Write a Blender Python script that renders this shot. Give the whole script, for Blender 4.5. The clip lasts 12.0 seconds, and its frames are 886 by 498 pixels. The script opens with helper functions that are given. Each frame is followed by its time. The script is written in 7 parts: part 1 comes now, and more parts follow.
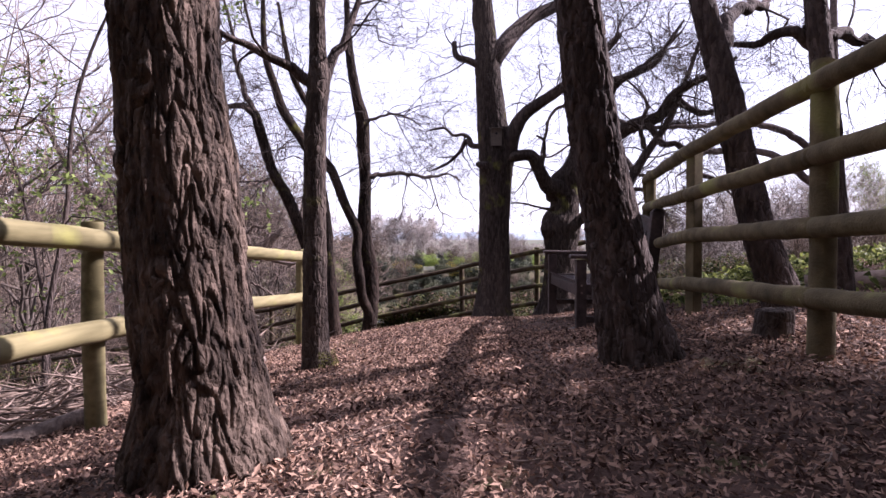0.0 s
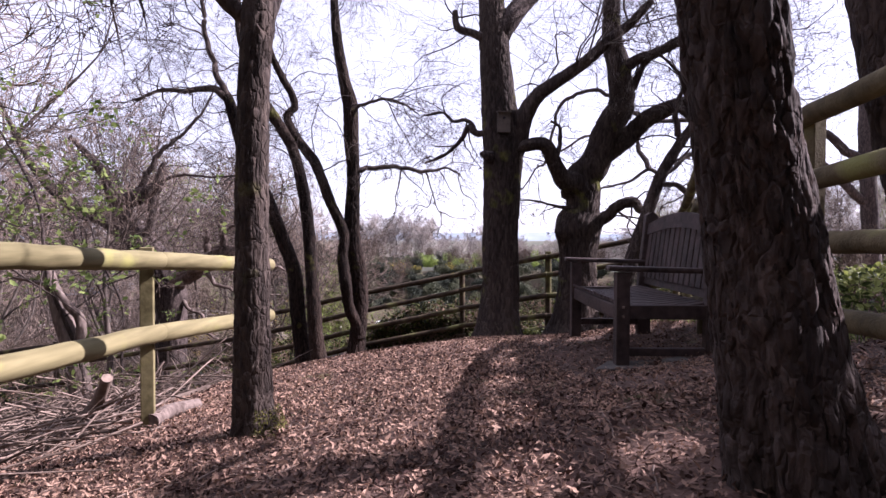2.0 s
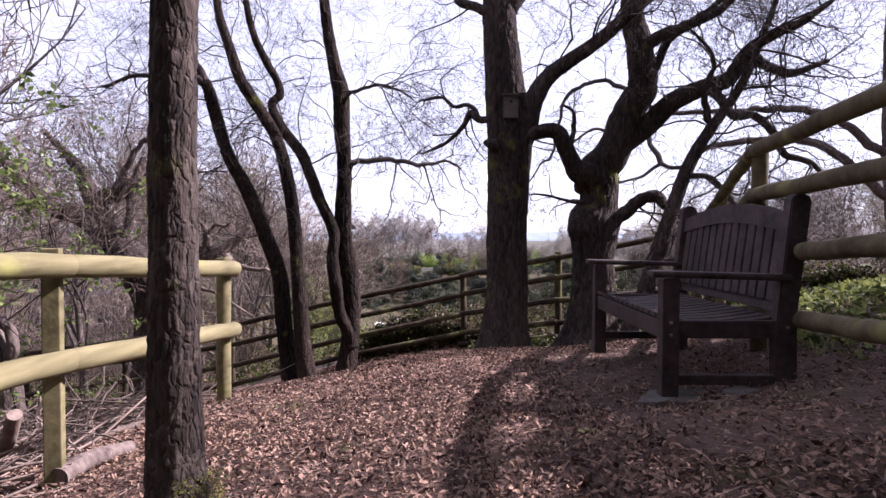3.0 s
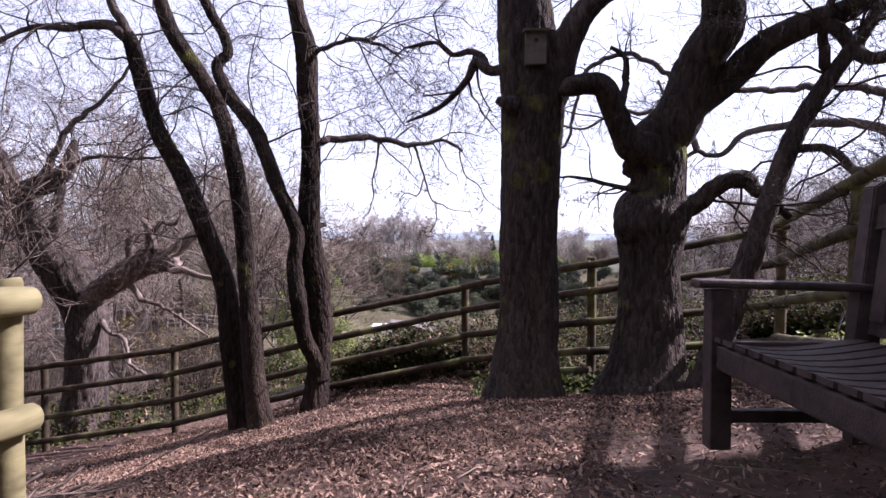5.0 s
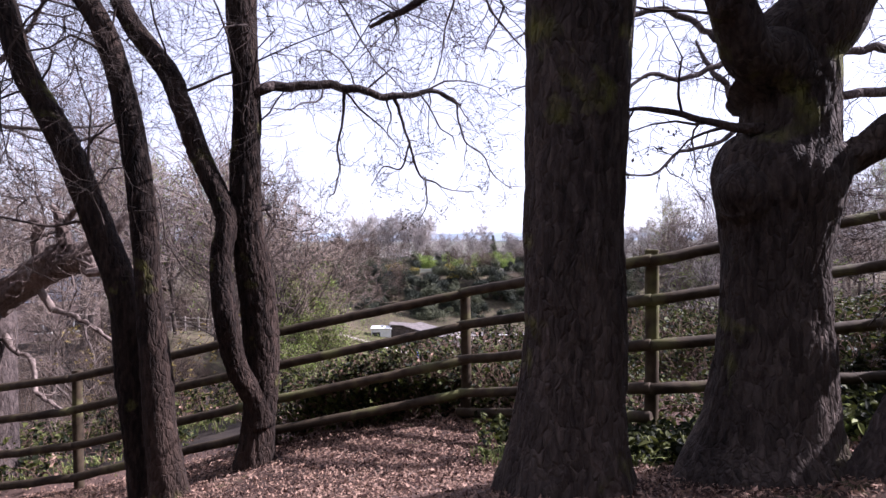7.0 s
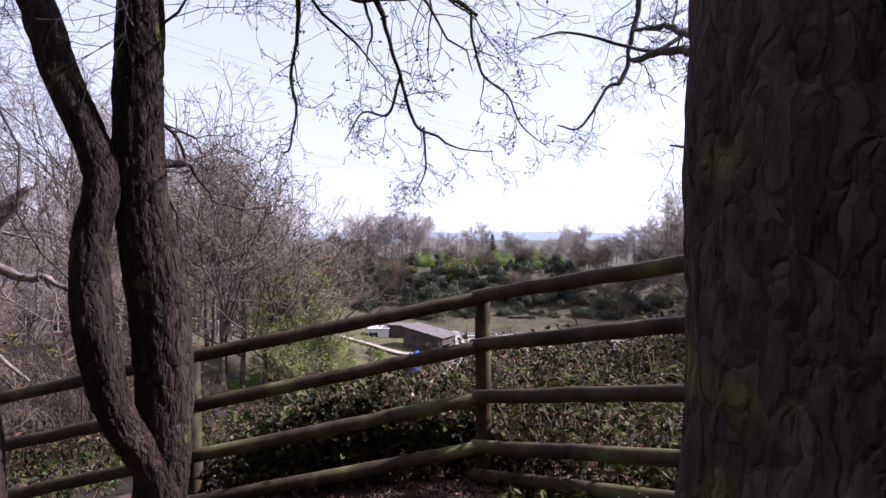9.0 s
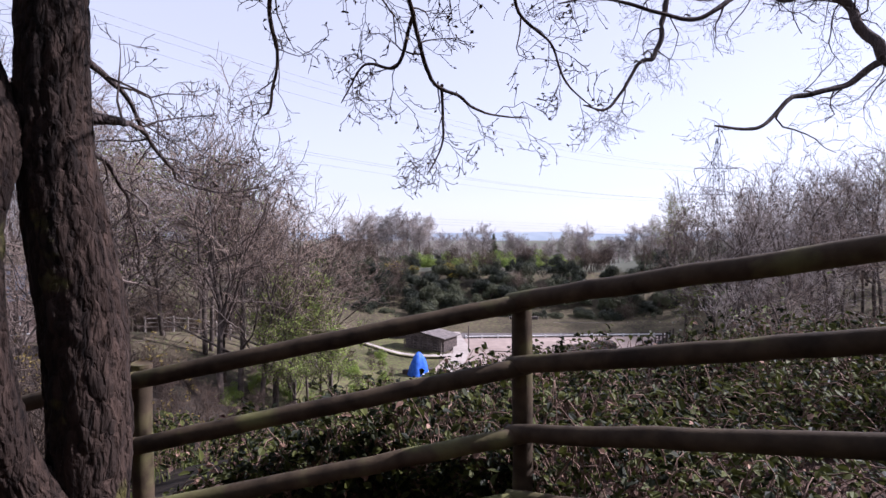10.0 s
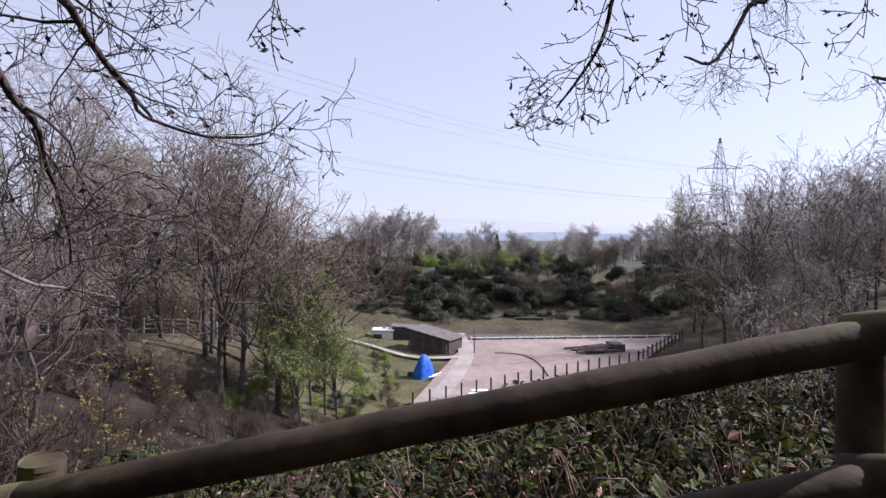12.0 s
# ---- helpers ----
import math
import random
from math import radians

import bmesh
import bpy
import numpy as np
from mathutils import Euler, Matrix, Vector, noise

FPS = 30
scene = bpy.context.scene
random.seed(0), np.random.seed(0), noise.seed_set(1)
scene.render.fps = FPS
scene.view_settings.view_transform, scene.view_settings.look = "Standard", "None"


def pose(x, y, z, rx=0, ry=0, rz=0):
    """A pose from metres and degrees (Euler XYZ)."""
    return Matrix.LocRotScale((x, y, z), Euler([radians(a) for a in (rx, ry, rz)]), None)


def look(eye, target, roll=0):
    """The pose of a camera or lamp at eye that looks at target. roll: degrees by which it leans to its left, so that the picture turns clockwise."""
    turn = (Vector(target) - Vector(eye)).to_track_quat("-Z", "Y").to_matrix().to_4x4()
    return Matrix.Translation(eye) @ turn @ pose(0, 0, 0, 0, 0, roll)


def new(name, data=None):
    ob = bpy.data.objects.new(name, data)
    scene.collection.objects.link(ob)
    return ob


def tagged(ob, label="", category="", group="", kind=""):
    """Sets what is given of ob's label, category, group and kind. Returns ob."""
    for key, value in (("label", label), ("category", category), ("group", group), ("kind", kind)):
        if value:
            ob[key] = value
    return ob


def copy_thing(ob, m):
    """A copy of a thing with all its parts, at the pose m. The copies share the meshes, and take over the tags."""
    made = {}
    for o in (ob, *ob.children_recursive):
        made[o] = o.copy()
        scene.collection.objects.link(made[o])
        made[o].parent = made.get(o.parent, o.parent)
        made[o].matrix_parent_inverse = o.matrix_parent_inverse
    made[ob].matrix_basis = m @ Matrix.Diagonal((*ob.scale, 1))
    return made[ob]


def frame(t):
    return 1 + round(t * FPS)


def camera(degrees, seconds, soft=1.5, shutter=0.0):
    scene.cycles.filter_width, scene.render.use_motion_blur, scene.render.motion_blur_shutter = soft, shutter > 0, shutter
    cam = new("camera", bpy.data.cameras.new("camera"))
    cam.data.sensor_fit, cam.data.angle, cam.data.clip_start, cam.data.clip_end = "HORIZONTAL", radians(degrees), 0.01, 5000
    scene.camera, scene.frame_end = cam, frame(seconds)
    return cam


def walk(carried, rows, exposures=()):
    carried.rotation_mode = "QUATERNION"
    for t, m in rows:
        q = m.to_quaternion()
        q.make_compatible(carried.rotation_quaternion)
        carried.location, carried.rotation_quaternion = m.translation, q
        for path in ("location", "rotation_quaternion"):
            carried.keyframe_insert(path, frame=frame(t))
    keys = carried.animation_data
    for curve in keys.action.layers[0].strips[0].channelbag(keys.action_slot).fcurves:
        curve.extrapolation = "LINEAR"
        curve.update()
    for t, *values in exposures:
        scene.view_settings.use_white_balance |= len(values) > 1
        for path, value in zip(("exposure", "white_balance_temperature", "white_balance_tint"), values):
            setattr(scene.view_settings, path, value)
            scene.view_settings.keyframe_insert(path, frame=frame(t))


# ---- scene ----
cam = camera(75.3, 12.0)
PATH = [
    (0, (0.61, 0.121, 0.851), (0.598, 2.12, 0.798), -0.1),
    (0.5, (0.603, 0.393, 0.859), (0.591, 2.392, 0.806), -0.0),
    (1, (0.606, 0.667, 0.862), (0.595, 2.666, 0.809), 0.1),
    (1.5, (0.603, 0.995, 0.866), (0.594, 2.995, 0.815), 0.2),
    (2, (0.621, 1.329, 0.868), (0.612, 3.328, 0.817), 0.2),
    (2.5, (0.627, 1.703, 0.86), (0.616, 3.703, 0.81), 0.1),
    (3, (0.621, 2.1, 0.852), (0.613, 4.1, 0.801), 0.1),
    (3.5, (0.643, 2.581, 0.853), (0.636, 4.58, 0.802), 0.3),
    (5.5, (0.652, 4.442, 0.851), (0.647, 6.441, 0.799), -0.1),
    (6, (0.67, 4.9, 0.846), (0.664, 6.899, 0.795), -0.2),
    (6.5, (0.685, 5.394, 0.805), (0.68, 7.393, 0.755), -0.2),
    (7, (0.719, 5.851, 0.725), (0.713, 7.85, 0.676), -0.2),
    (7.5, (0.734, 6.3, 0.673), (0.732, 8.3, 0.624), -0.2),
    (9.5, (0.619, 7.913, 0.55), (0.617, 9.912, 0.498), -0.0),
    (10, (0.55, 8.321, 0.512), (0.547, 10.32, 0.461), -0.0),
    (10.5, (0.431, 8.703, 0.471), (0.428, 10.703, 0.42), 0.0),
    (11, (0.294, 9.025, 0.448), (0.289, 11.024, 0.397), 0.0),
    (11.5, (0.155, 9.358, 0.427), (0.15, 11.357, 0.377), -0.0),
    (12, (0.042, 9.697, 0.41), (0.036, 11.697, 0.36), -0.0),
]
EXPOSURES = [(0, 1.54, 5960, 33), (3.5, 1.38, 5820, 31), (6, 1.42, 5720, 29), (7.5, 1.3, 5680, 28), (9.5, 1.0, 5680, 27), (12, 0.68, 5650, 23)]
walk(cam, [(t, look(eye, target, roll)) for t, eye, target, roll in PATH], EXPOSURES)

# ---- world and sun ----
SUN_AZ, SUN_EL = 78.0, 39.0  # degrees clockwise from +y, and above the horizon
world = bpy.data.worlds.new("world")
scene.world = world
world.use_nodes = True
wn, wl = world.node_tree.nodes, world.node_tree.links
sky = wn.new("ShaderNodeTexSky")
sky.sky_type, sky.sun_disc = "NISHITA", False
sky.sun_elevation, sky.sun_rotation = radians(SUN_EL), radians(SUN_AZ)
sky.air_density, sky.dust_density, sky.ozone_density = 1.0, 0.5, 1.0
haze = wn.new("ShaderNodeHueSaturation")
haze.inputs["Saturation"].default_value = 0.38
wn["Background"].inputs["Strength"].default_value = 0.1
wl.new(sky.outputs["Color"], haze.inputs["Color"])
veil = wn.new("ShaderNodeMix")  # thin spring haze evens the sky out
veil.data_type = "RGBA"
veil.inputs["Factor"].default_value = 0.55
veil.inputs["B"].default_value = (4.6, 4.78, 5.1, 1)
wl.new(haze.outputs["Color"], veil.inputs["A"])
wl.new(veil.outputs["Result"], wn["Background"].inputs["Color"])

lamp = bpy.data.lights.new("sun", "SUN")
lamp.energy, lamp.angle, lamp.color = 5.0, radians(0.6), (1.0, 0.94, 0.86)
sun = new("sun", lamp)
sun_dir = Vector((math.sin(radians(SUN_AZ)) * math.cos(radians(SUN_EL)), math.cos(radians(SUN_AZ)) * math.cos(radians(SUN_EL)), math.sin(radians(SUN_EL))))
sun.matrix_world = look(sun_dir * 60, (0, 0, 0))


# ---- materials ----
def material(name, dark, light, scale=20.0, rough=0.9, stretch=(1, 1, 1), bump=0.3, bump_scale=60.0, island=0.0, per_object=0.0, moss=None, spec=0.2, coarse=2.0, through_light=0.0, plates=0.0):
    """A two-scale mottled surface with relief. moss: (colour, amount). island: brightness spread from piece to piece."""
    m = bpy.data.materials.new(name)
    m.use_nodes = True
    n, l = m.node_tree.nodes, m.node_tree.links
    b = n["Principled BSDF"]
    b.inputs["Roughness"].default_value = rough
    b.inputs["Specular IOR Level"].default_value = spec
    tc, mp = n.new("ShaderNodeTexCoord"), n.new("ShaderNodeMapping")
    mp.inputs["Scale"].default_value = stretch
    l.new(tc.outputs["Object"], mp.inputs["Vector"])
    fine, wide = n.new("ShaderNodeTexNoise"), n.new("ShaderNodeTexNoise")
    fine.inputs["Scale"].default_value, wide.inputs["Scale"].default_value = scale, coarse
    fine.inputs["Detail"].default_value = 6.0
    l.new(mp.outputs["Vector"], fine.inputs["Vector"])
    l.new(mp.outputs["Vector"], wide.inputs["Vector"])
    add = n.new("ShaderNodeMath")
    add.operation = "MULTIPLY_ADD"
    add.inputs[1].default_value = 0.55
    l.new(wide.outputs["Fac"], add.inputs[0])
    half = n.new("ShaderNodeMath")
    half.operation = "MULTIPLY"
    half.inputs[1].default_value = 0.5
    l.new(fine.outputs["Fac"], half.inputs[0])
    l.new(half.outputs[0], add.inputs[2])
    ramp = n.new("ShaderNodeValToRGB")
    ramp.color_ramp.elements[0].position, ramp.color_ramp.elements[1].position = 0.38, 0.68
    ramp.color_ramp.elements[0].color, ramp.color_ramp.elements[1].color = (*dark, 1), (*light, 1)
    source = add.outputs[0]
    if island or per_object:
        if island:
            g = n.new("ShaderNodeNewGeometry")
            rnd = g.outputs["Random Per Island"]
        else:
            g = n.new("ShaderNodeObjectInfo")
            rnd = g.outputs["Random"]
        sh = n.new("ShaderNodeMath")
        sh.operation = "MULTIPLY_ADD"
        sh.inputs[1].default_value = island or per_object
        l.new(rnd, sh.inputs[0])
        off = n.new("ShaderNodeMath")
        off.operation = "SUBTRACT"
        off.inputs[1].default_value = (island or per_object) / 2
        l.new(source, off.inputs[0])
        l.new(off.outputs[0], sh.inputs[2])
        source = sh.outputs[0]
    l.new(source, ramp.inputs["Fac"])
    colour = ramp.outputs["Color"]
    if moss:
        mn = n.new("ShaderNodeTexNoise")
        mn.inputs["Scale"].default_value, mn.inputs["Detail"].default_value = 3.0, 8.0
        l.new(tc.outputs["Object"], mn.inputs["Vector"])
        mr = n.new("ShaderNodeValToRGB")
        mr.color_ramp.elements[0].position, mr.color_ramp.elements[1].position = 0.62 - 0.25 * moss[1], 0.74 - 0.2 * moss[1]
        l.new(mn.outputs["Fac"], mr.inputs["Fac"])
        mix = n.new("ShaderNodeMix")
        mix.data_type = "RGBA"
        l.new(mr.outputs["Color"], mix.inputs["Factor"])
        l.new(colour, mix.inputs["A"])
        mix.inputs["B"].default_value = (*moss[0], 1)
        colour = mix.outputs["Result"]
    l.new(colour, b.inputs["Base Color"])
    if plates:
        # fissured plates: cells drawn out along the trunk, each a shade of its own, with cracks between
        wob, mixv, vor, cell, cr, bp = (n.new(k) for k in ("ShaderNodeTexNoise", "ShaderNodeVectorMath", "ShaderNodeTexVoronoi", "ShaderNodeTexVoronoi", "ShaderNodeValToRGB", "ShaderNodeBump"))
        wob.inputs["Scale"].default_value, wob.inputs["Detail"].default_value = 7.0, 4.0
        l.new(tc.outputs["Object"], wob.inputs["Vector"])
        mixv.operation = "MULTIPLY_ADD"
        mixv.inputs[1].default_value = (0.09, 0.09, 0.09)
        l.new(wob.outputs["Color"], mixv.inputs[0])
        st = n.new("ShaderNodeVectorMath")
        st.operation = "MULTIPLY"
        st.inputs[1].default_value = (1, 1, 0.3)
        l.new(tc.outputs["Object"], st.inputs[0])
        l.new(st.outputs[0], mixv.inputs[2])
        vor.feature = "DISTANCE_TO_EDGE"
        for q in (vor, cell):
            q.inputs["Scale"].default_value = plates
            l.new(mixv.outputs[0], q.inputs["Vector"])
        cr.color_ramp.elements[0].position, cr.color_ramp.elements[1].position = 0.0, 0.22
        l.new(vor.outputs["Distance"], cr.inputs["Fac"])
        bp.inputs["Strength"].default_value, bp.inputs["Distance"].default_value = 1.0, 0.22 / plates
        l.new(cr.outputs["Color"], bp.inputs["Height"])
        tone = n.new("ShaderNodeMix")
        tone.data_type, tone.blend_type = "RGBA", "OVERLAY"
        tone.inputs["Factor"].default_value = 0.45
        grey = n.new("ShaderNodeRGBToBW")
        l.new(cell.outputs["Color"], grey.inputs["Color"])
        l.new(colour, tone.inputs["A"])
        l.new(grey.outputs["Val"], tone.inputs["B"])
        colour = tone.outputs["Result"]
        l.new(colour, b.inputs["Base Color"])
    if bump:
        bn, bu = n.new("ShaderNodeTexNoise"), n.new("ShaderNodeBump")
        bn.inputs["Scale"].default_value, bn.inputs["Detail"].default_value = bump_scale, 5.0
        bu.inputs["Strength"].default_value, bu.inputs["Distance"].default_value = bump, 0.02
        l.new(mp.outputs["Vector"], bn.inputs["Vector"])
        l.new(bn.outputs["Fac"], bu.inputs["Height"])
        if plates:
            l.new(bp.outputs["Normal"], bu.inputs["Normal"])
        l.new(bu.outputs["Normal"], b.inputs["Normal"])
    if through_light:
        tr, ms = n.new("ShaderNodeBsdfTranslucent"), n.new("ShaderNodeMixShader")
        ms.inputs["Fac"].default_value = through_light
        l.new(colour, tr.inputs["Color"])
        l.new(b.outputs["BSDF"], ms.inputs[1])
        l.new(tr.outputs["BSDF"], ms.inputs[2])
        l.new(ms.outputs["Shader"], n["Material Output"].inputs["Surface"])
    return m


MOSS = (0.13, 0.13, 0.03)
BARK_BIG = material("bark_furrowed", (0.012, 0.0075, 0.0062), (0.135, 0.098, 0.077), 30, 0.95, (1, 1, 0.5), 0.7, 110, coarse=7, plates=30)
BARK_OAK = material("bark_oak", (0.026, 0.0195, 0.0175), (0.095, 0.072, 0.06), 40, 0.95, (1, 1, 0.25), 0.5, 90, moss=(MOSS, 0.1), plates=34)
# reddish, darker version of the oak bark; backlit shade is put into it
BARK_BACKLIT = material("bark_reddish_shaded", (0.007, 0.0045, 0.0038), (0.052, 0.034, 0.026), 40, 0.95, (1, 1, 0.25), 0.6, 90, moss=(MOSS, 0.04), plates=30)
BARK_DARK = material("bark_dark", (0.032, 0.0245, 0.0228), (0.115, 0.088, 0.078), 40, 0.95, (1, 1, 0.3), 0.5, 90, plates=34)
BARK_TWIG = material("bark_twig", (0.022, 0.017, 0.015), (0.08, 0.06, 0.051), 12, 0.9, bump=0)
BUD = material("bud", (0.035, 0.026, 0.015), (0.11, 0.085, 0.045), 12, 0.8, bump=0)
BARK_DEAD = material("bark_dead", (0.07, 0.05, 0.043), (0.28, 0.22, 0.19), 30, 0.9, (1, 1, 0.4), 0.5, 50)
# distance haze is put into this paler, greyer twig colour
TWIG_HAZE = material("twig_hazed", (0.2, 0.175, 0.165), (0.4, 0.35, 0.32), 0.6, 0.95, bump=0, per_object=0.35, coarse=0.2)
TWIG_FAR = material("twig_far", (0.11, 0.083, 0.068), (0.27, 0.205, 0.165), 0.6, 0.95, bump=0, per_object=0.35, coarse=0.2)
BARK_FAR = material("bark_far", (0.05, 0.04, 0.034), (0.13, 0.105, 0.09), 2, 0.95, bump=0)
RAIL_NEW = material("rail_pale_wood", (0.1, 0.085, 0.04), (0.25, 0.215, 0.11), 26, 0.78, (1, 0.1, 1), 0.08, 60, moss=((0.25, 0.24, 0.08), 0.15), coarse=2.5)
RAIL_OLD = material("rail_weathered_wood", (0.025, 0.0175, 0.0115), (0.085, 0.062, 0.038), 14, 0.8, (1, 1, 1), 0.1, 60, moss=((0.13, 0.13, 0.05), 0.25), coarse=3)
RAIL_SIDE = material("rail_side_wood", (0.06, 0.048, 0.026), (0.165, 0.134, 0.074), 14, 0.85, (1, 1, 1), 0.25, 90, moss=((0.2, 0.2, 0.07), 0.2), coarse=3)
NEST = material("nest_box_wood", (0.07, 0.058, 0.05), (0.15, 0.125, 0.105), 20, 0.9)
BENCH_WOOD = material("bench_wood", (0.02, 0.013, 0.012), (0.08, 0.053, 0.049), 22, 0.65, (1, 1, 1), 0.2, 120, coarse=4, spec=0.4)
EARTH = material("earth", (0.04, 0.025, 0.02), (0.135, 0.083, 0.065), 14, 0.95, (1, 1, 1), 0.8, 40, coarse=1.2, moss=((0.1, 0.11, 0.035), 0.0))
LEAF_DRY = material("dry_leaves", (0.045, 0.022, 0.017), (0.36, 0.232, 0.17), 8, 0.8, bump=0, island=0.66, coarse=0.8, through_light=0.15)
STICK = material("stick_wood", (0.09, 0.064, 0.05), (0.3, 0.225, 0.185), 15, 0.9, bump=0.3)
BRAMBLE_LEAF = material("bramble_leaf", (0.01, 0.014, 0.004), (0.078, 0.087, 0.02), 6, 0.6, bump=0, island=0.75, coarse=1.0, through_light=0.25, spec=0.18)
MOSS_GREEN = material("moss_cushion", (0.05, 0.05, 0.012), (0.14, 0.13, 0.03), 9, 0.9, bump=0, island=0.5)
BANK_LEAF = material("bank_leaf", (0.045, 0.06, 0.016), (0.24, 0.27, 0.075), 5, 0.6, bump=0, island=0.6, coarse=1.0, through_light=0.35, spec=0.2)
OCHRE_LEAF = material("ochre_young_leaf", (0.11, 0.08, 0.025), (0.28, 0.215, 0.07), 5, 0.6, bump=0, island=0.5, through_light=0.4)
YOUNG_LEAF = material("young_leaf", (0.08, 0.12, 0.03), (0.24, 0.3, 0.09), 5, 0.6, bump=0, island=0.5, through_light=0.45)
GRASS_BLADE = material("grass_blade", (0.08, 0.11, 0.03), (0.3, 0.33, 0.11), 5, 0.6, bump=0, island=0.6, through_light=0.35)
STEM = material("bramble_stem", (0.08, 0.046, 0.035), (0.24, 0.16, 0.12), 6, 0.8, bump=0)
SHRUB_LEAF = material("shrub_leaf", (0.03, 0.036, 0.024), (0.1, 0.107, 0.06), 0.8, 0.7, bump=0, per_object=0.5, coarse=0.4)
SHRUB_PALE = material("spring_shrub_leaf", (0.13, 0.2, 0.04), (0.3, 0.36, 0.09), 0.8, 0.7, bump=0, coarse=0.4, through_light=0.3)
SHRUB_BROWN = material("bare_shrub", (0.05, 0.036, 0.028), (0.145, 0.107, 0.082), 0.8, 0.9, bump=0, per_object=0.4, coarse=0.4)
GORSE = material("gorse_flower", (0.3, 0.22, 0.02), (0.6, 0.45, 0.04), 1.5, 0.7, bump=0)
SLABSTONE = material("slab_stone", (0.06, 0.052, 0.048), (0.15, 0.135, 0.12), 12, 0.9)
SAND = material("arena_sand", (0.23, 0.18, 0.155), (0.34, 0.27, 0.235), 0.9, 0.95, bump=0.2, bump_scale=4, coarse=0.12)
GREY_SAND = material("grey_sand", (0.08, 0.07, 0.068), (0.13, 0.115, 0.11), 0.9, 0.95, bump=0.2, bump_scale=4, coarse=0.12)
CONCRETE = material("track_concrete", (0.26, 0.225, 0.2), (0.38, 0.335, 0.3), 1.5, 0.9, bump=0.1, coarse=0.3)
BARN_BOARD = material("barn_board", (0.045, 0.038, 0.036), (0.12, 0.095, 0.085), 2, 0.9, (1, 1, 6), 0.2, 12)
BARN_WALL = material("barn_wall_board", (0.08, 0.066, 0.06), (0.17, 0.14, 0.125), 2, 0.9, (1, 1, 6), 0.2, 12)
ROOF_GREY = material("roof_sheet", (0.1, 0.088, 0.085), (0.19, 0.165, 0.155), 1.5, 0.95, bump=0.1)
WHITE = material("white_paint", (0.66, 0.66, 0.64), (0.82, 0.82, 0.8), 3, 0.6, bump=0)
BLUE = material("blue_tarpaulin", (0.02, 0.08, 0.4), (0.05, 0.17, 0.65), 3, 0.5, bump=0.3, bump_scale=6)
BRICK_WALL = material("pale_house_wall", (0.42, 0.3, 0.25), (0.6, 0.46, 0.4), 3, 0.9, bump=0.1)
SLATE = material("slate", (0.08, 0.09, 0.12), (0.16, 0.17, 0.2), 4, 0.7, bump=0.1)
STEEL = material("galvanised_steel", (0.2, 0.21, 0.22), (0.3, 0.31, 0.33), 2, 0.5, bump=0)
GLASS_DARK = material("dark_window", (0.02, 0.02, 0.025), (0.04, 0.04, 0.05), 2, 0.15, bump=0, spec=0.6)
# blue haze of distance painted as the hills' base colour
HAZY_HILL = material("hazy_hill", (0.16, 0.2, 0.25), (0.24, 0.28, 0.32), 0.012, 1.0, bump=0, coarse=0.002)
GRASS_BANK = material("grassy_bank", (0.04, 0.036, 0.018), (0.14, 0.125, 0.06), 3.0, 0.95, bump=0.6, bump_scale=9, coarse=0.35, moss=((0.09, 0.12, 0.03), 0.35))
# near-black earth: the hollow's shade is put into the colour
SHADED_EARTH = material("shaded_hollow_earth", (0.01, 0.0075, 0.006), (0.042, 0.031, 0.023), 3.0, 0.95, bump=0.6, bump_scale=9, coarse=0.4)
BANK = material("rough_bank", (0.035, 0.028, 0.018), (0.11, 0.088, 0.055), 2.0, 0.95, bump=0.5, bump_scale=8, coarse=0.15, moss=((0.12, 0.14, 0.045), 0.2))
FIELD = material("far_field", (0.05, 0.06, 0.045), (0.135, 0.125, 0.09), 0.02, 1.0, bump=0, coarse=0.006)


# ---- mesh tools ----
def mesh_object(name, verts, faces, mat, parent=None, label="", smooth=True):
    me = bpy.data.meshes.new(name)
    me.from_pydata(np.asarray(verts, float).tolist(), [], [list(map(int, f)) for f in faces] if not isinstance(faces, np.ndarray) else faces.tolist())
    if smooth:
        me.polygons.foreach_set("use_smooth", np.ones(len(me.polygons), bool))
    if name in ("post", "rail", "wood"):
        me.set_sharp_from_angle(angle=radians(48))
    for one in mat if isinstance(mat, (list, tuple)) else [mat]:
        me.materials.append(one)
    ob = new(name, me)
    if parent is not None:
        ob.parent = parent
    if label:
        tagged(ob, label)
    return ob


def thing(name, at, label, category, group="", turn=0.0):
    root = new(name)
    root.empty_display_size = 0.2
    root.matrix_world = pose(*at, 0, 0, turn)
    return tagged(root, label, category, group)


def part(name, bm, mat, parent, label="", smooth=False):
    me = bpy.data.meshes.new(name)
    bm.to_mesh(me)
    bm.free()
    me.materials.append(mat)
    if smooth:
        me.polygons.foreach_set("use_smooth", np.ones(len(me.polygons), bool))
    ob = new(name, me)
    ob.parent = parent
    return tagged(ob, label) if label else ob


def box(size, m=None, bevel=0.006):
    bm = bmesh.new()
    bmesh.ops.create_cube(bm, size=1.0)
    bmesh.ops.scale(bm, vec=size, verts=bm.verts)
    if bevel:
        bmesh.ops.bevel(bm, geom=bm.edges[:], offset=bevel, segments=2, affect="EDGES", profile=0.6)
    if m is not None:
        bmesh.ops.transform(bm, matrix=m, verts=bm.verts)
    return bm


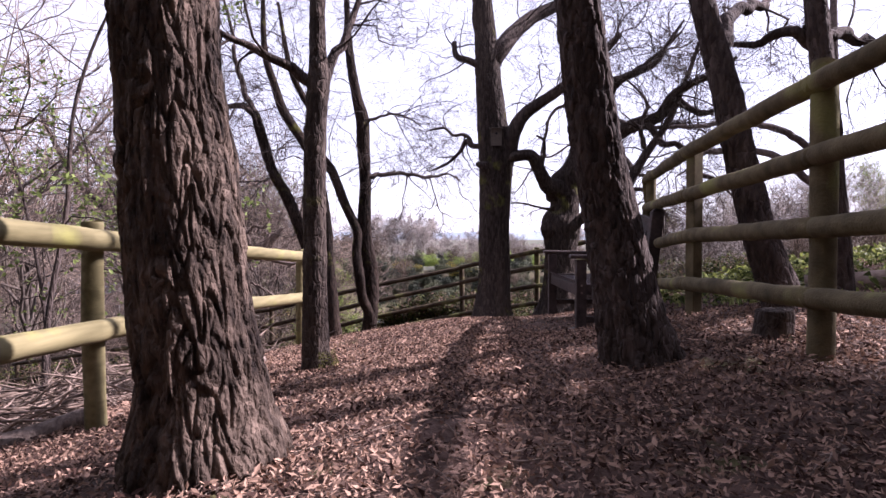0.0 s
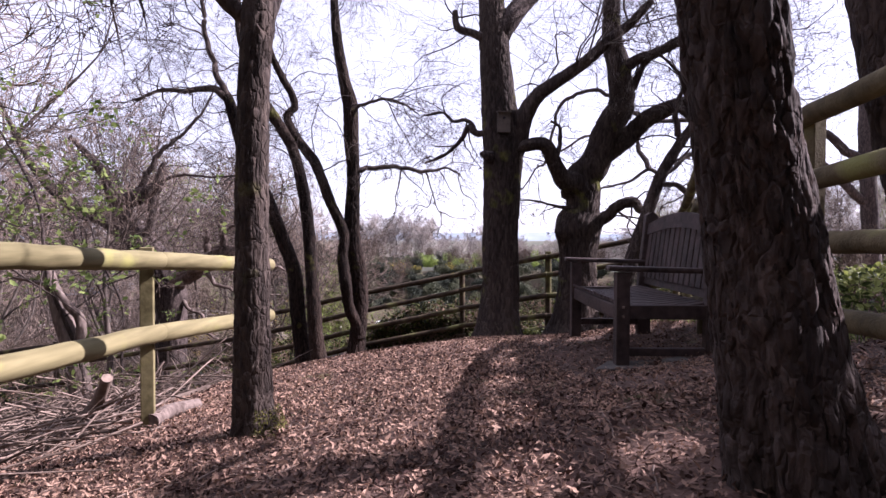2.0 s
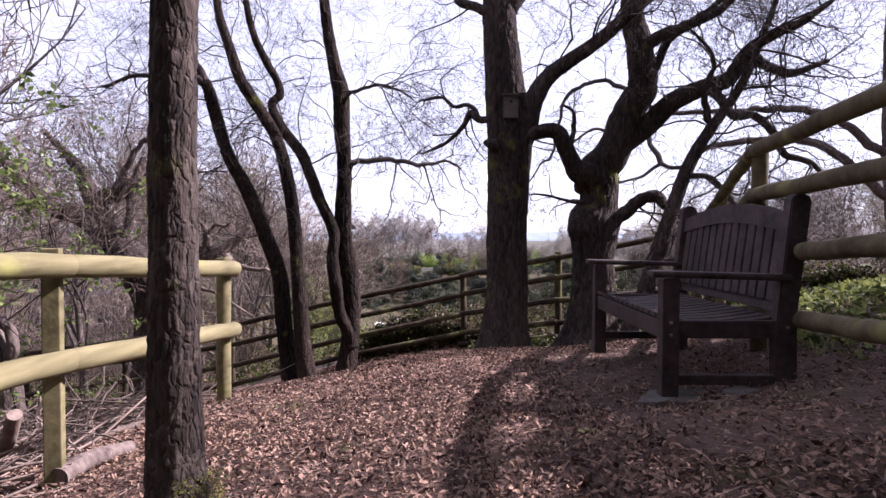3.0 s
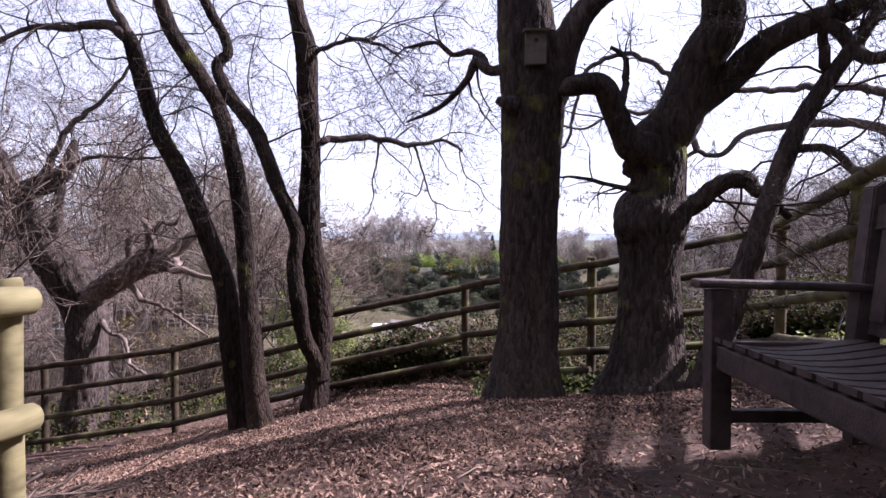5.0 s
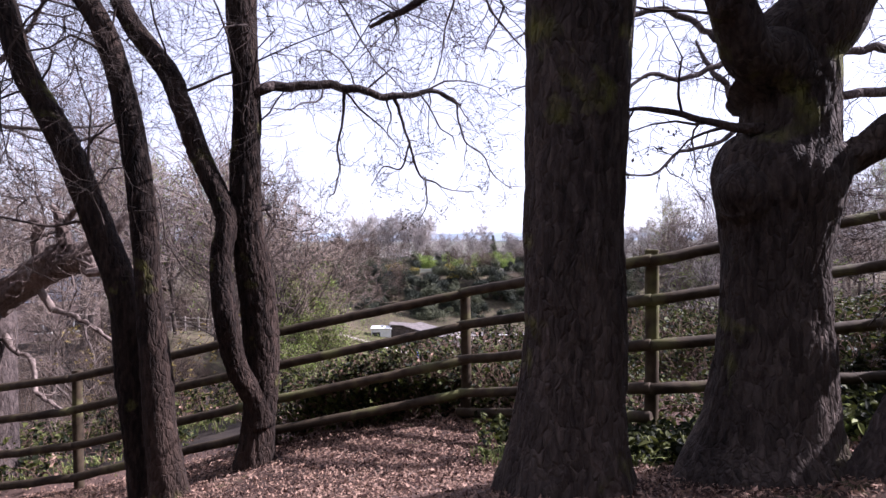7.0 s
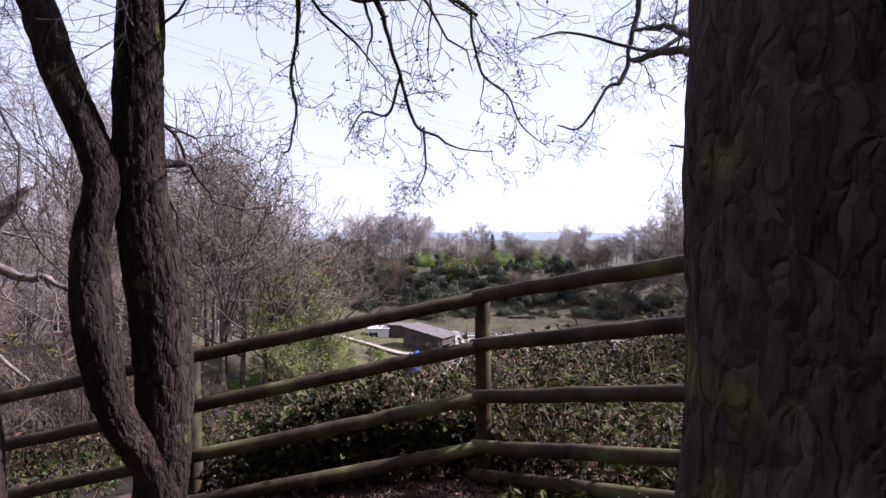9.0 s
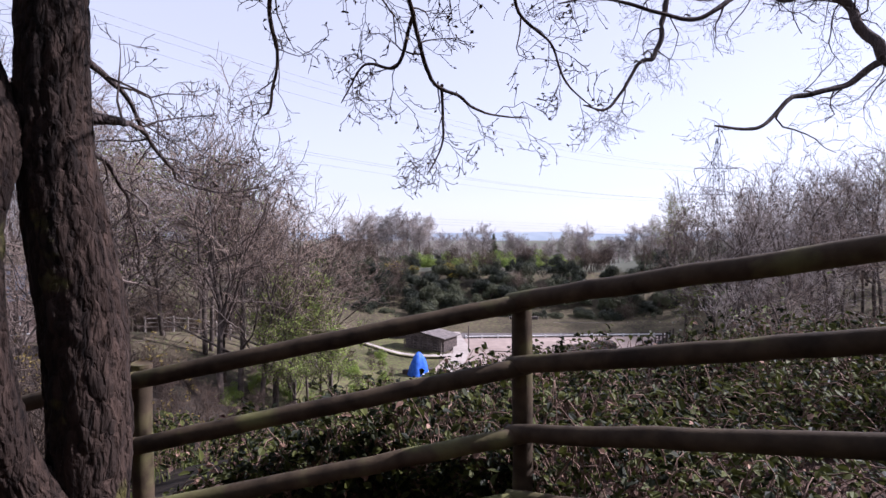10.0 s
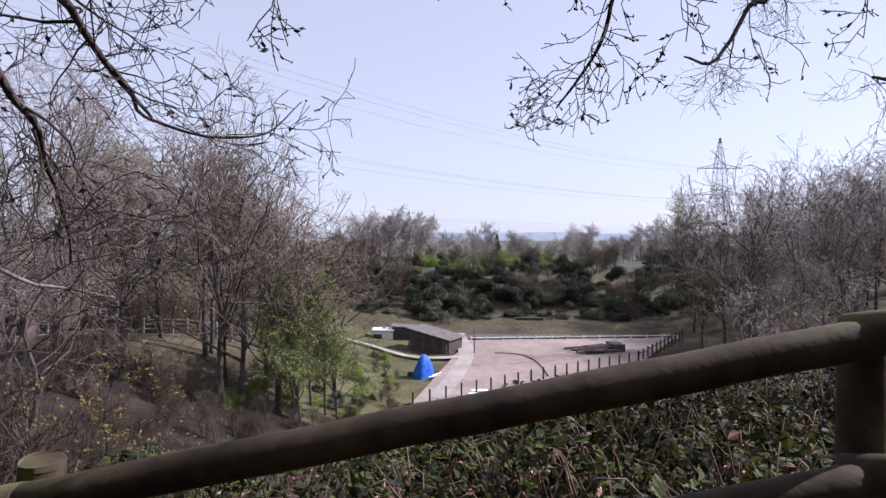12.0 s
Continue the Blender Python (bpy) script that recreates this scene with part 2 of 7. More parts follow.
def smooth_line(points, step):
    """Catmull-Rom line through the rows of points (x, y, z, r), resampled about every step metres."""
    p = np.asarray(points, float)
    q = np.vstack([2 * p[0] - p[1], p, 2 * p[-1] - p[-2]])
    out = []
    for i in range(1, len(q) - 2):
        n = max(2, int(np.linalg.norm(q[i + 1, :3] - q[i, :3]) / step))
        for u in np.arange(n) / n:
            a, b, c, d = q[i - 1], q[i], q[i + 1], q[i + 2]
            out.append(0.5 * (2 * b + (c - a) * u + (2 * a - 5 * b + 4 * c - d) * u * u + (3 * b - a - 3 * c + d) * u ** 3))
    out.append(p[-1])
    out = np.array(out)
    out[:, 3] = np.maximum(out[:, 3], 0.002)
    return out


def value_noise(u, v, period, seed):
    """Smooth noise, periodic in u."""
    rng = np.random.default_rng(seed)
    rows = int(np.ceil(v.max() - v.min())) + 3
    table = rng.random((rows, period))
    v = v - v.min()
    iu, iv = np.floor(u).astype(int), np.floor(v).astype(int)
    fu, fv = u - iu, v - iv
    fu, fv = fu * fu * (3 - 2 * fu), fv * fv * (3 - 2 * fv)
    a, b = table[iv, iu % period], table[iv, (iu + 1) % period]
    c, d = table[iv + 1, iu % period], table[iv + 1, (iu + 1) % period]
    return (a * (1 - fu) + b * fu) * (1 - fv) + (c * (1 - fu) + d * fu) * fv


def plate_cells(u, v, period, seed):
    """Jittered cells, periodic in u: how far a point lies from its cell's rim, its cell's own value, and its place along the cell."""
    rng = np.random.default_rng(seed)
    v = v - v.min() + 1
    rows = int(np.ceil(v.max())) + 3
    jit = rng.random((rows, period, 3))
    iu, iv = np.floor(u).astype(int), np.floor(v).astype(int)
    f1, f2 = np.full(u.shape, 9.0), np.full(u.shape, 9.0)
    val, along = np.zeros(u.shape), np.zeros(u.shape)
    for du in (-1, 0, 1):
        for dv in (-1, 0, 1):
            cu, cv = iu + du, np.clip(iv + dv, 0, rows - 1)
            q = jit[cv, cu % period]
            a, b = u - cu - q[..., 0], v - cv - q[..., 1]
            d = np.abs(a) ** 1.4 + np.abs(b) ** 1.4
            near = d < f1
            f2 = np.where(near, f1, np.minimum(f2, d))
            val, along, f1 = np.where(near, q[..., 2], val), np.where(near, b, along), np.where(near, d, f1)
    return f2 - f1, val, along


def frames_along(p):
    """Side vectors across each point of lines p (..., n, 3)."""
    t = np.gradient(p, axis=-2)
    t /= np.linalg.norm(t, axis=-1, keepdims=True) + 1e-9
    ref = np.where(np.abs(t[..., 2:3]) > 0.9, np.array([0.0, 1.0, 0.0]), np.array([0.0, 0.0, 1.0]))
    # one reference a line keeps the tube from twisting
    ref = np.broadcast_to(ref[..., :1, :], t.shape)
    s = np.cross(t, ref)
    s /= np.linalg.norm(s, axis=-1, keepdims=True) + 1e-9
    return s, np.cross(t, s)


def bark_tube(line, sides, furrow, plates, seed, flare=0.0, lobes=5, lump=0.1, long=4.5):
    """A limb with ridged bark: verts and faces. furrow: depth in metres; plates: ridges round the limb."""
    p, r = line[:, :3], line[:, 3]
    s, c = frames_along(p)
    run = np.concatenate([[0], np.cumsum(np.linalg.norm(np.diff(p, axis=0), axis=1))])
    th = np.arange(sides) / sides
    U, V = np.meshgrid(th, run)
    warp = value_noise(U * 6, V * 3, 6, seed) * 1.3
    n2 = value_noise(U * plates * 3 + warp * 2, V * 30, plates * 3, seed + 2)
    n3 = value_noise(U * 5, V * 1.6, 5, seed + 3)
    size = 2 * math.pi * float(np.median(r)) / plates
    wave = value_noise(U * plates, V / (size * 5), plates, seed + 7) * 1.1
    rise = value_noise(U * plates, V / (size * 9), plates, seed + 8) * 1.6
    rim, own, along = plate_cells(U * plates + warp + wave, V / (size * long) + rise, plates, seed + 1)
    rim2, own2, _ = plate_cells(U * plates * 2 + warp * 1.6, V / (size * 2.0), plates * 2, seed + 5)
    ridge = np.clip(rim * 2.4, 0, 1) ** 0.6 * (0.55 + 0.55 * own) - 0.12 * along + 0.22 * np.clip(rim2 * 3, 0, 1) * own2 + 0.16 * n2
    disp = furrow * (ridge - 0.5) * 1.25 + r[:, None] * lump * (n3 - 0.5)
    R = r[:, None] + disp
    if flare:
        R = R * (1 + flare * np.exp(-V / 0.22) * (0.55 + 0.45 * np.cos(2 * np.pi * lobes * U + seed)))
    R = np.maximum(R, 0.001)
    ang = 2 * np.pi * U
    verts = p[:, None, :] + (np.cos(ang) * R)[..., None] * s[:, None, :] + (np.sin(ang) * R)[..., None] * c[:, None, :]
    n = len(p)
    i, j = np.meshgrid(np.arange(n - 1), np.arange(sides), indexing="ij")
    k = (j + 1) % sides
    faces = np.stack([i * sides + j, i * sides + k, (i + 1) * sides + k, (i + 1) * sides + j], -1).reshape(-1, 4)
    faces = faces.tolist() + [list(range(sides))[::-1], list(range((n - 1) * sides, n * sides))]
    return verts.reshape(-1, 3), faces


def many_tubes(p, r, sides):
    """Plain tubes along many lines at once: p (N, n, 3), r (N, n)."""
    s, c = frames_along(p)
    ang = 2 * np.pi * np.arange(sides) / sides
    verts = p[:, :, None, :] + r[:, :, None, None] * (np.cos(ang)[:, None] * s[:, :, None, :] + np.sin(ang)[:, None] * c[:, :, None, :])
    N, n = r.shape
    b, i, j = np.meshgrid(np.arange(N), np.arange(n - 1), np.arange(sides), indexing="ij")
    k = (j + 1) % sides
    at = b * n * sides
    faces = np.stack([at + i * sides + j, at + i * sides + k, at + (i + 1) * sides + k, at + (i + 1) * sides + j], -1).reshape(-1, 4)
    return verts.reshape(-1, 3), faces


def sprout(rng, p, r, each, length, spread, droop, n=5, wiggle=0.25, first=0.25, thin=0.6, tip=0.25):
    """Side shoots from many lines: for every line `each` shoots of about `length` metres."""
    N, m = r.shape
    who = np.repeat(np.arange(N), each)
    u = first + (1 - first) * (np.tile((np.arange(each) + 0.5) / each, N) + rng.uniform(-0.5, 0.5, N * each) / each)
    x = np.clip(u, 0, 0.999) * (m - 1)
    i = np.floor(x).astype(int)
    f = (x - i)[:, None]
    start = p[who, i] * (1 - f) + p[who, i + 1] * f
    tangent = p[who, i + 1] - p[who, i]
    tangent /= np.linalg.norm(tangent, axis=1, keepdims=True) + 1e-9
    rad = (r[who, i] * (1 - f[:, 0]) + r[who, i + 1] * f[:, 0]) * thin * rng.uniform(0.7, 1.1, len(who))
    side = rng.normal(size=(len(who), 3))
    side -= (side * tangent).sum(1, keepdims=True) * tangent
    side /= np.linalg.norm(side, axis=1, keepdims=True) + 1e-9
    a = rng.normal(spread, 0.3, len(who))[:, None]
    d = tangent * np.cos(a) + side * np.sin(a)
    L = length * rng.uniform(0.5, 1.3, len(who)) * (1.15 - 0.5 * u)
    line = [start]
    for k in range(1, n):
        d = d + rng.normal(size=d.shape) * wiggle + np.array([0, 0, -droop])
        d /= np.linalg.norm(d, axis=1, keepdims=True) + 1e-9
        line.append(line[-1] + d * (L / (n - 1))[:, None])
    q = np.stack(line, 1)
    return q, rad[:, None] * np.linspace(1, tip, n)[None, :]


def joined(pieces):
    vs, fs, at = [], [], 0
    for v, f in pieces:
        vs.append(v)
        fs.append(np.asarray(f) + at)
        at += len(v)
    return np.vstack(vs), np.vstack(fs)


def leaf_mesh(rng, centres, normals, size, spread=0.4, long=1.6):
    """Small folded leaves at the centres: two triangles each side of a midrib."""
    N = len(centres)
    n = normals + rng.normal(size=(N, 3)) * spread
    n /= np.linalg.norm(n, axis=1, keepdims=True) + 1e-9
    a = np.cross(n, rng.normal(size=(N, 3)))
    a /= np.linalg.norm(a, axis=1, keepdims=True) + 1e-9
    b = np.cross(n, a)
    s = size * rng.uniform(0.6, 1.3, (N, 1))
    fold = rng.uniform(-0.1, 0.35, N)[:, None] * s
    v = np.stack([centres - a * s * long / 2, centres + b * s * 0.5 + n * fold, centres + a * s * long / 2 + n * fold * 0.4, centres - b * s * 0.5 + n * fold], 1)
    k = np.arange(N)[:, None] * 4
    f = np.vstack([k + [0, 2, 1], k + [0, 3, 2]])
    return v.reshape(-1, 3), f


def leaflet_mesh(rng, centres, normals, size, spread=0.5):
    """Pointed oval leaflets, folded along the midrib: six corners and four triangles each."""
    N = len(centres)
    n = normals + rng.normal(size=(N, 3)) * spread
    n /= np.linalg.norm(n, axis=1, keepdims=True) + 1e-9
    a = np.cross(n, rng.normal(size=(N, 3)))
    a /= np.linalg.norm(a, axis=1, keepdims=True) + 1e-9
    b = np.cross(n, a)
    s = size * rng.uniform(0.55, 1.35, (N, 1))
    up, w = n * rng.uniform(0.02, 0.22, (N, 1)) * s, b * s * rng.uniform(0.36, 0.5, (N, 1))
    tip = -n * rng.uniform(0.0, 0.3, (N, 1)) * s
    v = np.stack([centres - a * s * 0.7, centres - a * s * 0.25 + w + up, centres + a * s * 0.25 + w * 0.8 + up, centres + a * s * 0.8 + tip, centres + a * s * 0.25 - w * 0.8 + up, centres - a * s * 0.25 - w + up], 1)
    k = np.arange(N)[:, None] * 6
    return v.reshape(-1, 3), np.vstack([k + [0, 3, 2], k + [0, 2, 1], k + [0, 5, 4], k + [0, 4, 3]])


# ---- ground ----
KNOWN = np.array([
    (0.6, -1.5, 0.27), (0.9, 1.85, 0.226), (0.64, 2.29, 0.197), (0.33, 3.41, 0.079), (1.3, 1.66, 0.247), (-0.83, 2.55, -0.045),
    (-1.28, 2.91, -0.125), (0.19, 2.38, 0.121), (2.0, 2.61, 0.33), (-0.07, 4.42, -0.099), (0.4, 4.37, -0.017), (0.87, 4.44, 0.05),
    (0.3, 5.51, -0.075), (0.84, 5.77, 0.0), (-0.14, 5.26, -0.161), (1.51, 6.43, -0.1), (-1.04, 4.8, -0.25), (2.6, 5.6, 0.12),
    (-0.16, 9.35, -0.86), (0.23, 9.9, -0.87), (0.86, 8.07, -0.37), (0.42, 7.77, -0.395), (1.62, 7.54, -0.25), (-0.8, 9.25, -0.99),
    (2.25, 8.5, -0.42), (4.0, 3.0, 0.5), (4.2, 6.3, 0.42), (3.3, 7.7, -0.02), (3.95, 9.6, -0.32), (0.9, 10.9, -0.9),
])
MORE = np.array([(-0.8, 10.9, -1.15), (-1.4, 9.9, -1.2), (-2.8, 11.3, -1.72), (-4.8, 11.7, -2.1), (-0.9, 6.0, -0.3), (-3.0, 6.0, -1.0), (-4.9, 12.9, -2.35),
                 (2.1, 9.8, -0.72), (-3.2, 2.5, -0.7), (1.75, 5.0, 0.0), (5.5, 0.5, 0.7), (-3.0, -2.0, -0.4), (2.2, 3.8, 0.33), (-0.2, 1.7, 0.14)])
CTRL = np.vstack([KNOWN, MORE])


def _kernel(d):
    return np.where(d > 1e-9, d * d * np.log(np.maximum(d, 1e-9)), 0.0)


_n = len(CTRL)
_A = np.zeros((_n + 3, _n + 3))
_A[:_n, :_n] = _kernel(np.linalg.norm(CTRL[:, None, :2] - CTRL[None, :, :2], axis=2)) + 0.05 * np.eye(_n)
_A[:_n, _n], _A[:_n, _n + 1:], = 1, CTRL[:, :2]
_A[_n:, :_n] = _A[:_n, _n:].T
_W = np.linalg.solve(_A, np.concatenate([CTRL[:, 2], np.zeros(3)]))


def step01(a, b, x):
    u = np.clip((x - a) / (b - a), 0, 1)
    return u * u * (3 - 2 * u)


def height(x, y):
    """The ground: a knoll inside the fence, a slope down to the valley floor, a bank, then low country to the horizon."""
    x, y = np.asarray(x, float), np.asarray(y, float)
    cx, cy = np.clip(x, -7, 6), np.clip(y, -4, 13)
    d = np.hypot(cx[..., None] - CTRL[:, 0], cy[..., None] - CTRL[:, 1])
    near = _kernel(d) @ _W[:_n] + _W[_n] + cx * _W[_n + 1] + cy * _W[_n + 2]
    # the rise behind y = -4 is unseen, added to block low sky light
    far = np.interp(y, [-400, -30, -4, 5, 11, 14, 20, 34, 46, 98, 112, 122, 160, 400, 1200, 6000], [30, 10, 0.8, 0, -1.2, -2.6, -6.2, -11.2, -14, -14, -7, -6, -8, -20, -28, -28])
    valley = step01(14, 40, y) * (1 - step01(110, 200, y))
    far = far + valley * (6.5 * step01(2, 26, -x) * (1 - 0.6 * step01(56, 74, y)) + 7 * step01(33, 70, x)) - 1.2 * step01(4, 20, -x) * (1 - valley) * (y < 60)
    out = np.hypot(np.maximum(np.maximum(-7 - x, x - 6), 0), np.maximum(np.maximum(-4 - y, y - 13), 0))
    w = step01(0, 5.5, out)
    far = far + 0.25 * np.sin(x * 0.31 + 1) * np.sin(y * 0.23) * step01(15, 40, np.abs(y)) * (1 - step01(200, 300, y)) * (1 - step01(44, 50, y) * step01(-9, -4, x) * (1 - step01(98, 104, y)))
    return near * (1 - w) + far * w


def spaced(lo, a, b, hi, fine, grow=1.16):
    mid = list(np.arange(a, b, fine))
    up, s = [b], fine
    while up[-1] < hi:
        s *= grow
        up.append(up[-1] + s)
    dn, s = [a], fine
    while dn[-1] > lo:
        s *= grow
        dn.append(dn[-1] - s)
    return np.array(dn[:0:-1] + mid + up)


gx, gy = spaced(-3500, -3.2, 4.2, 3500, 0.06), spaced(-400, -0.5, 11.5, 4500, 0.06)
GX, GY = np.meshgrid(gx, gy)
GZ = height(GX, GY)
near_mask = (np.abs(GX) < 7) & (GY > -4) & (GY < 14)
bumps = np.zeros_like(GZ)
bumps[near_mask] = 0.035 * (value_noise(GX[near_mask] * 2.3 + 40, GY[near_mask] * 2.3, 97, 5) - 0.5) + 0.014 * (value_noise(GX[near_mask] * 9 + 90, GY[near_mask] * 9, 193, 6) - 0.5)
GZ = GZ + bumps
i, j = np.meshgrid(np.arange(len(gy) - 1), np.arange(len(gx) - 1), indexing="ij")
w_ = len(gx)
gf = np.stack([i * w_ + j, i * w_ + j + 1, (i + 1) * w_ + j + 1, (i + 1) * w_ + j], -1).reshape(-1, 4)
ground = mesh_object("ground", np.stack([GX, GY, GZ], -1).reshape(-1, 3), gf, [EARTH, BANK, FIELD, GRASS_BANK, SHADED_EARTH])
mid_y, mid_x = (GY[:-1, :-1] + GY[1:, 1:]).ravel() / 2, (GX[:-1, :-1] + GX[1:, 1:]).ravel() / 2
# slot 4 paints the shade of the hollow left of the slope
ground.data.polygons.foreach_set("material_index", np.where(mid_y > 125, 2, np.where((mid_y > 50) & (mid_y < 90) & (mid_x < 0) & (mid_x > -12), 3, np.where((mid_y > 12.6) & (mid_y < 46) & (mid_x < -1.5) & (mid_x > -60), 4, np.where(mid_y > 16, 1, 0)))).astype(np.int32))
tagged(ground, "brown earth of a wooded knoll sloping to a valley", "ground", kind="structure")


# ---- trees ----
def resample(line, n):
    d = np.concatenate([[0], np.cumsum(np.linalg.norm(np.diff(line[:, :3], axis=0), axis=1))])
    u = np.linspace(0, d[-1], n)
    return np.stack([np.interp(u, d, line[:, k]) for k in range(4)], 1)


def limb(root, name, points, mat, sides=16, step=0.08, furrow=0.006, plates=12, seed=1, flare=0.0, label=""):
    """One trunk or limb through the points (x, y, z, radius) in the world; returns its line for twigs."""
    line = smooth_line(points, step)
    if name == "limb":
        rng = np.random.default_rng(seed)
        run = np.concatenate([[0], np.cumsum(np.linalg.norm(np.diff(line[:, :3], axis=0), axis=1))])
        knots = max(4, int(run[-1] / max(0.07, 3.2 * line[:, 3].mean())))
        at = np.linspace(0, run[-1], knots)
        kink = np.stack([np.interp(run, at, rng.normal(0, 1, knots)) for _ in range(3)], 1)
        line[1:, :3] += kink[1:] * np.minimum(line[1:, 3:4] * 0.42, 0.02)
    v, f = bark_tube(line, sides, furrow, plates, seed, flare)
    mesh_object(name, v - np.array(root.location), f, mat, root, label)
    return line


def twig_cloud(root, lines, plan, seed, mat=None, n0=12, buds=0.0, bud_mat=None, leaf=0.02, spray=0, clear=True):
    """Branches and twigs on the given lines. plan: a row a level of (each, length, spread, droop, points, sides)."""
    rng = np.random.default_rng(seed)
    got = [resample(l, n0) for l in lines]
    p, r = np.stack([g[:, :3] for g in got]), np.stack([g[:, 3] for g in got])
    r = np.minimum(r, 0.024)
    made = []
    for each, length, spread, droop, n, sides in plan:
        p, r = sprout(rng, p, r, each, length, spread, droop, n, wiggle=0.36, thin=0.5)
        if clear:
            low = (p[..., 1] < 8.3) & (p[..., 0] > -0.5) & (p[..., 0] < 2.7) & (p[..., 2] < 2.1)
            low |= (p[..., 1] < 10.4) & (p[..., 0] > -0.5) & (p[..., 0] < 1.5) & (p[..., 2] < 1.6)
            keep = ~low.any(1)
            p, r = p[keep], r[keep]
        r = np.maximum(r, 0.0016)
        made.append(many_tubes(p, r, sides))
    if spray:
        q, t = sprout(rng, p, r, spray, plan[-1][1] * 0.75, 0.8, 0.01, 3, wiggle=0.3)
        made.append(many_tubes(q, np.maximum(t, 0.0016), 3))
    v, f = joined(made)
    tagged(mesh_object("crown", v - np.array(root.location), f, mat or BARK_TWIG, root, "fine bare twigs"), kind="stuff")
    if buds:
        tips = p[:, 1:].reshape(-1, 3)
        tips = tips[rng.random(len(tips)) < buds]
        if leaf > 0.03:
            tips = np.repeat(tips, 4, 0) + rng.normal(0, leaf * 0.8, (4 * len(tips), 3))
        v, f = leaf_mesh(rng, tips, np.tile([0.0, 0, 1], (len(tips), 1)), leaf * (0.7 if leaf < 0.03 else 1.0), 0.8, 1.8)
        tagged(mesh_object("bud" if leaf < 0.03 else "foliage", v - np.array(root.location), f, bud_mat or BUD, root, "opening brown buds" if leaf < 0.03 else "small fresh green leaves"), kind="stuff")


# the big furrowed trunk by the path
A = thing("tree", (-0.19, 1.88, 0.1), "large tree trunk with deeply furrowed grey-brown bark beside the path", "tree")
limb(A, "trunk", [(-0.115, 1.87, -0.05, 0.257), (-0.122, 1.87, 0.12, 0.242), (-0.128, 1.87, 0.222, 0.220), (-0.133, 1.87, 0.283, 0.201), (-0.137, 1.87, 0.378, 0.181), (-0.160, 1.87, 0.543, 0.170), (-0.177, 1.87, 0.709, 0.165), (-0.191, 1.87, 0.874, 0.160), (-0.202, 1.87, 1.039, 0.158),
     (-0.220, 1.87, 1.205, 0.148), (-0.233, 1.87, 1.37, 0.143), (-0.242, 1.87, 1.533, 0.142), (-0.260, 1.87, 2.0, 0.134)], BARK_BIG, 320, 0.009, 0.016, 30, 11, 0.1)
a_line = limb(A, "limb", [(-0.25, 1.9, 1.9, 0.13), (-0.3, 1.92, 3.2, 0.13), (-0.35, 2.0, 5.2, 0.1), (-0.3, 2.1, 7.5, 0.05)], BARK_DARK, 24, 0.08, 0.008, 14, 12)
a_l = limb(A, "limb", [(-0.32, 1.95, 3.4, 0.08), (-0.9, 2.3, 4.1, 0.06), (-1.7, 2.6, 4.9, 0.03)], BARK_DARK, 10, 0.1, 0.004, 9, 3)
a_r = limb(A, "limb", [(-0.33, 1.95, 4.0, 0.08), (0.3, 1.6, 5.0, 0.05), (1.0, 1.5, 6.0, 0.02)], BARK_DARK, 10, 0.1, 0.004, 9, 4)
twig_cloud(A, [a_line[len(a_line) // 3:], a_l, a_r], [(9, 1.6, 0.9, -0.03, 6, 4), (5, 0.7, 0.8, 0, 5, 3), (4, 0.3, 0.7, 0, 4, 3)], 21)

# the leaning trunk before the bench
B = thing("tree", (1.48, 2.72, 0.24), "dark leaning tree trunk with ridged bark and spreading roots", "tree")
b_line = limb(B, "trunk", [(1.52, 2.74, 0.08, 0.176), (1.5, 2.72, 0.23, 0.167), (1.438, 2.69, 0.44, 0.141), (1.368, 2.66, 0.76, 0.119), (1.308, 2.63, 1.01, 0.106), (1.248, 2.59, 1.25, 0.097), (1.198, 2.56, 1.55, 0.091), (1.158, 2.53, 1.82, 0.085),
     (1.108, 2.5, 2.3, 0.079), (0.988, 2.45, 3.4, 0.07), (0.838, 2.5, 5, 0.044), (0.788, 2.6, 6.4, 0.022)], BARK_DARK, 120, 0.018, 0.013, 20, 31, 0.5)
b_l = limb(B, "limb", [(1.02, 2.45, 3.2, 0.06), (1.6, 2.6, 4.0, 0.045), (2.3, 2.9, 4.8, 0.02)], BARK_DARK, 10, 0.1, 0.004, 9, 5)
twig_cloud(B, [b_line[len(b_line) // 2:], b_l], [(9, 1.4, 0.9, -0.03, 6, 4), (5, 0.6, 0.8, 0, 5, 3), (4, 0.3, 0.7, 0, 4, 3)], 22)

# the slim forked tree by the old rails
C = thing("tree", (-0.27, 4.0, -0.1), "slim forked tree with dark bark and moss at its foot", "tree")
c_line = limb(C, "trunk", [(-0.26, 4.0, -0.2, 0.105), (-0.27, 4.0, -0.08, 0.098), (-0.28, 4.0, 0.11, 0.082), (-0.28, 4.0, 0.58, 0.075), (-0.28, 4.0, 1.07, 0.069), (-0.27, 4.0, 1.56, 0.069), (-0.25, 4.0, 1.85, 0.07), (-0.25, 4.0, 2.08, 0.054),
     (-0.25, 4.0, 2.4, 0.046), (-0.22, 4.0, 2.84, 0.039), (-0.2, 4.05, 3.8, 0.03), (-0.25, 4.1, 5.0, 0.015)], BARK_OAK, 72, 0.022, 0.008, 16, 41, 0.35)
c_l = limb(C, "limb", [(-0.26, 4.0, 1.86, 0.042), (-0.42, 3.94, 1.94, 0.032), (-0.52, 3.88, 2.0, 0.027), (-0.64, 3.82, 2.06, 0.022), (-0.75, 3.76, 2.08, 0.02), (-0.93, 3.7, 2.2, 0.013)], BARK_DARK, 12, 0.05, 0.003, 9, 42)
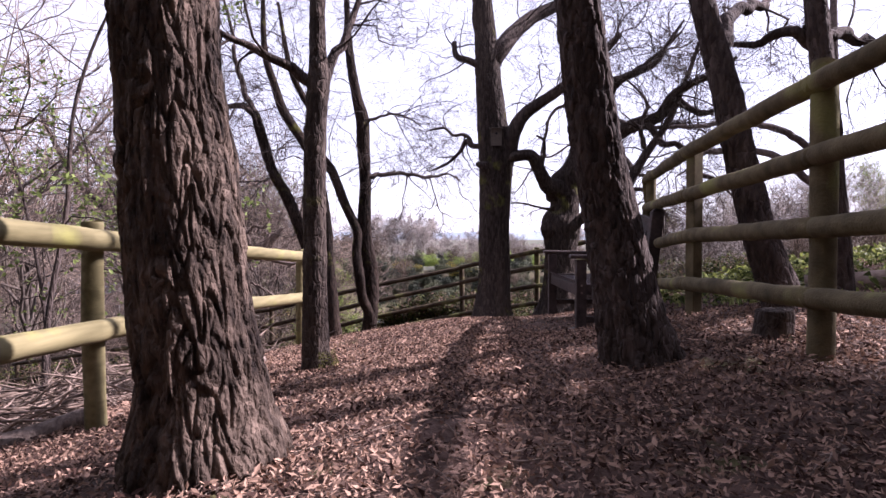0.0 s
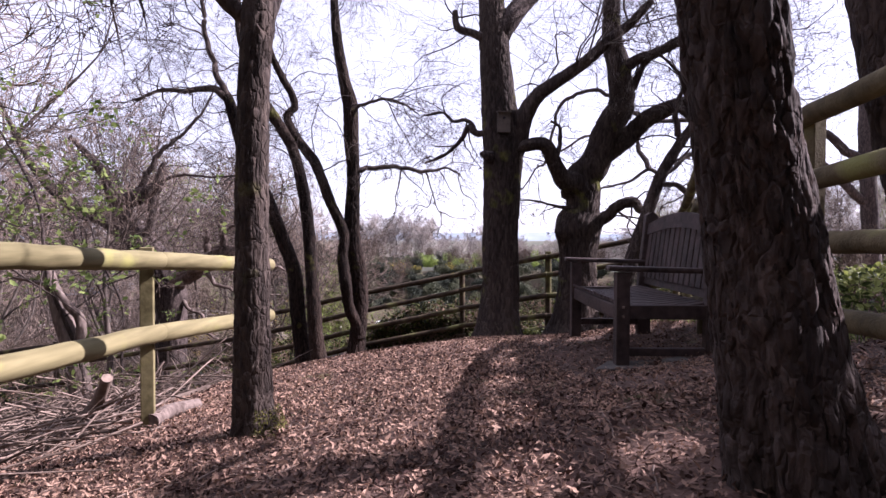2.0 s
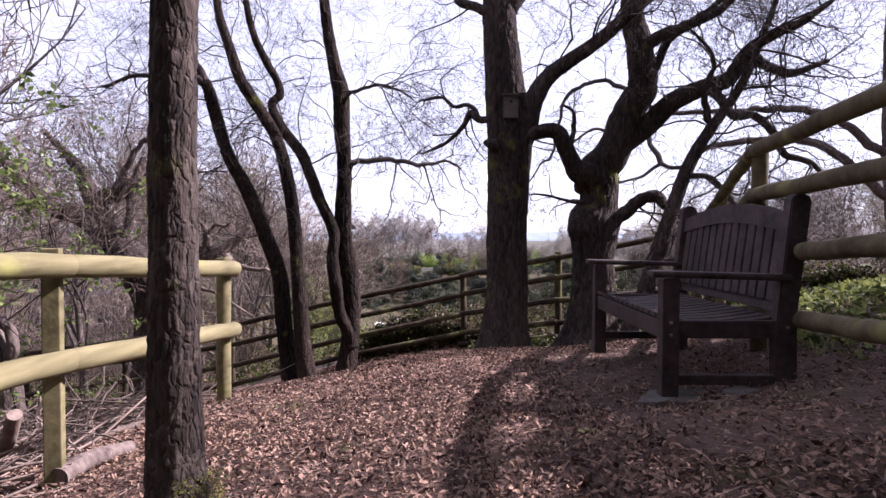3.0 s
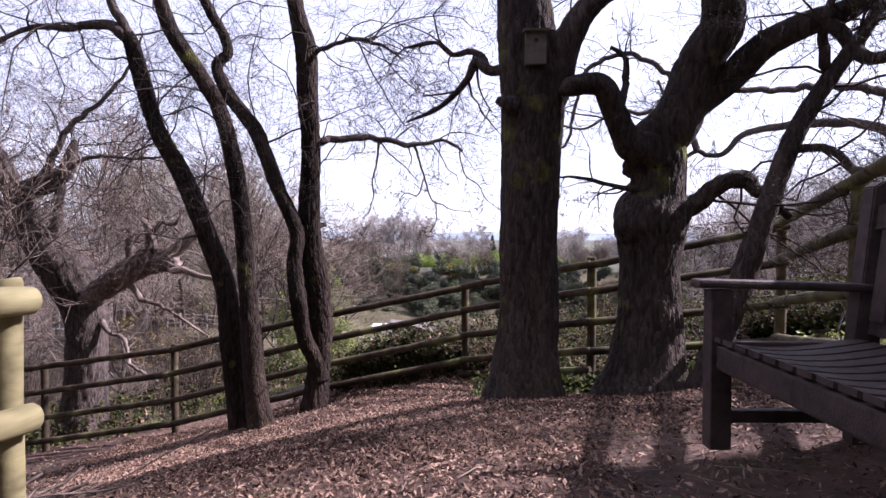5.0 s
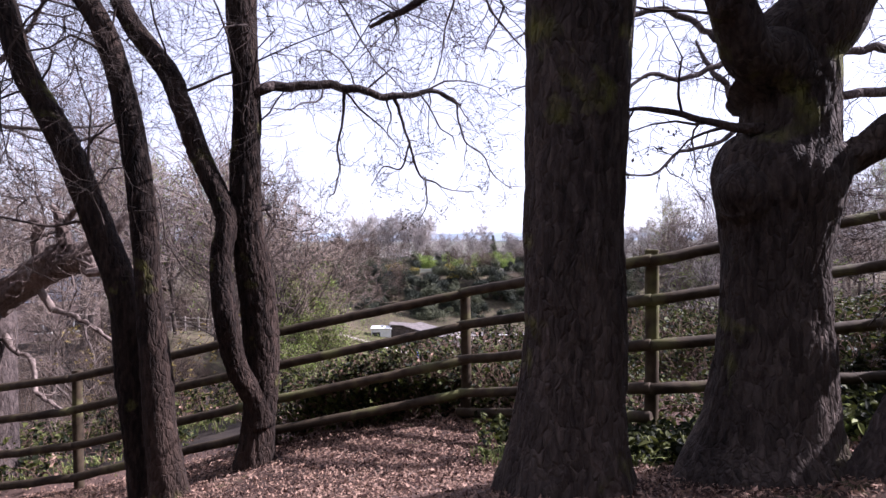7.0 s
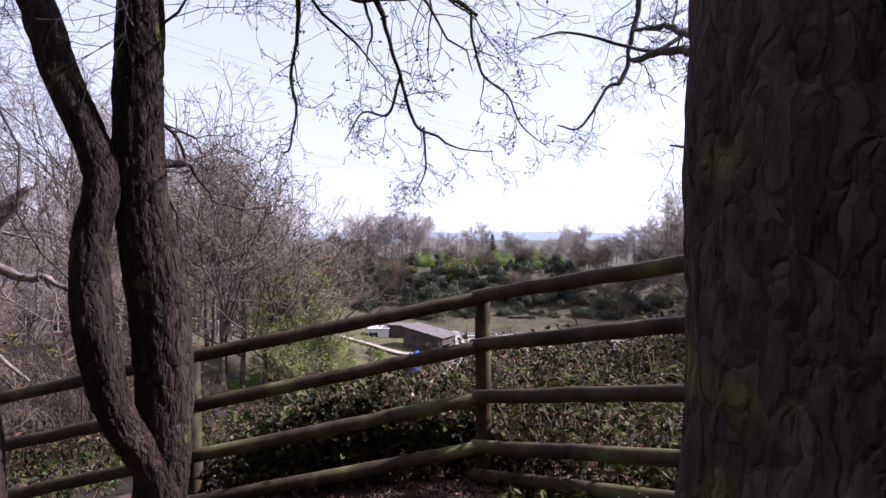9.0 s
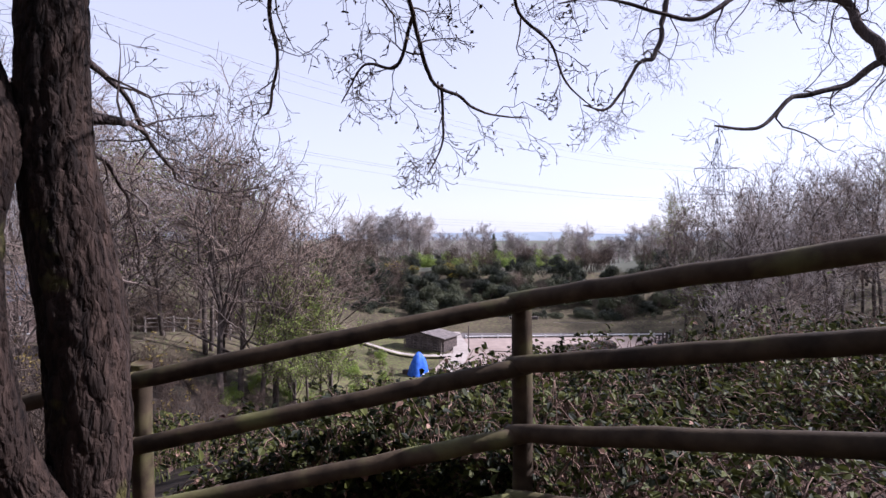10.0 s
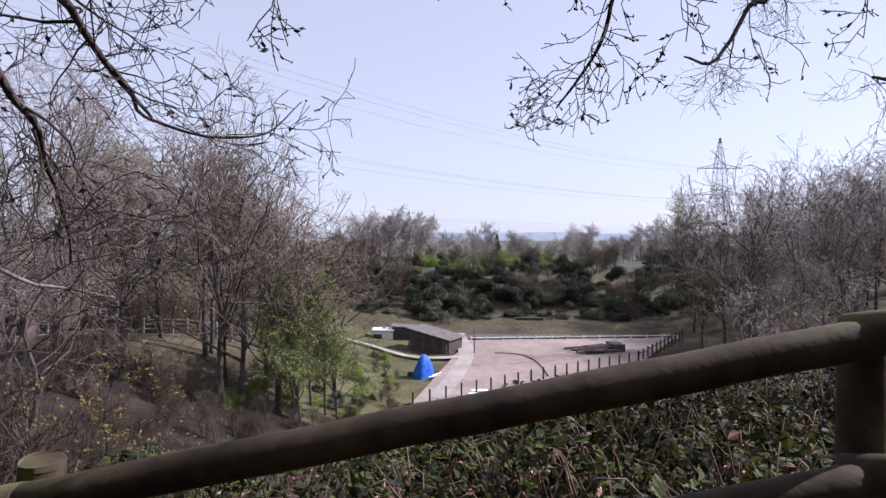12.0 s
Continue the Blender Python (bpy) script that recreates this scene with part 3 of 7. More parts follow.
c_r = limb(C, "limb", [(-0.25, 4.0, 1.82, 0.046), (-0.18, 4.05, 1.98, 0.037), (-0.12, 4.1, 2.1, 0.032), (-0.07, 4.15, 2.27, 0.026), (-0.01, 4.2, 2.49, 0.019), (0.15, 4.25, 3.1, 0.012)], BARK_DARK, 12, 0.05, 0.003, 9, 43)
twig_cloud(C, [c_line[-40:], c_l, c_r], [(7, 0.8, 0.9, 0.0, 6, 4), (5, 0.4, 0.8, 0, 5, 3), (4, 0.18, 0.7, 0, 4, 3)], 23, spray=4)

# twin leaning stems by the far rails
D = thing("tree", (-1.4, 10.05, -1.25), "twin-stemmed tree leaning outwards from one foot by the fence", "tree")
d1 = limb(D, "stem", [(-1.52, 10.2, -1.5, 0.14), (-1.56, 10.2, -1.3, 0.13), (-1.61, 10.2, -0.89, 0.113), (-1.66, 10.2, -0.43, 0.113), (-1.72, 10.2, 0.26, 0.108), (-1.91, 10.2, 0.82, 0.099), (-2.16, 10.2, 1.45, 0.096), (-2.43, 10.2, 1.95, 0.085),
     (-2.59, 10.2, 2.46, 0.085), (-2.7, 10.2, 2.85, 0.079), (-2.75, 10.2, 2.99, 0.068)], BARK_BACKLIT, 48, 0.04, 0.009, 15, 51, 0.3)
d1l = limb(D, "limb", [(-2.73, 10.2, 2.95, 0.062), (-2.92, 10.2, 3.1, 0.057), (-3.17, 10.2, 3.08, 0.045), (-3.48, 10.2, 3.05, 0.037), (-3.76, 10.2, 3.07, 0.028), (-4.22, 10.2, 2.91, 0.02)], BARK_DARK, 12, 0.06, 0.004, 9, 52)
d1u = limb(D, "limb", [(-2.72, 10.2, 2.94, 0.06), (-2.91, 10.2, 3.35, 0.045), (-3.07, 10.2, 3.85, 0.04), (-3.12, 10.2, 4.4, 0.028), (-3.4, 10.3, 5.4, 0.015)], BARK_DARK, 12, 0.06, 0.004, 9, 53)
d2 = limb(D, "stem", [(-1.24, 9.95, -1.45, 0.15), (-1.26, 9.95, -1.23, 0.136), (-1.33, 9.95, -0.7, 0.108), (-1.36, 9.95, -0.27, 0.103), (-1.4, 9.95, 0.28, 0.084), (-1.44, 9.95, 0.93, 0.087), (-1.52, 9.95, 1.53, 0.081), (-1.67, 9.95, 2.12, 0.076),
     (-1.91, 9.95, 2.55, 0.076), (-2.15, 9.95, 2.92, 0.073), (-2.3, 9.95, 3.35, 0.065), (-2.48, 9.95, 4.03, 0.049), (-2.5, 10.0, 5.5, 0.02)], BARK_BACKLIT, 48, 0.04, 0.009, 15, 54, 0.3)
twig_cloud(D, [d1[30:], d1l, d1u, d2[40:]], [(13, 1.9, 1.0, 0.03, 9, 4), (6, 0.9, 0.8, 0.03, 6, 3), (6, 0.38, 0.8, 0.02, 4, 3)], 24, buds=0.12, spray=2)

# two stems grown together at the foot
E = thing("tree", (-0.8, 10.4, -1.25), "double-stemmed tree grown together at a mossy crotch", "tree")
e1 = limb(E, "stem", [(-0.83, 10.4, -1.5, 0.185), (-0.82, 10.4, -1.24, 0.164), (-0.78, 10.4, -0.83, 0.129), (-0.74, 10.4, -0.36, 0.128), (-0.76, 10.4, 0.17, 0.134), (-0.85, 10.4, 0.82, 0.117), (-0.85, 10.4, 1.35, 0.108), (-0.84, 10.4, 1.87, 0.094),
     (-0.87, 10.4, 2.39, 0.106), (-0.89, 10.4, 2.91, 0.111), (-0.99, 10.4, 3.32, 0.082), (-1.11, 10.4, 4.12, 0.064), (-1.16, 10.4, 5.2, 0.03)], BARK_BACKLIT, 88, 0.022, 0.014, 18, 61, 0.35)
e2 = limb(E, "stem", [(-0.74, 10.36, -0.78, 0.1), (-0.77, 10.33, -0.55, 0.099), (-0.87, 10.20, -0.27, 0.079), (-0.91, 10.10, 0.15, 0.084), (-0.97, 10.18, 0.54, 0.076), (-0.96, 10.25, 0.88, 0.071), (-1.17, 10.30, 1.34, 0.075), (-1.31, 10.35, 1.69, 0.076), (-1.46, 10.40, 2.02, 0.076), (-1.76, 10.44, 2.41, 0.071), (-1.89, 10.45, 2.72, 0.056), (-1.78, 10.47, 2.88, 0.053), (-1.83, 10.48, 3.09, 0.051), (-1.97, 10.49, 3.33, 0.051), (-2.21, 10.50, 3.89, 0.042), (-2.4, 10.5, 5.0, 0.02)], BARK_BACKLIT, 60, 0.026, 0.011, 16, 62)
eb = limb(E, "limb", [(-0.82, 10.4, 1.86, 0.05), (-0.74, 10.4, 1.88, 0.044), (-0.54, 10.47, 1.93, 0.039), (-0.31, 10.54, 1.94, 0.036), (-0.05, 10.61, 1.93, 0.033), (0.2, 10.69, 1.89, 0.031), (0.43, 10.76, 1.91, 0.025), (0.64, 10.83, 1.96, 0.019), (0.87, 10.9, 1.86, 0.008)], BARK_DARK, 12, 0.04, 0.003, 9, 63)
eb2 = limb(E, "limb", [(-0.85, 10.4, 2.8, 0.035), (-0.78, 10.4, 2.83, 0.029), (-0.52, 10.3, 2.93, 0.023), (-0.28, 10.2, 2.94, 0.02), (-0.04, 10.1, 2.84, 0.017), (0.19, 10.0, 2.69, 0.008)], BARK_DARK, 10, 0.04, 0.002, 9, 64)
h1 = limb(E, "limb", [(0.28, 10.72, 1.92, 0.02), (0.34, 10.9, 1.78, 0.013), (0.37, 11.0, 1.65, 0.012), (0.41, 11.1, 1.54, 0.011), (0.48, 11.2, 1.29, 0.01), (0.64, 11.3, 1.21, 0.008), (0.77, 11.4, 1.16, 0.006), (1.01, 11.5, 1.15, 0.003)], BARK_DARK, 8, 0.03, 0.001, 6, 65)
h1b = limb(E, "limb", [(0.4, 11.09, 1.55, 0.009), (0.32, 11.17, 1.34, 0.008), (0.15, 11.23, 1.36, 0.006), (0.02, 11.3, 1.19, 0.003)], BARK_DARK, 8, 0.03, 0.001, 6, 66)
h1c = limb(E, "limb", [(0.54, 11.25, 1.27, 0.008), (0.54, 11.55, 1.03, 0.006), (0.45, 11.8, 0.87, 0.003)], BARK_DARK, 8, 0.03, 0.001, 6, 67)
h2 = limb(E, "limb", [(-0.11, 10.6, 1.92, 0.016), (-0.14, 10.72, 1.71, 0.011), (-0.21, 10.84, 1.48, 0.009), (-0.21, 10.96, 1.34, 0.007), (-0.28, 11.08, 1.12, 0.006), (-0.36, 11.2, 1.1, 0.003)], BARK_DARK, 8, 0.03, 0.001, 6, 68)
h3 = limb(E, "limb", [(0.7, 10.85, 1.93, 0.012), (0.81, 10.9, 1.9, 0.009), (0.85, 11.0, 1.74, 0.008), (0.91, 11.1, 1.57, 0.008), (1.08, 11.2, 1.46, 0.006), (1.18, 11.3, 1.29, 0.005), (1.38, 11.4, 1.16, 0.002)], BARK_DARK, 8, 0.03, 0.001, 6, 69)
h7 = limb(E, "limb", [(-0.8, 10.4, 0.93, 0.03), (-0.71, 10.55, 0.95, 0.016), (-0.83, 10.78, 0.99, 0.013), (-0.94, 11.15, 1.03, 0.012), (-1.04, 11.53, 0.96, 0.01), (-1.08, 11.9, 0.86, 0.006)], BARK_DARK, 8, 0.03, 0.001, 6, 70)
h8 = limb(E, "limb", [(-0.95, 10.45, 1.3, 0.02), (-1.05, 11.2, 1.22, 0.012), (-1.06, 11.4, 1.08, 0.01), (-1.04, 11.5, 0.98, 0.009), (-0.99, 11.6, 0.88, 0.008), (-1.0, 11.7, 0.82, 0.006), (-0.82, 11.8, 0.77, 0.005), (-0.64, 11.9, 0.8, 0.004), (-0.53, 12.0, 0.94, 0.002)], BARK_DARK, 8, 0.03, 0.001, 6, 58)
h9 = limb(E, "limb", [(-0.9, 10.45, 0.95, 0.02), (-1.04, 11.0, 0.86, 0.012), (-1.03, 11.12, 0.76, 0.01), (-1.06, 11.24, 0.71, 0.009), (-1.11, 11.36, 0.62, 0.007), (-1.13, 11.48, 0.44, 0.005), (-1.2, 11.6, 0.31, 0.003)], BARK_DARK, 8, 0.03, 0.001, 6, 59)
h11 = limb(E, "limb", [(-0.9, 10.45, 0.4, 0.012), (-1.05, 11.0, 0.35, 0.006), (-1.13, 11.33, 0.27, 0.005), (-1.22, 11.67, 0.22, 0.004), (-1.26, 12.0, 0.15, 0.002)], BARK_DEAD, 8, 0.04, 0.001, 6, 57)
twig_cloud(E, [h1, h1b, h1c, h2, h3], [(7, 0.36, 0.8, 0.08, 6, 4), (5, 0.2, 0.8, 0.04, 5, 3), (3, 0.07, 0.8, 0.0, 3, 3)], 55, n0=10, buds=0.55, leaf=0.016)
twig_cloud(E, [h7, h8, h9, h11], [(9, 0.5, 0.9, 0.02, 6, 4), (5, 0.28, 0.8, 0.02, 5, 3), (4, 0.1, 0.8, 0.0, 3, 3)], 56, n0=10, buds=0.35, leaf=0.016)
twig_cloud(E, [eb], [(11, 0.85, 0.8, 0.2, 8, 4), (6, 0.42, 0.7, 0.12, 6, 3), (4, 0.16, 0.7, 0.0, 4, 3)], 25, buds=0.4, leaf=0.02)
twig_cloud(E, [eb2, e1[60:], e2[50:]], [(13, 1.6, 0.9, 0.06, 9, 4), (6, 0.8, 0.8, 0.05, 6, 3), (5, 0.32, 0.7, 0.02, 4, 3)], 26, buds=0.2, leaf=0.018, spray=2)

# the straight oak with the nest box
F = thing("oak_tree", (1.32, 8.55, -0.35), "straight oak trunk with high boughs and furrowed dark bark", "tree")
f_line = limb(F, "trunk", [(1.275, 8.53, -0.62, 0.31), (1.275, 8.53, -0.36, 0.27), (1.285, 8.53, -0.1, 0.235), (1.305, 8.53, 0.24, 0.217), (1.295, 8.53, 0.83, 0.211), (1.305, 8.53, 1.41, 0.224), (1.325, 8.53, 1.88, 0.24), (1.285, 8.53, 2.29, 0.218), (1.245, 8.53, 2.69, 0.194), (1.205, 8.53, 3.15, 0.176),
     (1.175, 8.53, 3.73, 0.14), (1.125, 8.53, 4.41, 0.115), (1.145, 8.53, 5.32, 0.09), (1.105, 8.53, 6.8, 0.04)], BARK_OAK, 120, 0.025, 0.014, 22, 71, 0.4)
f_r = limb(F, "limb", [(1.4, 8.52, 1.75, 0.13), (1.49, 8.5, 1.95, 0.125), (1.56, 8.41, 2.28, 0.103), (1.74, 8.33, 2.51, 0.085), (1.97, 8.24, 2.68, 0.078), (2.17, 8.16, 2.82, 0.071), (2.35, 8.07, 2.97, 0.065), (2.59, 7.99, 3.2, 0.053), (2.91, 7.9, 3.47, 0.039)], BARK_DARK, 20, 0.04, 0.006, 12, 72)
f_f = limb(F, "limb", [(1.28, 8.55, 3.3, 0.13), (1.39, 8.56, 3.5, 0.125), (1.57, 8.68, 3.76, 0.115), (1.88, 8.81, 4.05, 0.1), (2.29, 8.94, 4.29, 0.085), (2.79, 9.07, 4.62, 0.07), (3.35, 9.2, 5.11, 0.05)], BARK_DARK, 18, 0.06, 0.006, 12, 73)
f_l = limb(F, "limb", [(1.2, 8.52, 2.1, 0.05), (1.12, 8.5, 2.11, 0.044), (1.01, 8.57, 2.12, 0.041), (0.91, 8.63, 2.2, 0.035), (0.81, 8.7, 2.05, 0.027), (0.67, 8.77, 1.93, 0.021), (0.5, 8.83, 1.84, 0.015), (0.34, 8.9, 1.79, 0.008)], BARK_DARK, 12, 0.03, 0.003, 9, 74)
f_l2 = limb(F, "limb", [(1.0, 8.56, 2.12, 0.03), (0.9, 8.7, 2.3, 0.026), (0.7, 8.8, 2.32, 0.02), (0.55, 8.9, 2.45, 0.014), (0.3, 8.9, 2.4, 0.007)], BARK_DARK, 10, 0.04, 0.003, 9, 75)
f_s = limb(F, "limb", [(1.16, 8.5, 3.2, 0.06), (1.06, 8.5, 3.26, 0.056), (0.91, 8.5, 3.35, 0.05), (0.74, 8.5, 3.41, 0.046), (0.72, 8.5, 3.6, 0.031)], BARK_DARK, 12, 0.05, 0.004, 9, 76, label="broken stub of a bough")
limb(F, "limb", [(1.2, 8.4, 1.83, 0.09), (1.12, 8.33, 1.81, 0.065), (1.07, 8.3, 1.8, 0.045), (1.05, 8.29, 1.8, 0.02)], BARK_DARK, 14, 0.02, 0.004, 9, 77, label="stub where a bough was cut")
limb(F, "limb", [(1.25, 8.55, 3.2, 0.1), (1.1, 8.6, 3.9, 0.09), (1.0, 8.7, 4.7, 0.06), (0.7, 8.8, 5.6, 0.03)], BARK_DARK, 14, 0.08, 0.005, 10, 78)
twig_cloud(F, [f_l, f_l2], [(8, 1.0, 0.8, 0.05, 8, 4), (6, 0.5, 0.8, 0.04, 6, 3), (4, 0.2, 0.7, 0, 4, 3)], 27, buds=0.2, leaf=0.018, spray=2)
twig_cloud(F, [f_r, f_f, f_line[-60:]], [(16, 2.1, 0.9, 0.0, 10, 4), (7, 1.0, 0.8, 0.02, 7, 3), (5, 0.42, 0.8, 0.02, 4, 3)], 28, buds=0.1, spray=2)
twig_cloud(F, [f_s], [(6, 1.5, 0.9, 0.0, 8, 4), (6, 0.7, 0.8, 0.02, 6, 3), (5, 0.3, 0.8, 0.02, 4, 3)], 29, spray=2)
f_b1 = limb(F, "limb", [(1.4, 8.65, 1.45, 0.06), (1.32, 8.95, 0.99, 0.009), (1.40, 9.19, 1.08, 0.011), (1.44, 9.43, 1.16, 0.012), (1.47, 9.68, 1.24, 0.012), (1.51, 9.92, 1.30, 0.012), (1.52, 10.16, 1.35, 0.011), (1.57, 10.40, 1.42, 0.005)], BARK_DARK, 14, 0.03, 0.005, 9, 791)
f_b2 = limb(F, "limb", [(1.38, 8.65, 1.7, 0.06), (1.33, 9.00, 1.06, 0.009), (1.44, 9.34, 1.17, 0.010), (1.52, 9.68, 1.30, 0.010), (1.60, 10.02, 1.45, 0.010), (1.66, 10.36, 1.56, 0.009), (1.68, 10.70, 1.67, 0.006)], BARK_DARK, 14, 0.03, 0.005, 9, 792)
twig_cloud(F, [f_b1[14:], f_b2[14:]], [(9, 0.3, 0.9, -0.02, 6, 4), (5, 0.16, 0.8, 0.0, 5, 3), (4, 0.07, 0.7, 0, 4, 3)], 793, buds=0.2, leaf=0.007)
# upper boughs above the view, added for the mottled shade they cast
for k, pts in enumerate(([(1.15, 8.53, 4.2, 0.1), (0.4, 8.2, 5.0, 0.07), (-0.7, 7.8, 5.8, 0.03)], [(1.15, 8.53, 4.6, 0.1), (1.6, 9.3, 5.6, 0.07), (1.9, 10.2, 6.4, 0.03)], [(1.13, 8.53, 5.0, 0.09), (2.0, 7.9, 5.8, 0.06), (3.0, 7.4, 6.6, 0.03)])):
    f_up = limb(F, "limb", pts, BARK_DARK, 12, 0.1, 0.004, 9, 780 + k)
    twig_cloud(F, [f_up], [(12, 1.9, 0.9, 0.0, 8, 4), (7, 0.9, 0.8, 0.02, 5, 3), (5, 0.4, 0.8, 0.02, 3, 3)], 785 + k)
F.location += Vector((0.0, -0.085, 0))

# the pollard oak
G = thing("oak_tree", (2.28, 8.6, -0.4), "stout pollarded oak with a swollen crown and crooked boughs", "tree")
limb(G, "trunk", [(2.26, 8.6, -0.7, 0.4), (2.27, 8.6, -0.42, 0.37), (2.28, 8.6, -0.2, 0.29), (2.3, 8.6, 0.12, 0.25), (2.29, 8.6, 0.54, 0.228), (2.3, 8.6, 0.79, 0.25), (2.3, 8.6, 0.92, 0.275), (2.31, 8.6, 1.03, 0.27), (2.35, 8.6, 1.15, 0.213), (2.36, 8.6, 1.3, 0.195), (2.36, 8.6, 1.45, 0.2), (2.34, 8.6, 1.62, 0.2), (2.33, 8.6, 1.75, 0.12)], BARK_OAK, 120, 0.022, 0.016, 22, 81, 0.45)
limb(G, "burr", [(2.25, 8.56, 0.86, 0.12), (2.15, 8.53, 0.9, 0.15), (2.09, 8.5, 0.94, 0.14), (2.03, 8.48, 0.96, 0.1), (2.0, 8.47, 0.97, 0.03)], BARK_OAK, 30, 0.012, 0.006, 6, 801, label="rounded burr on the trunk")
limb(G, "burr", [(2.36, 8.55, 1.0, 0.12), (2.46, 8.52, 1.02, 0.14), (2.54, 8.5, 1.05, 0.11), (2.6, 8.48, 1.06, 0.04)], BARK_OAK, 30, 0.012, 0.006, 6, 802, label="rounded burr on the trunk")
g_l = limb(G, "limb", [(2.3, 8.55, 1.42, 0.16), (2.2, 8.5, 1.5, 0.14), (2.06, 8.45, 1.52, 0.112), (1.98, 8.4, 1.64, 0.097), (1.89, 8.35, 1.8, 0.088), (1.8, 8.3, 1.95, 0.084), (1.69, 8.25, 1.97, 0.075), (1.55, 8.2, 1.94, 0.063), (1.5, 8.18, 1.93, 0.03)], BARK_OAK, 28, 0.03, 0.008, 14, 82)
g_t = limb(G, "limb", [(1.92, 8.32, 1.66, 0.05), (1.94, 8.3, 1.72, 0.034), (1.98, 8.3, 1.88, 0.028), (2.01, 8.3, 2.07, 0.023), (1.98, 8.3, 2.18, 0.019), (1.88, 8.3, 2.24, 0.012)], BARK_DARK, 12, 0.03, 0.003, 9, 83)
g_m = limb(G, "limb", [(2.28, 8.6, 1.45, 0.2), (2.34, 8.6, 1.6, 0.205), (2.48, 8.56, 1.77, 0.188), (2.6, 8.53, 1.98, 0.176), (2.68, 8.49, 2.24, 0.167), (2.77, 8.45, 2.5, 0.158), (2.75, 8.41, 2.9, 0.137), (2.61, 8.38, 3.41, 0.108), (2.66, 8.34, 3.97, 0.077), (2.78, 8.3, 4.8, 0.042), (2.9, 8.3, 6.0, 0.02)], BARK_OAK, 40, 0.03, 0.01, 16, 84)
g_r = limb(G, "limb", [(2.46, 8.54, 1.76, 0.105), (2.64, 8.53, 1.9, 0.108), (2.86, 8.5, 2.06, 0.112), (3.04, 8.39, 2.24, 0.105), (3.21, 8.27, 2.34, 0.091), (3.52, 8.16, 2.45, 0.077), (3.68, 8.04, 2.69, 0.059), (3.92, 7.93, 2.88, 0.047), (4.11, 7.81, 2.95, 0.034), (4.41, 7.7, 3.16, 0.017)], BARK_OAK, 32, 0.03, 0.012, 12, 85, label="thick mossy bough")
g_p = limb(G, "limb", [(3.62, 8.1, 2.55, 0.06), (3.76, 8.05, 2.66, 0.055), (3.89, 7.97, 2.54, 0.046), (4.06, 7.83, 2.45, 0.036), (4.31, 7.7, 2.53, 0.018)], BARK_DARK, 14, 0.04, 0.005, 9, 88)
g_q = limb(G, "limb", [(3.38, 8.2, 2.4, 0.06), (3.46, 8.1, 2.26, 0.05), (3.54, 8.02, 2.1, 0.047), (3.72, 7.93, 2.05, 0.04), (3.9, 7.85, 1.88, 0.039), (3.94, 7.77, 1.64, 0.033), (4.14, 7.68, 1.55, 0.026), (4.32, 7.6, 1.35, 0.012)], BARK_DARK, 14, 0.04, 0.005, 9, 89)
g_s = limb(G, "limb", [(2.69, 8.42, 2.86, 0.08), (2.94, 8.28, 2.98, 0.065), (3.11, 8.16, 3.02, 0.054), (3.46, 8.04, 3.2, 0.041), (3.57, 7.92, 3.37, 0.028), (3.76, 7.8, 3.67, 0.015)], BARK_DARK, 14, 0.04, 0.005, 9, 94)
g_v = limb(G, "limb", [(2.76, 8.44, 2.5, 0.06), (2.94, 8.3, 2.82, 0.042), (3.08, 8.2, 3.0, 0.035), (3.57, 8.1, 3.35, 0.025), (3.81, 8.0, 3.58, 0.012)], BARK_DARK, 12, 0.04, 0.004, 9, 95)
g_o = limb(G, "limb", [(2.45, 8.52, 0.98, 0.09), (2.55, 8.5, 1.04, 0.075), (2.64, 8.46, 1.12, 0.063), (2.69, 8.41, 1.23, 0.059), (2.78, 8.37, 1.28, 0.058), (2.89, 8.33, 1.24, 0.054), (2.96, 8.29, 1.15, 0.045), (3.05, 8.24, 1.11, 0.03), (3.17, 8.2, 0.97, 0.014)], BARK_OAK, 26, 0.025, 0.016, 9, 86, label="crooked mossy low bough")
g_w = limb(G, "limb", [(2.2, 8.5, 1.2, 0.03), (1.98, 8.5, 1.23, 0.018), (1.82, 8.5, 1.28, 0.014), (1.66, 8.5, 1.3, 0.012), (1.53, 8.5, 1.29, 0.006)], BARK_DARK, 10, 0.04, 0.002, 8, 87)
twig_cloud(G, [g_w, g_t], [(8, 0.45, 0.8, 0.05, 6, 4), (5, 0.28, 0.8, 0.04, 5, 3), (4, 0.12, 0.7, 0, 4, 3)], 30, buds=0.25, leaf=0.018)
twig_cloud(G, [g_l, g_r, g_o, g_p, g_q, g_s, g_v, g_m[-50:]], [(9, 1.4, 1.0, 0.02, 9, 4), (6, 0.7, 0.8, 0.03, 6, 3), (5, 0.3, 0.8, 0.02, 4, 3)], 32, buds=0.15, leaf=0.018, spray=2)

# thin leaning trunk beside it
H = thing("tree", (2.55, 8.3, -0.35), "thin dark tree leaning steeply beside the pollard oak", "tree")
h_line = limb(H, "trunk", [(2.48, 8.32, -0.6, 0.12), (2.54, 8.3, -0.42, 0.11), (2.64, 8.27, -0.1, 0.087), (2.74, 8.23, 0.19, 0.084), (2.86, 8.2, 0.61, 0.083), (3.0, 8.17, 1.08, 0.073), (3.15, 8.13, 1.55, 0.065), (3.31, 8.1, 1.86, 0.056), (3.44, 8.07, 2.06, 0.05), (3.63, 8.03, 2.36, 0.042), (3.8, 8.0, 2.75, 0.032), (4.1, 8.0, 3.6, 0.015)], BARK_DARK, 32, 0.03, 0.008, 14, 91, 0.3)
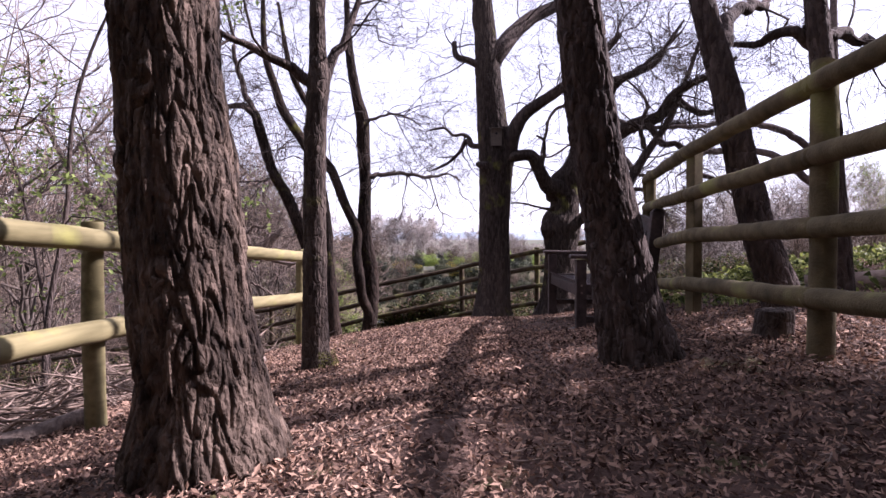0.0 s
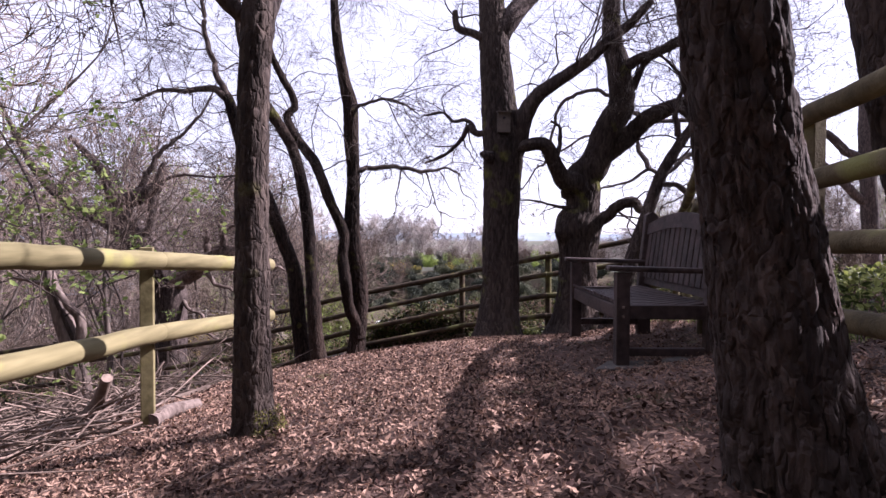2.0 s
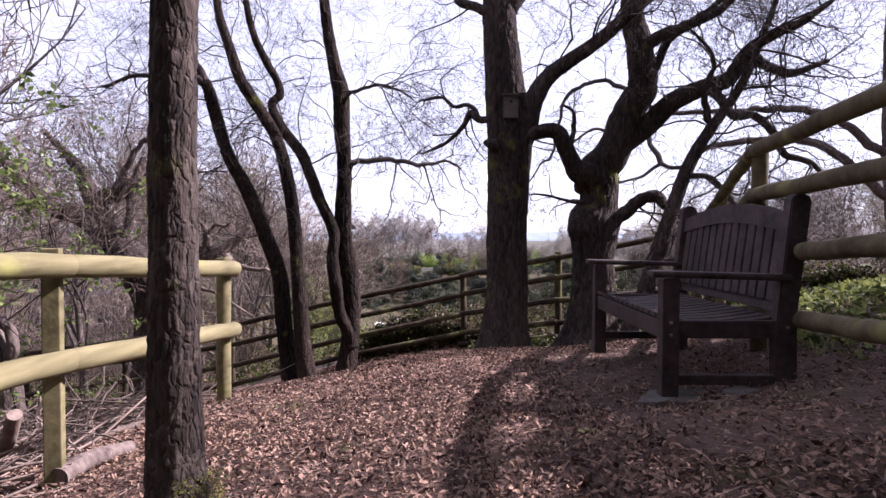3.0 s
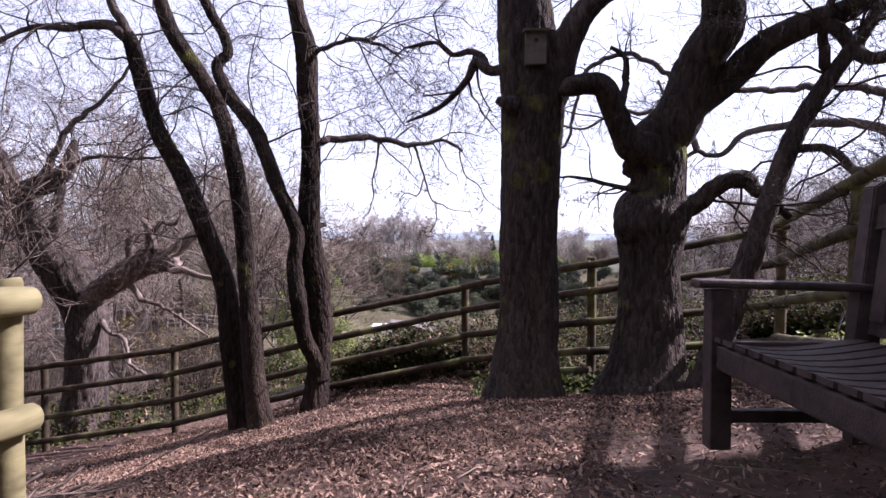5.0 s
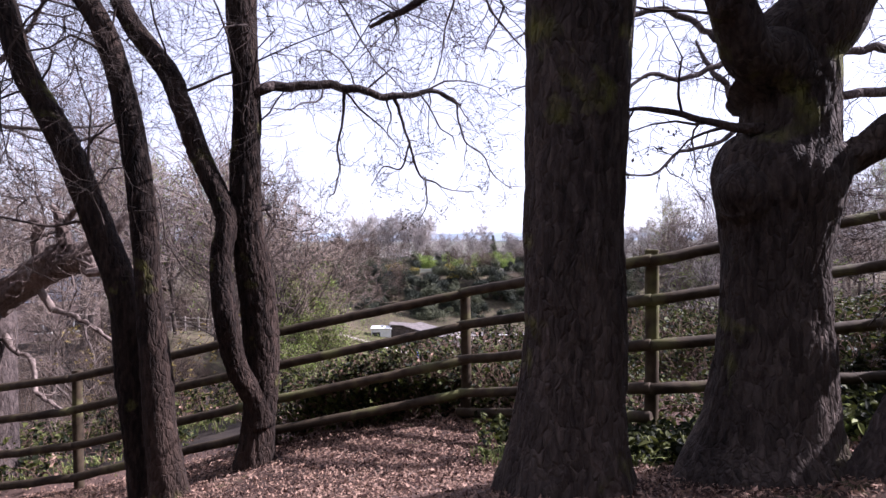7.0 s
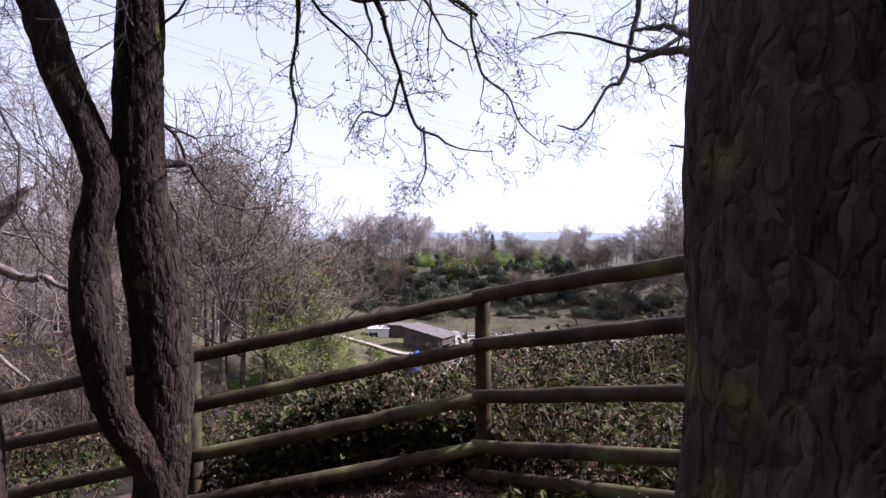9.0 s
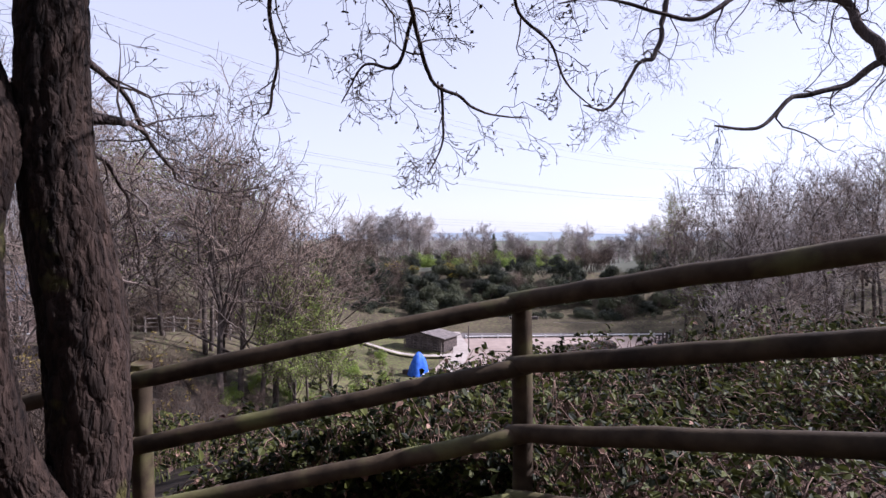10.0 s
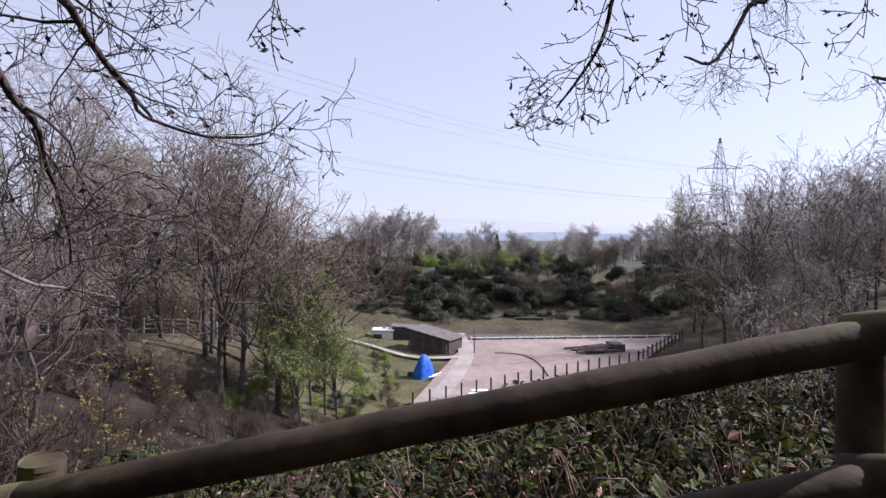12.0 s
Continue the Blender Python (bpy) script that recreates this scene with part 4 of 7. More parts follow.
h_b = limb(H, "limb", [(3.1, 8.14, 1.42, 0.035), (3.3, 8.0, 1.45, 0.028), (3.5, 7.9, 1.2, 0.022), (3.6, 7.8, 1.0, 0.01)], BARK_DARK, 10, 0.04, 0.003, 8, 92)
h_c = limb(H, "limb", [(3.38, 8.08, 1.98, 0.04), (3.25, 8.0, 2.25, 0.03), (3.3, 7.9, 2.6, 0.02), (3.0, 7.8, 2.9, 0.01)], BARK_DARK, 10, 0.04, 0.003, 8, 93)
twig_cloud(H, [h_line[40:], h_b, h_c], [(12, 1.5, 0.9, 0.0, 9, 4), (6, 0.75, 0.8, 0.02, 6, 3), (5, 0.3, 0.8, 0.02, 4, 3)], 33, buds=0.15, leaf=0.018, spray=2)

# two trees just outside the side rails
I = thing("tree", (2.6, 3.5, 0.38), "dark tree leaning over the side fence", "tree")
i_line = limb(I, "trunk", [(2.68, 3.5, 0.2, 0.129), (2.62, 3.5, 0.36, 0.118), (2.56, 3.51, 0.56, 0.099), (2.46, 3.52, 0.83, 0.089), (2.41, 3.54, 1.06, 0.087), (2.35, 3.55, 1.3, 0.084), (2.26, 3.56, 1.73, 0.078), (2.15, 3.58, 2.17, 0.065), (2.04, 3.59, 2.64, 0.055), (1.88, 3.6, 3.4, 0.042), (1.75, 3.6, 4.8, 0.023)], BARK_DARK, 48, 0.03, 0.01, 16, 101, 0.4)
i_b = limb(I, "limb", [(2.2, 3.58, 1.98, 0.05), (2.5, 3.9, 2.3, 0.04), (2.9, 4.3, 2.5, 0.025), (3.3, 4.8, 2.9, 0.012)], BARK_DARK, 10, 0.06, 0.003, 8, 102)
twig_cloud(I, [i_line[30:], i_b], [(6, 0.9, 0.9, 0.0, 6, 4), (5, 0.45, 0.8, 0.02, 5, 3), (5, 0.2, 0.8, 0.02, 4, 3)], 34, spray=4)
J = thing("tree", (3.0, 3.6, 0.4), "slender dark tree behind the side fence", "tree")
j_line = limb(J, "trunk", [(3.02, 3.6, 0.2, 0.085), (3.0, 3.6, 0.4, 0.075), (2.97, 3.6, 0.83, 0.065), (2.93, 3.6, 1.23, 0.062), (2.89, 3.6, 1.67, 0.062), (2.83, 3.6, 2.11, 0.062), (2.8, 3.6, 2.51, 0.051), (2.83, 3.6, 2.97, 0.038), (2.9, 3.6, 4.2, 0.015)], BARK_DARK, 28, 0.04, 0.006, 14, 111, 0.3)
j_b = limb(J, "limb", [(2.84, 3.6, 2.02, 0.045), (2.98, 3.68, 2.04, 0.035), (3.1, 3.76, 2.09, 0.039), (3.21, 3.84, 2.07, 0.026), (3.38, 3.92, 2.11, 0.022), (3.62, 4.0, 2.1, 0.01)], BARK_DARK, 12, 0.04, 0.004, 8, 112)
j_c = limb(J, "limb", [(2.86, 3.6, 1.95, 0.04), (2.7, 3.7, 2.08, 0.03), (2.55, 3.8, 2.05, 0.022), (2.4, 4.0, 2.1, 0.01)], BARK_DARK, 10, 0.04, 0.003, 8, 113)
twig_cloud(J, [j_line[30:], j_b, j_c], [(7, 0.8, 0.9, 0.0, 6, 4), (5, 0.4, 0.8, 0.02, 5, 3), (5, 0.2, 0.8, 0.02, 4, 3)], 35, spray=4)

# the old gnarled oak below the far rails
K = thing("oak_tree", (-4.95, 12.9, -2.3), "old gnarled oak with a pale broken bough", "tree")
k_line = limb(K, "trunk", [(-5.1, 12.9, -2.75, 0.46), (-5.04, 12.9, -2.31, 0.385), (-4.98, 12.9, -1.88, 0.325), (-4.94, 12.9, -1.38, 0.295), (-4.92, 12.9, -0.7, 0.285), (-4.95, 12.9, -0.32, 0.298), (-5.18, 12.9, 0.17, 0.33), (-5.5, 12.9, 0.6, 0.29), (-5.72, 12.9, 0.93, 0.22), (-5.85, 12.9, 1.25, 0.165),
     (-6.07, 12.9, 1.64, 0.143), (-6.22, 12.9, 2.0, 0.1), (-6.5, 12.9, 2.35, 0.06), (-6.95, 12.9, 2.8, 0.03)], BARK_DARK, 72, 0.04, 0.03, 16, 121, 0.3)
k_w = limb(K, "limb", [(-5.45, 12.9, 0.5, 0.24), (-5.85, 12.95, 0.88, 0.22), (-6.4, 13.1, 1.2, 0.19), (-7.0, 13.3, 1.35, 0.15), (-7.6, 13.4, 1.8, 0.11), (-8.3, 13.5, 2.6, 0.06), (-8.8, 13.5, 3.6, 0.03)], BARK_DARK, 26, 0.06, 0.015, 12, 126)
k_u = limb(K, "limb", [(-5.95, 12.86, 1.35, 0.15), (-5.75, 12.83, 1.52, 0.15), (-5.45, 12.8, 1.63, 0.155), (-5.15, 12.8, 1.84, 0.12), (-5.02, 12.8, 2.15, 0.075), (-4.98, 12.8, 2.3, 0.03)], BARK_DARK, 26, 0.04, 0.012, 10, 125, label="short broken bough")
k_b = limb(K, "limb", [(-5.56, 12.82, 1.6, 0.07), (-5.36, 12.8, 2.0, 0.056), (-5.1, 12.8, 2.45, 0.044), (-4.71, 12.8, 2.77, 0.033), (-4.21, 12.8, 3.31, 0.022), (-3.9, 12.75, 3.9, 0.01)], BARK_DARK, 14, 0.05, 0.005, 9, 127)
limb(K, "limb", [(-5.24, 12.8, 1.7, 0.08), (-5.2, 12.76, 1.3, 0.068), (-5.25, 12.74, 1.01, 0.074), (-5.42, 12.76, 0.72, 0.085)], BARK_DARK, 16, 0.04, 0.008, 9, 128, label="looped bough grown back into the trunk")
k_h = limb(K, "limb", [(-5.05, 12.8, 1.95, 0.035), (-4.55, 12.7, 2.02, 0.026), (-3.9, 12.6, 1.98, 0.018), (-3.2, 12.5, 2.0, 0.008)], BARK_DARK, 10, 0.05, 0.003, 8, 129)
k_r = limb(K, "limb", [(-4.98, 12.9, -0.3, 0.18), (-4.72, 12.8, -0.07, 0.16), (-4.28, 12.7, 0.19, 0.165), (-3.95, 12.62, 0.37, 0.18), (-3.72, 12.58, 0.44, 0.17), (-3.45, 12.5, 0.43, 0.125), (-3.3, 12.4, 0.37, 0.05)], BARK_DEAD, 48, 0.025, 0.05, 9, 122, label="pale dead bough, broken at the end")
dead_lines = [k_r]
for k, rows in enumerate((
        [(-3.78, 12.54, 0.45, 0.12), (-3.72, 12.5, 0.72, 0.075), (-3.71, 12.48, 0.92, 0.05), (-3.85, 12.5, 1.08, 0.018)],
        [(-3.55, 12.48, 0.46, 0.11), (-3.3, 12.46, 0.66, 0.09), (-3.05, 12.45, 0.82, 0.07), (-2.88, 12.45, 0.99, 0.018)],
        [(-3.4, 12.42, 0.38, 0.06), (-2.95, 12.28, 0.25, 0.036), (-2.6, 12.1, 0.24, 0.026), (-2.27, 12.0, 0.15, 0.009)],
        [(-4.75, 12.82, -0.4, 0.05), (-4.45, 12.72, -0.66, 0.028), (-4.17, 12.6, -0.74, 0.024), (-3.95, 12.4, -1.08, 0.02), (-3.48, 12.2, -1.27, 0.008)],
        [(-4.12, 12.66, 0.12, 0.05), (-3.9, 12.6, -0.12, 0.03), (-3.55, 12.5, -0.22, 0.022), (-3.16, 12.37, -0.42, 0.016), (-2.74, 12.2, -0.62, 0.007)],
        [(-4.0, 12.62, 0.42, 0.1), (-4.06, 12.58, 0.66, 0.06), (-3.98, 12.56, 0.84, 0.045), (-4.1, 12.55, 0.95, 0.012)],
        [(-3.72, 12.5, 0.85, 0.035), (-3.5, 12.45, 1.02, 0.028), (-3.3, 12.4, 1.0, 0.02), (-3.2, 12.4, 1.12, 0.008)])):
    dead_lines.append(limb(K, "limb", rows, BARK_DEAD, 16, 0.03, 0.012, 7, 140 + k, label="splintered dead wood"))
twig_cloud(K, [k_u, k_w, k_b, k_h, k_line[90:]], [(9, 2.0, 1.0, 0.02, 9, 4), (6, 1.0, 0.9, 0.02, 6, 3), (5, 0.4, 0.8, 0.02, 4, 3)], 36, spray=2)
twig_cloud(K, dead_lines[1:], [(6, 0.9, 0.9, 0.06, 8, 4), (5, 0.5, 0.9, 0.05, 6, 3), (4, 0.25, 0.8, 0.02, 4, 3)], 37, mat=BARK_DEAD)

# a small dead tree among the brash
dead = thing("dead_tree", (-2.48, 6.2, -0.6), "small grey dead tree with a split top among the brash", "tree")
limb(dead, "trunk", [(-2.46, 6.2, -0.8, 0.1), (-2.49, 6.2, -0.55, 0.08), (-2.55, 6.2, -0.19, 0.085), (-2.6, 6.2, -0.01, 0.075), (-2.67, 6.2, 0.22, 0.06), (-2.75, 6.2, 0.48, 0.045), (-2.82, 6.2, 0.75, 0.02)], BARK_DEAD, 28, 0.03, 0.01, 10, 151, 0.3)
limb(dead, "limb", [(-2.56, 6.2, -0.12, 0.05), (-2.46, 6.17, 0.06, 0.04), (-2.56, 6.15, 0.26, 0.03), (-2.72, 6.15, 0.42, 0.018), (-3.0, 6.1, 0.5, 0.008)], BARK_DEAD, 14, 0.03, 0.005, 8, 152)

# the tree beyond the rails whose boughs reach in
M = thing("tree", (11.0, 15.2, float(height(11.0, 15.2))), "bare tree beyond the fence with long drooping boughs", "tree")
mz = M.location.z
limb(M, "trunk", [(11.0, 15.2, mz - 0.3, 0.28), (11.0, 15.2, mz + 0.6, 0.22), (10.9, 15.2, mz + 3.5, 0.19), (10.6, 15.1, mz + 7, 0.15), (10.5, 15.0, mz + 11, 0.05)], BARK_DARK, 28, 0.08, 0.012, 16, 131, 0.3)
m_1 = limb(M, "limb", [(10.75, 15.15, 1.60, 0.101), (9.0, 15.1, 2.90, 0.092), (7.07, 15.0, 2.91, 0.071), (6.27, 14.86, 2.70, 0.057), (5.76, 14.71, 2.32, 0.046), (5.27, 14.57, 2.36, 0.040), (4.79, 14.43, 2.08, 0.029), (4.14, 14.29, 1.91, 0.023), (3.7, 14.14, 1.58, 0.017), (3.21, 14.0, 1.58, 0.008)], BARK_DARK, 12, 0.06, 0.004, 9, 132)
m_2 = limb(M, "limb", [(10.6, 15.1, 2.60, 0.101), (9.0, 15.1, 3.60, 0.083), (6.92, 15.0, 3.59, 0.058), (5.43, 14.83, 3.50, 0.048), (4.4, 14.67, 3.09, 0.037), (3.79, 14.5, 3.11, 0.029), (3.15, 14.33, 2.74, 0.020), (2.17, 14.17, 2.89, 0.014), (1.66, 14.0, 2.77, 0.006)], BARK_DARK, 12, 0.06, 0.004, 9, 133)
m_3 = limb(M, "limb", [(5.43, 14.84, 3.42, 0.055), (4.3, 15.1, 4.30, 0.046), (3.41, 15.2, 4.03, 0.041), (3.22, 15.08, 3.53, 0.034), (2.99, 14.96, 2.62, 0.028), (2.75, 14.84, 2.43, 0.020), (2.38, 14.72, 1.92, 0.014), (2.06, 14.6, 1.92, 0.006)], BARK_DARK, 12, 0.06, 0.003, 9, 134)
m_4 = limb(M, "limb", [(5.25, 14.50, 2.40, 0.062), (5.15, 14.64, 2.67, 0.054), (5.02, 14.78, 3.04, 0.049), (4.95, 14.92, 3.26, 0.043), (4.84, 15.06, 3.51, 0.034), (4.78, 15.20, 3.84, 0.021)], BARK_DARK, 12, 0.05, 0.005, 9, 135)
twig_cloud(M, [m_1, m_2, m_3, m_4], [(18, 1.0, 0.8, 0.06, 8, 4), (6, 0.5, 0.8, 0.03, 6, 3), (4, 0.18, 0.8, 0.0, 4, 3)], 58, n0=24, buds=0.35, leaf=0.016)

# saplings in young leaf outside the old rails
def sapling(x, y, tall, lean, seed, leafy=0.5, label="slender sapling in fresh green leaf outside the fence", leaf_mat=None):
    rng = np.random.default_rng(seed)
    z = float(height(x, y))
    root = thing("sapling", (x, y, z), label, "sapling", "saplings")
    pts = [(x + lean[0] * u * u + rng.normal(0, 0.04), y + lean[1] * u + rng.normal(0, 0.04), z - 0.1 + tall * math.sin(1.35 * u) * 1.02, 0.024 * (1 - 0.85 * u) * tall / 4) for u in np.linspace(0, 1, 7)]
    stem = limb(root, "stem", pts, BARK_DARK, 10, 0.1, 0.002, 8, seed)
    twig_cloud(root, [stem], [(13, 1.6, 1.1, 0.04, 8, 4), (5, 0.7, 0.9, 0.03, 6, 3), (4, 0.26, 0.8, 0.02, 4, 3)], seed + 1, buds=leafy, bud_mat=leaf_mat or YOUNG_LEAF, leaf=0.034)


for k, (x, y, tall, lx, ly) in enumerate([(-3.0, 5.2, 4.6, 1.1, 0.3), (-4.6, 7.6, 4.4, -1.3, 0.2), (-2.7, 3.6, 3.6, -1.0, 0.2), (-5.2, 5.0, 5.0, 1.4, 0.3), (-3.6, 8.8, 3.4, -1.2, 0.2), (-2.5, 6.1, 3.2, -1.4, 0.3)]):
    sapling(x, y, tall, (lx, ly), 200 + 7 * k, 0.3)


for k, (x, y, tall, lx) in enumerate([(7.6, 19.5, 5.5, -0.9), (9.4, 21.0, 6.0, -0.5), (10.6, 19.0, 5.0, -1.3), (8.6, 23.0, 6.5, 0.3), (12.4, 22.0, 6.0, -0.8), (6.6, 22.5, 5.0, 0.5)]):
    sapling(x, y, tall, (lx, 0.0), 300 + 7 * k, 0.06, "thin leaning sapling with few leaves below the fence")
for k, (x, y, tall) in enumerate([(-5.1, 18.2, 3.7), (-6.0, 17.6, 3.3), (-4.5, 19.0, 3.0)]):
    sapling(x, y, tall, (0.3 - 0.3 * k, 0.0), 350 + 7 * k, 0.3, "small tree with ochre young leaves in the hollow", OCHRE_LEAF)

# unseen ivy-crowned trees outside the side rails, added to shade path and bench
def shade_tree(x, y, tall, wide, seed):
    rng = np.random.default_rng(seed)
    z = float(height(x, y))
    root = thing("ivy_clad_tree", (x, y, z), "unseen slim tree with an ivy crown, added to cast shade", "tree", "ivy-clad trees")
    stem = limb(root, "trunk", [(x + 0.1 * math.sin(3 * u + seed), y, z - 0.2 + tall * u, 0.11 * (1.1 - u)) for u in np.linspace(0, 1, 6)], BARK_DARK, 14, 0.1, 0.004, 9, seed)
    n = 7500
    lumps = rng.normal(0, 0.5, (10, 3)) * np.array([wide, wide, 0.14 * tall]) + np.array([x, y, z + tall * 0.8])
    which = rng.integers(0, 10, n)
    d = rng.normal(size=(n, 3))
    c = lumps[which] + d / np.linalg.norm(d, axis=1, keepdims=True) * rng.uniform(0.3, 1, n)[:, None] * 0.5 * wide
    v, f = leaf_mesh(rng, c - np.array(root.location), d, 0.075, 0.6, 1.3)
    tagged(mesh_object("crown", v, f, SHRUB_LEAF, root, smooth=False), kind="stuff")


for k, (x, y, tall, wide) in enumerate([(6.6, 3.0, 4.4, 0.75), (7.6, 2.3, 4.8, 0.75), (8.6, 5.6, 6.2, 0.8), (8.7, 6.4, 6.2, 0.8), (8.6, 7.1, 6.2, 0.7), (8.0, 6.0, 5.4, 0.7), (7.6, 5.2, 5.0, 0.7)]):
    shade_tree(x, y, tall, wide, 260 + k)


# ---- fences ----
def round_post(root, name, x, y, z0, z1, r, mat, seed, square=False):
    if square:
        bm = box((r * 1.9, r * 1.9, z1 - z0), pose(x - root.location.x, y - root.location.y, (z0 + z1) / 2 - root.location.z, 0, 0, 20), 0.005)
        return part(name, bm, mat, root)
    line = np.array([(x + 0.004 * math.sin(seed + k), y + 0.004 * math.cos(seed * 2 + k), z, r * (1 + 0.03 * math.sin(seed + 2 * k))) for k, z in enumerate(np.linspace(z0, z1 - 0.012, 7))] + [(x, y, z1 - 0.003, r * 0.985), (x, y, z1, r * 0.93)])
    v, f = bark_tube(line, 20, 0.0, 6, seed, lump=0.04)
    return mesh_object(name, v - np.array(root.location), f, mat, root)


def rail(root, a, b, r, mat, seed, over=0.03):
    a, b = np.array(a, float), np.array(b, float)
    d = (b - a) / np.linalg.norm(b - a)
    a, b = a - d * over, b + d * over
    rng = np.random.default_rng(seed)
    rows = []
    for u in np.linspace(0, 1, 14):
        q = a + (b - a) * u
        rows.append((*(q + rng.normal(0, 0.0022, 3)), r * (1 + rng.normal(0, 0.012))))
    rows = [(*a, r * 0.8), (*(a + d * 0.008), r * 0.97)] + rows[1:-1] + [(*(b - d * 0.008), r * 0.97), (*b, r * 0.8)]
    v, f = bark_tube(np.array(rows), 24, 0.0006, 9, seed, lump=0.03)
    return mesh_object("rail", v - np.array(root.location), f, mat, root)


def fence(name, label, posts, r_post, r_rail, mat, side, seed, square=()):
    """posts: rows of (x, y, foot, top, rail heights...). side: how far the rails stand off the post line, to the left of its run."""
    root = thing(name, (posts[0][0], posts[0][1], posts[0][2]), label, "fence")
    for k, row in enumerate(posts):
        round_post(root, "post", row[0], row[1], row[2] - 0.25, row[3], r_post * (0.75 if k in square else 1), mat, seed + k, k in square)
    for k in range(len(posts) - 1):
        p, q = posts[k], posts[k + 1]
        d = Vector((q[0] - p[0], q[1] - p[1], 0)).normalized()
        n = Vector((-d.y, d.x, 0)) * side
        for h in range(4, min(len(p), len(q))):
            rail(root, (p[0] + n.x, p[1] + n.y, p[h]), (q[0] + n.x, q[1] + n.y, q[h]), r_rail, mat, seed * 7 + k * 5 + h)
    return root


LEFT = [(-1.06, 1.0, 0.0, 1.02, 0.94, 0.49), (-1.06, 2.82, -0.1, 0.91, 0.822, 0.405), (-1.05, 4.53, -0.26, 0.79, 0.715, 0.31), (-0.89, 6.0, -0.3, 0.69, 0.617, 0.203)]
fence("post_and_rail_fence", "pale yellowish two-rail timber fence at the edge of the knoll", LEFT, 0.048, 0.051, RAIL_NEW, -0.07, 301, square=(2,))
RIGHT = [(2.15, 0.9, 0.35, 1.63, 1.55, 1.25, 0.95, 0.66), (2.13, 2.45, 0.32, 1.53, 1.45, 1.16, 0.874, 0.587), (2.2, 3.82, 0.33, 1.42, 1.375, 1.1, 0.835, 0.53), (2.6, 5.73, 0.12, 1.46, 1.38, 1.1, 0.73, 0.36),
         (3.3, 7.68, -0.05, 1.27, 1.18, 0.87, 0.48, 0.12), (3.95, 9.62, -0.35, 1.02, 0.95, 0.6, 0.19, -0.17)]
fence("post_and_rail_fence", "weathered four-rail timber fence beside the bench", RIGHT, 0.05, 0.044, RAIL_SIDE, 0.04, 331, square=(2,))
FAR = [(3.97, 9.66, -0.35, 1.0, 0.93, 0.58, 0.17, -0.19), (2.13, 9.76, -0.74, 0.62, 0.55, 0.285, -0.02, -0.315, -0.51), (0.9, 10.87, -0.95, 0.2, 0.22, -0.06, -0.36, -0.65, -0.82), (-0.83, 10.93, -1.17, -0.08, -0.14, -0.435, -0.73, -1.0),
       (-2.82, 11.33, -1.75, -0.56, -0.625, -0.935, -1.275, -1.58), (-4.8, 11.76, -2.1, -0.9, -0.95, -1.29, -1.64, -1.96), (-6.8, 12.2, -2.45, -1.2, -1.27, -1.65, -2.0, -2.3), (-8.9, 12.7, -2.8, -1.55, -1.6, -2.0, -2.35, -2.65)]
fence("post_and_rail_fence", "brown four-rail timber fence along the top of the slope", FAR, 0.046, 0.039, RAIL_OLD, 0.07, 361)


# ---- bench ----
bench = thing("bench", (2.06, 5.65, -0.01), "dark weathered wooden garden bench with slatted seat and arched back", "bench", turn=0.0)
BW, FX, BX = 0.65, -0.31, 0.27
for sy in (-1, 1):
    leg = part("front_leg", box((0.085, 0.075, 0.64), pose(FX, sy * BW, 0.32)), BENCH_WOOD, bench)
    for z in (0.36, 0.42):
        part("peg", box((0.016, 0.012, 0.016), pose(FX, sy * BW - 0.038, z), 0.004), STICK, leg, "pale wooden peg")
    bm = bmesh.new()
    prof = [(BX - 0.05, 0.0), (BX + 0.06, 0.0), (BX + 0.05, 0.44), (BX + 0.115, 1.03), (BX + 0.1, 1.06), (BX + 0.055, 1.075), (BX + 0.015, 1.05), (BX - 0.05, 0.44)]
    lo = [bm.verts.new((x, sy * BW - 0.036, z)) for x, z in prof]
    hi = [bm.verts.new((x, sy * BW + 0.036, z)) for x, z in prof]
    bm.faces.new(lo), bm.faces.new(hi[::-1])
    for k in range(len(prof)):
        q = (k + 1) % len(prof)
        bm.faces.new((lo[q], lo[k], hi[k], hi[q]))
    bmesh.ops.recalc_face_normals(bm, faces=bm.faces)
    bmesh.ops.bevel(bm, geom=bm.edges[:], offset=0.006, segments=2, affect="EDGES")
    leg = part("back_leg", bm, BENCH_WOOD, bench)
    part("peg", box((0.016, 0.012, 0.016), pose(BX, sy * BW - 0.038, 0.4), 0.004), STICK, leg, "pale wooden peg")
    part("arm", box((0.70, 0.095, 0.034), pose(-0.055, sy * BW, 0.657, 0, 1.5, 0), 0.012), BENCH_WOOD, bench)
    part("side_rail", box((0.5, 0.04, 0.09), pose(-0.02, sy * BW, 0.385)), BENCH_WOOD, bench)
    part("stretcher", box((0.5, 0.045, 0.05), pose(-0.02, sy * BW, 0.13)), BENCH_WOOD, bench)
part("front_rail", box((0.04, 2 * BW - 0.075, 0.1), pose(FX - 0.005, 0, 0.375), 0.012), BENCH_WOOD, bench)
part("back_rail", box((0.04, 2 * BW - 0.075, 0.08), pose(BX + 0.02, 0, 0.5, 0, 12, 0)), BENCH_WOOD, bench)
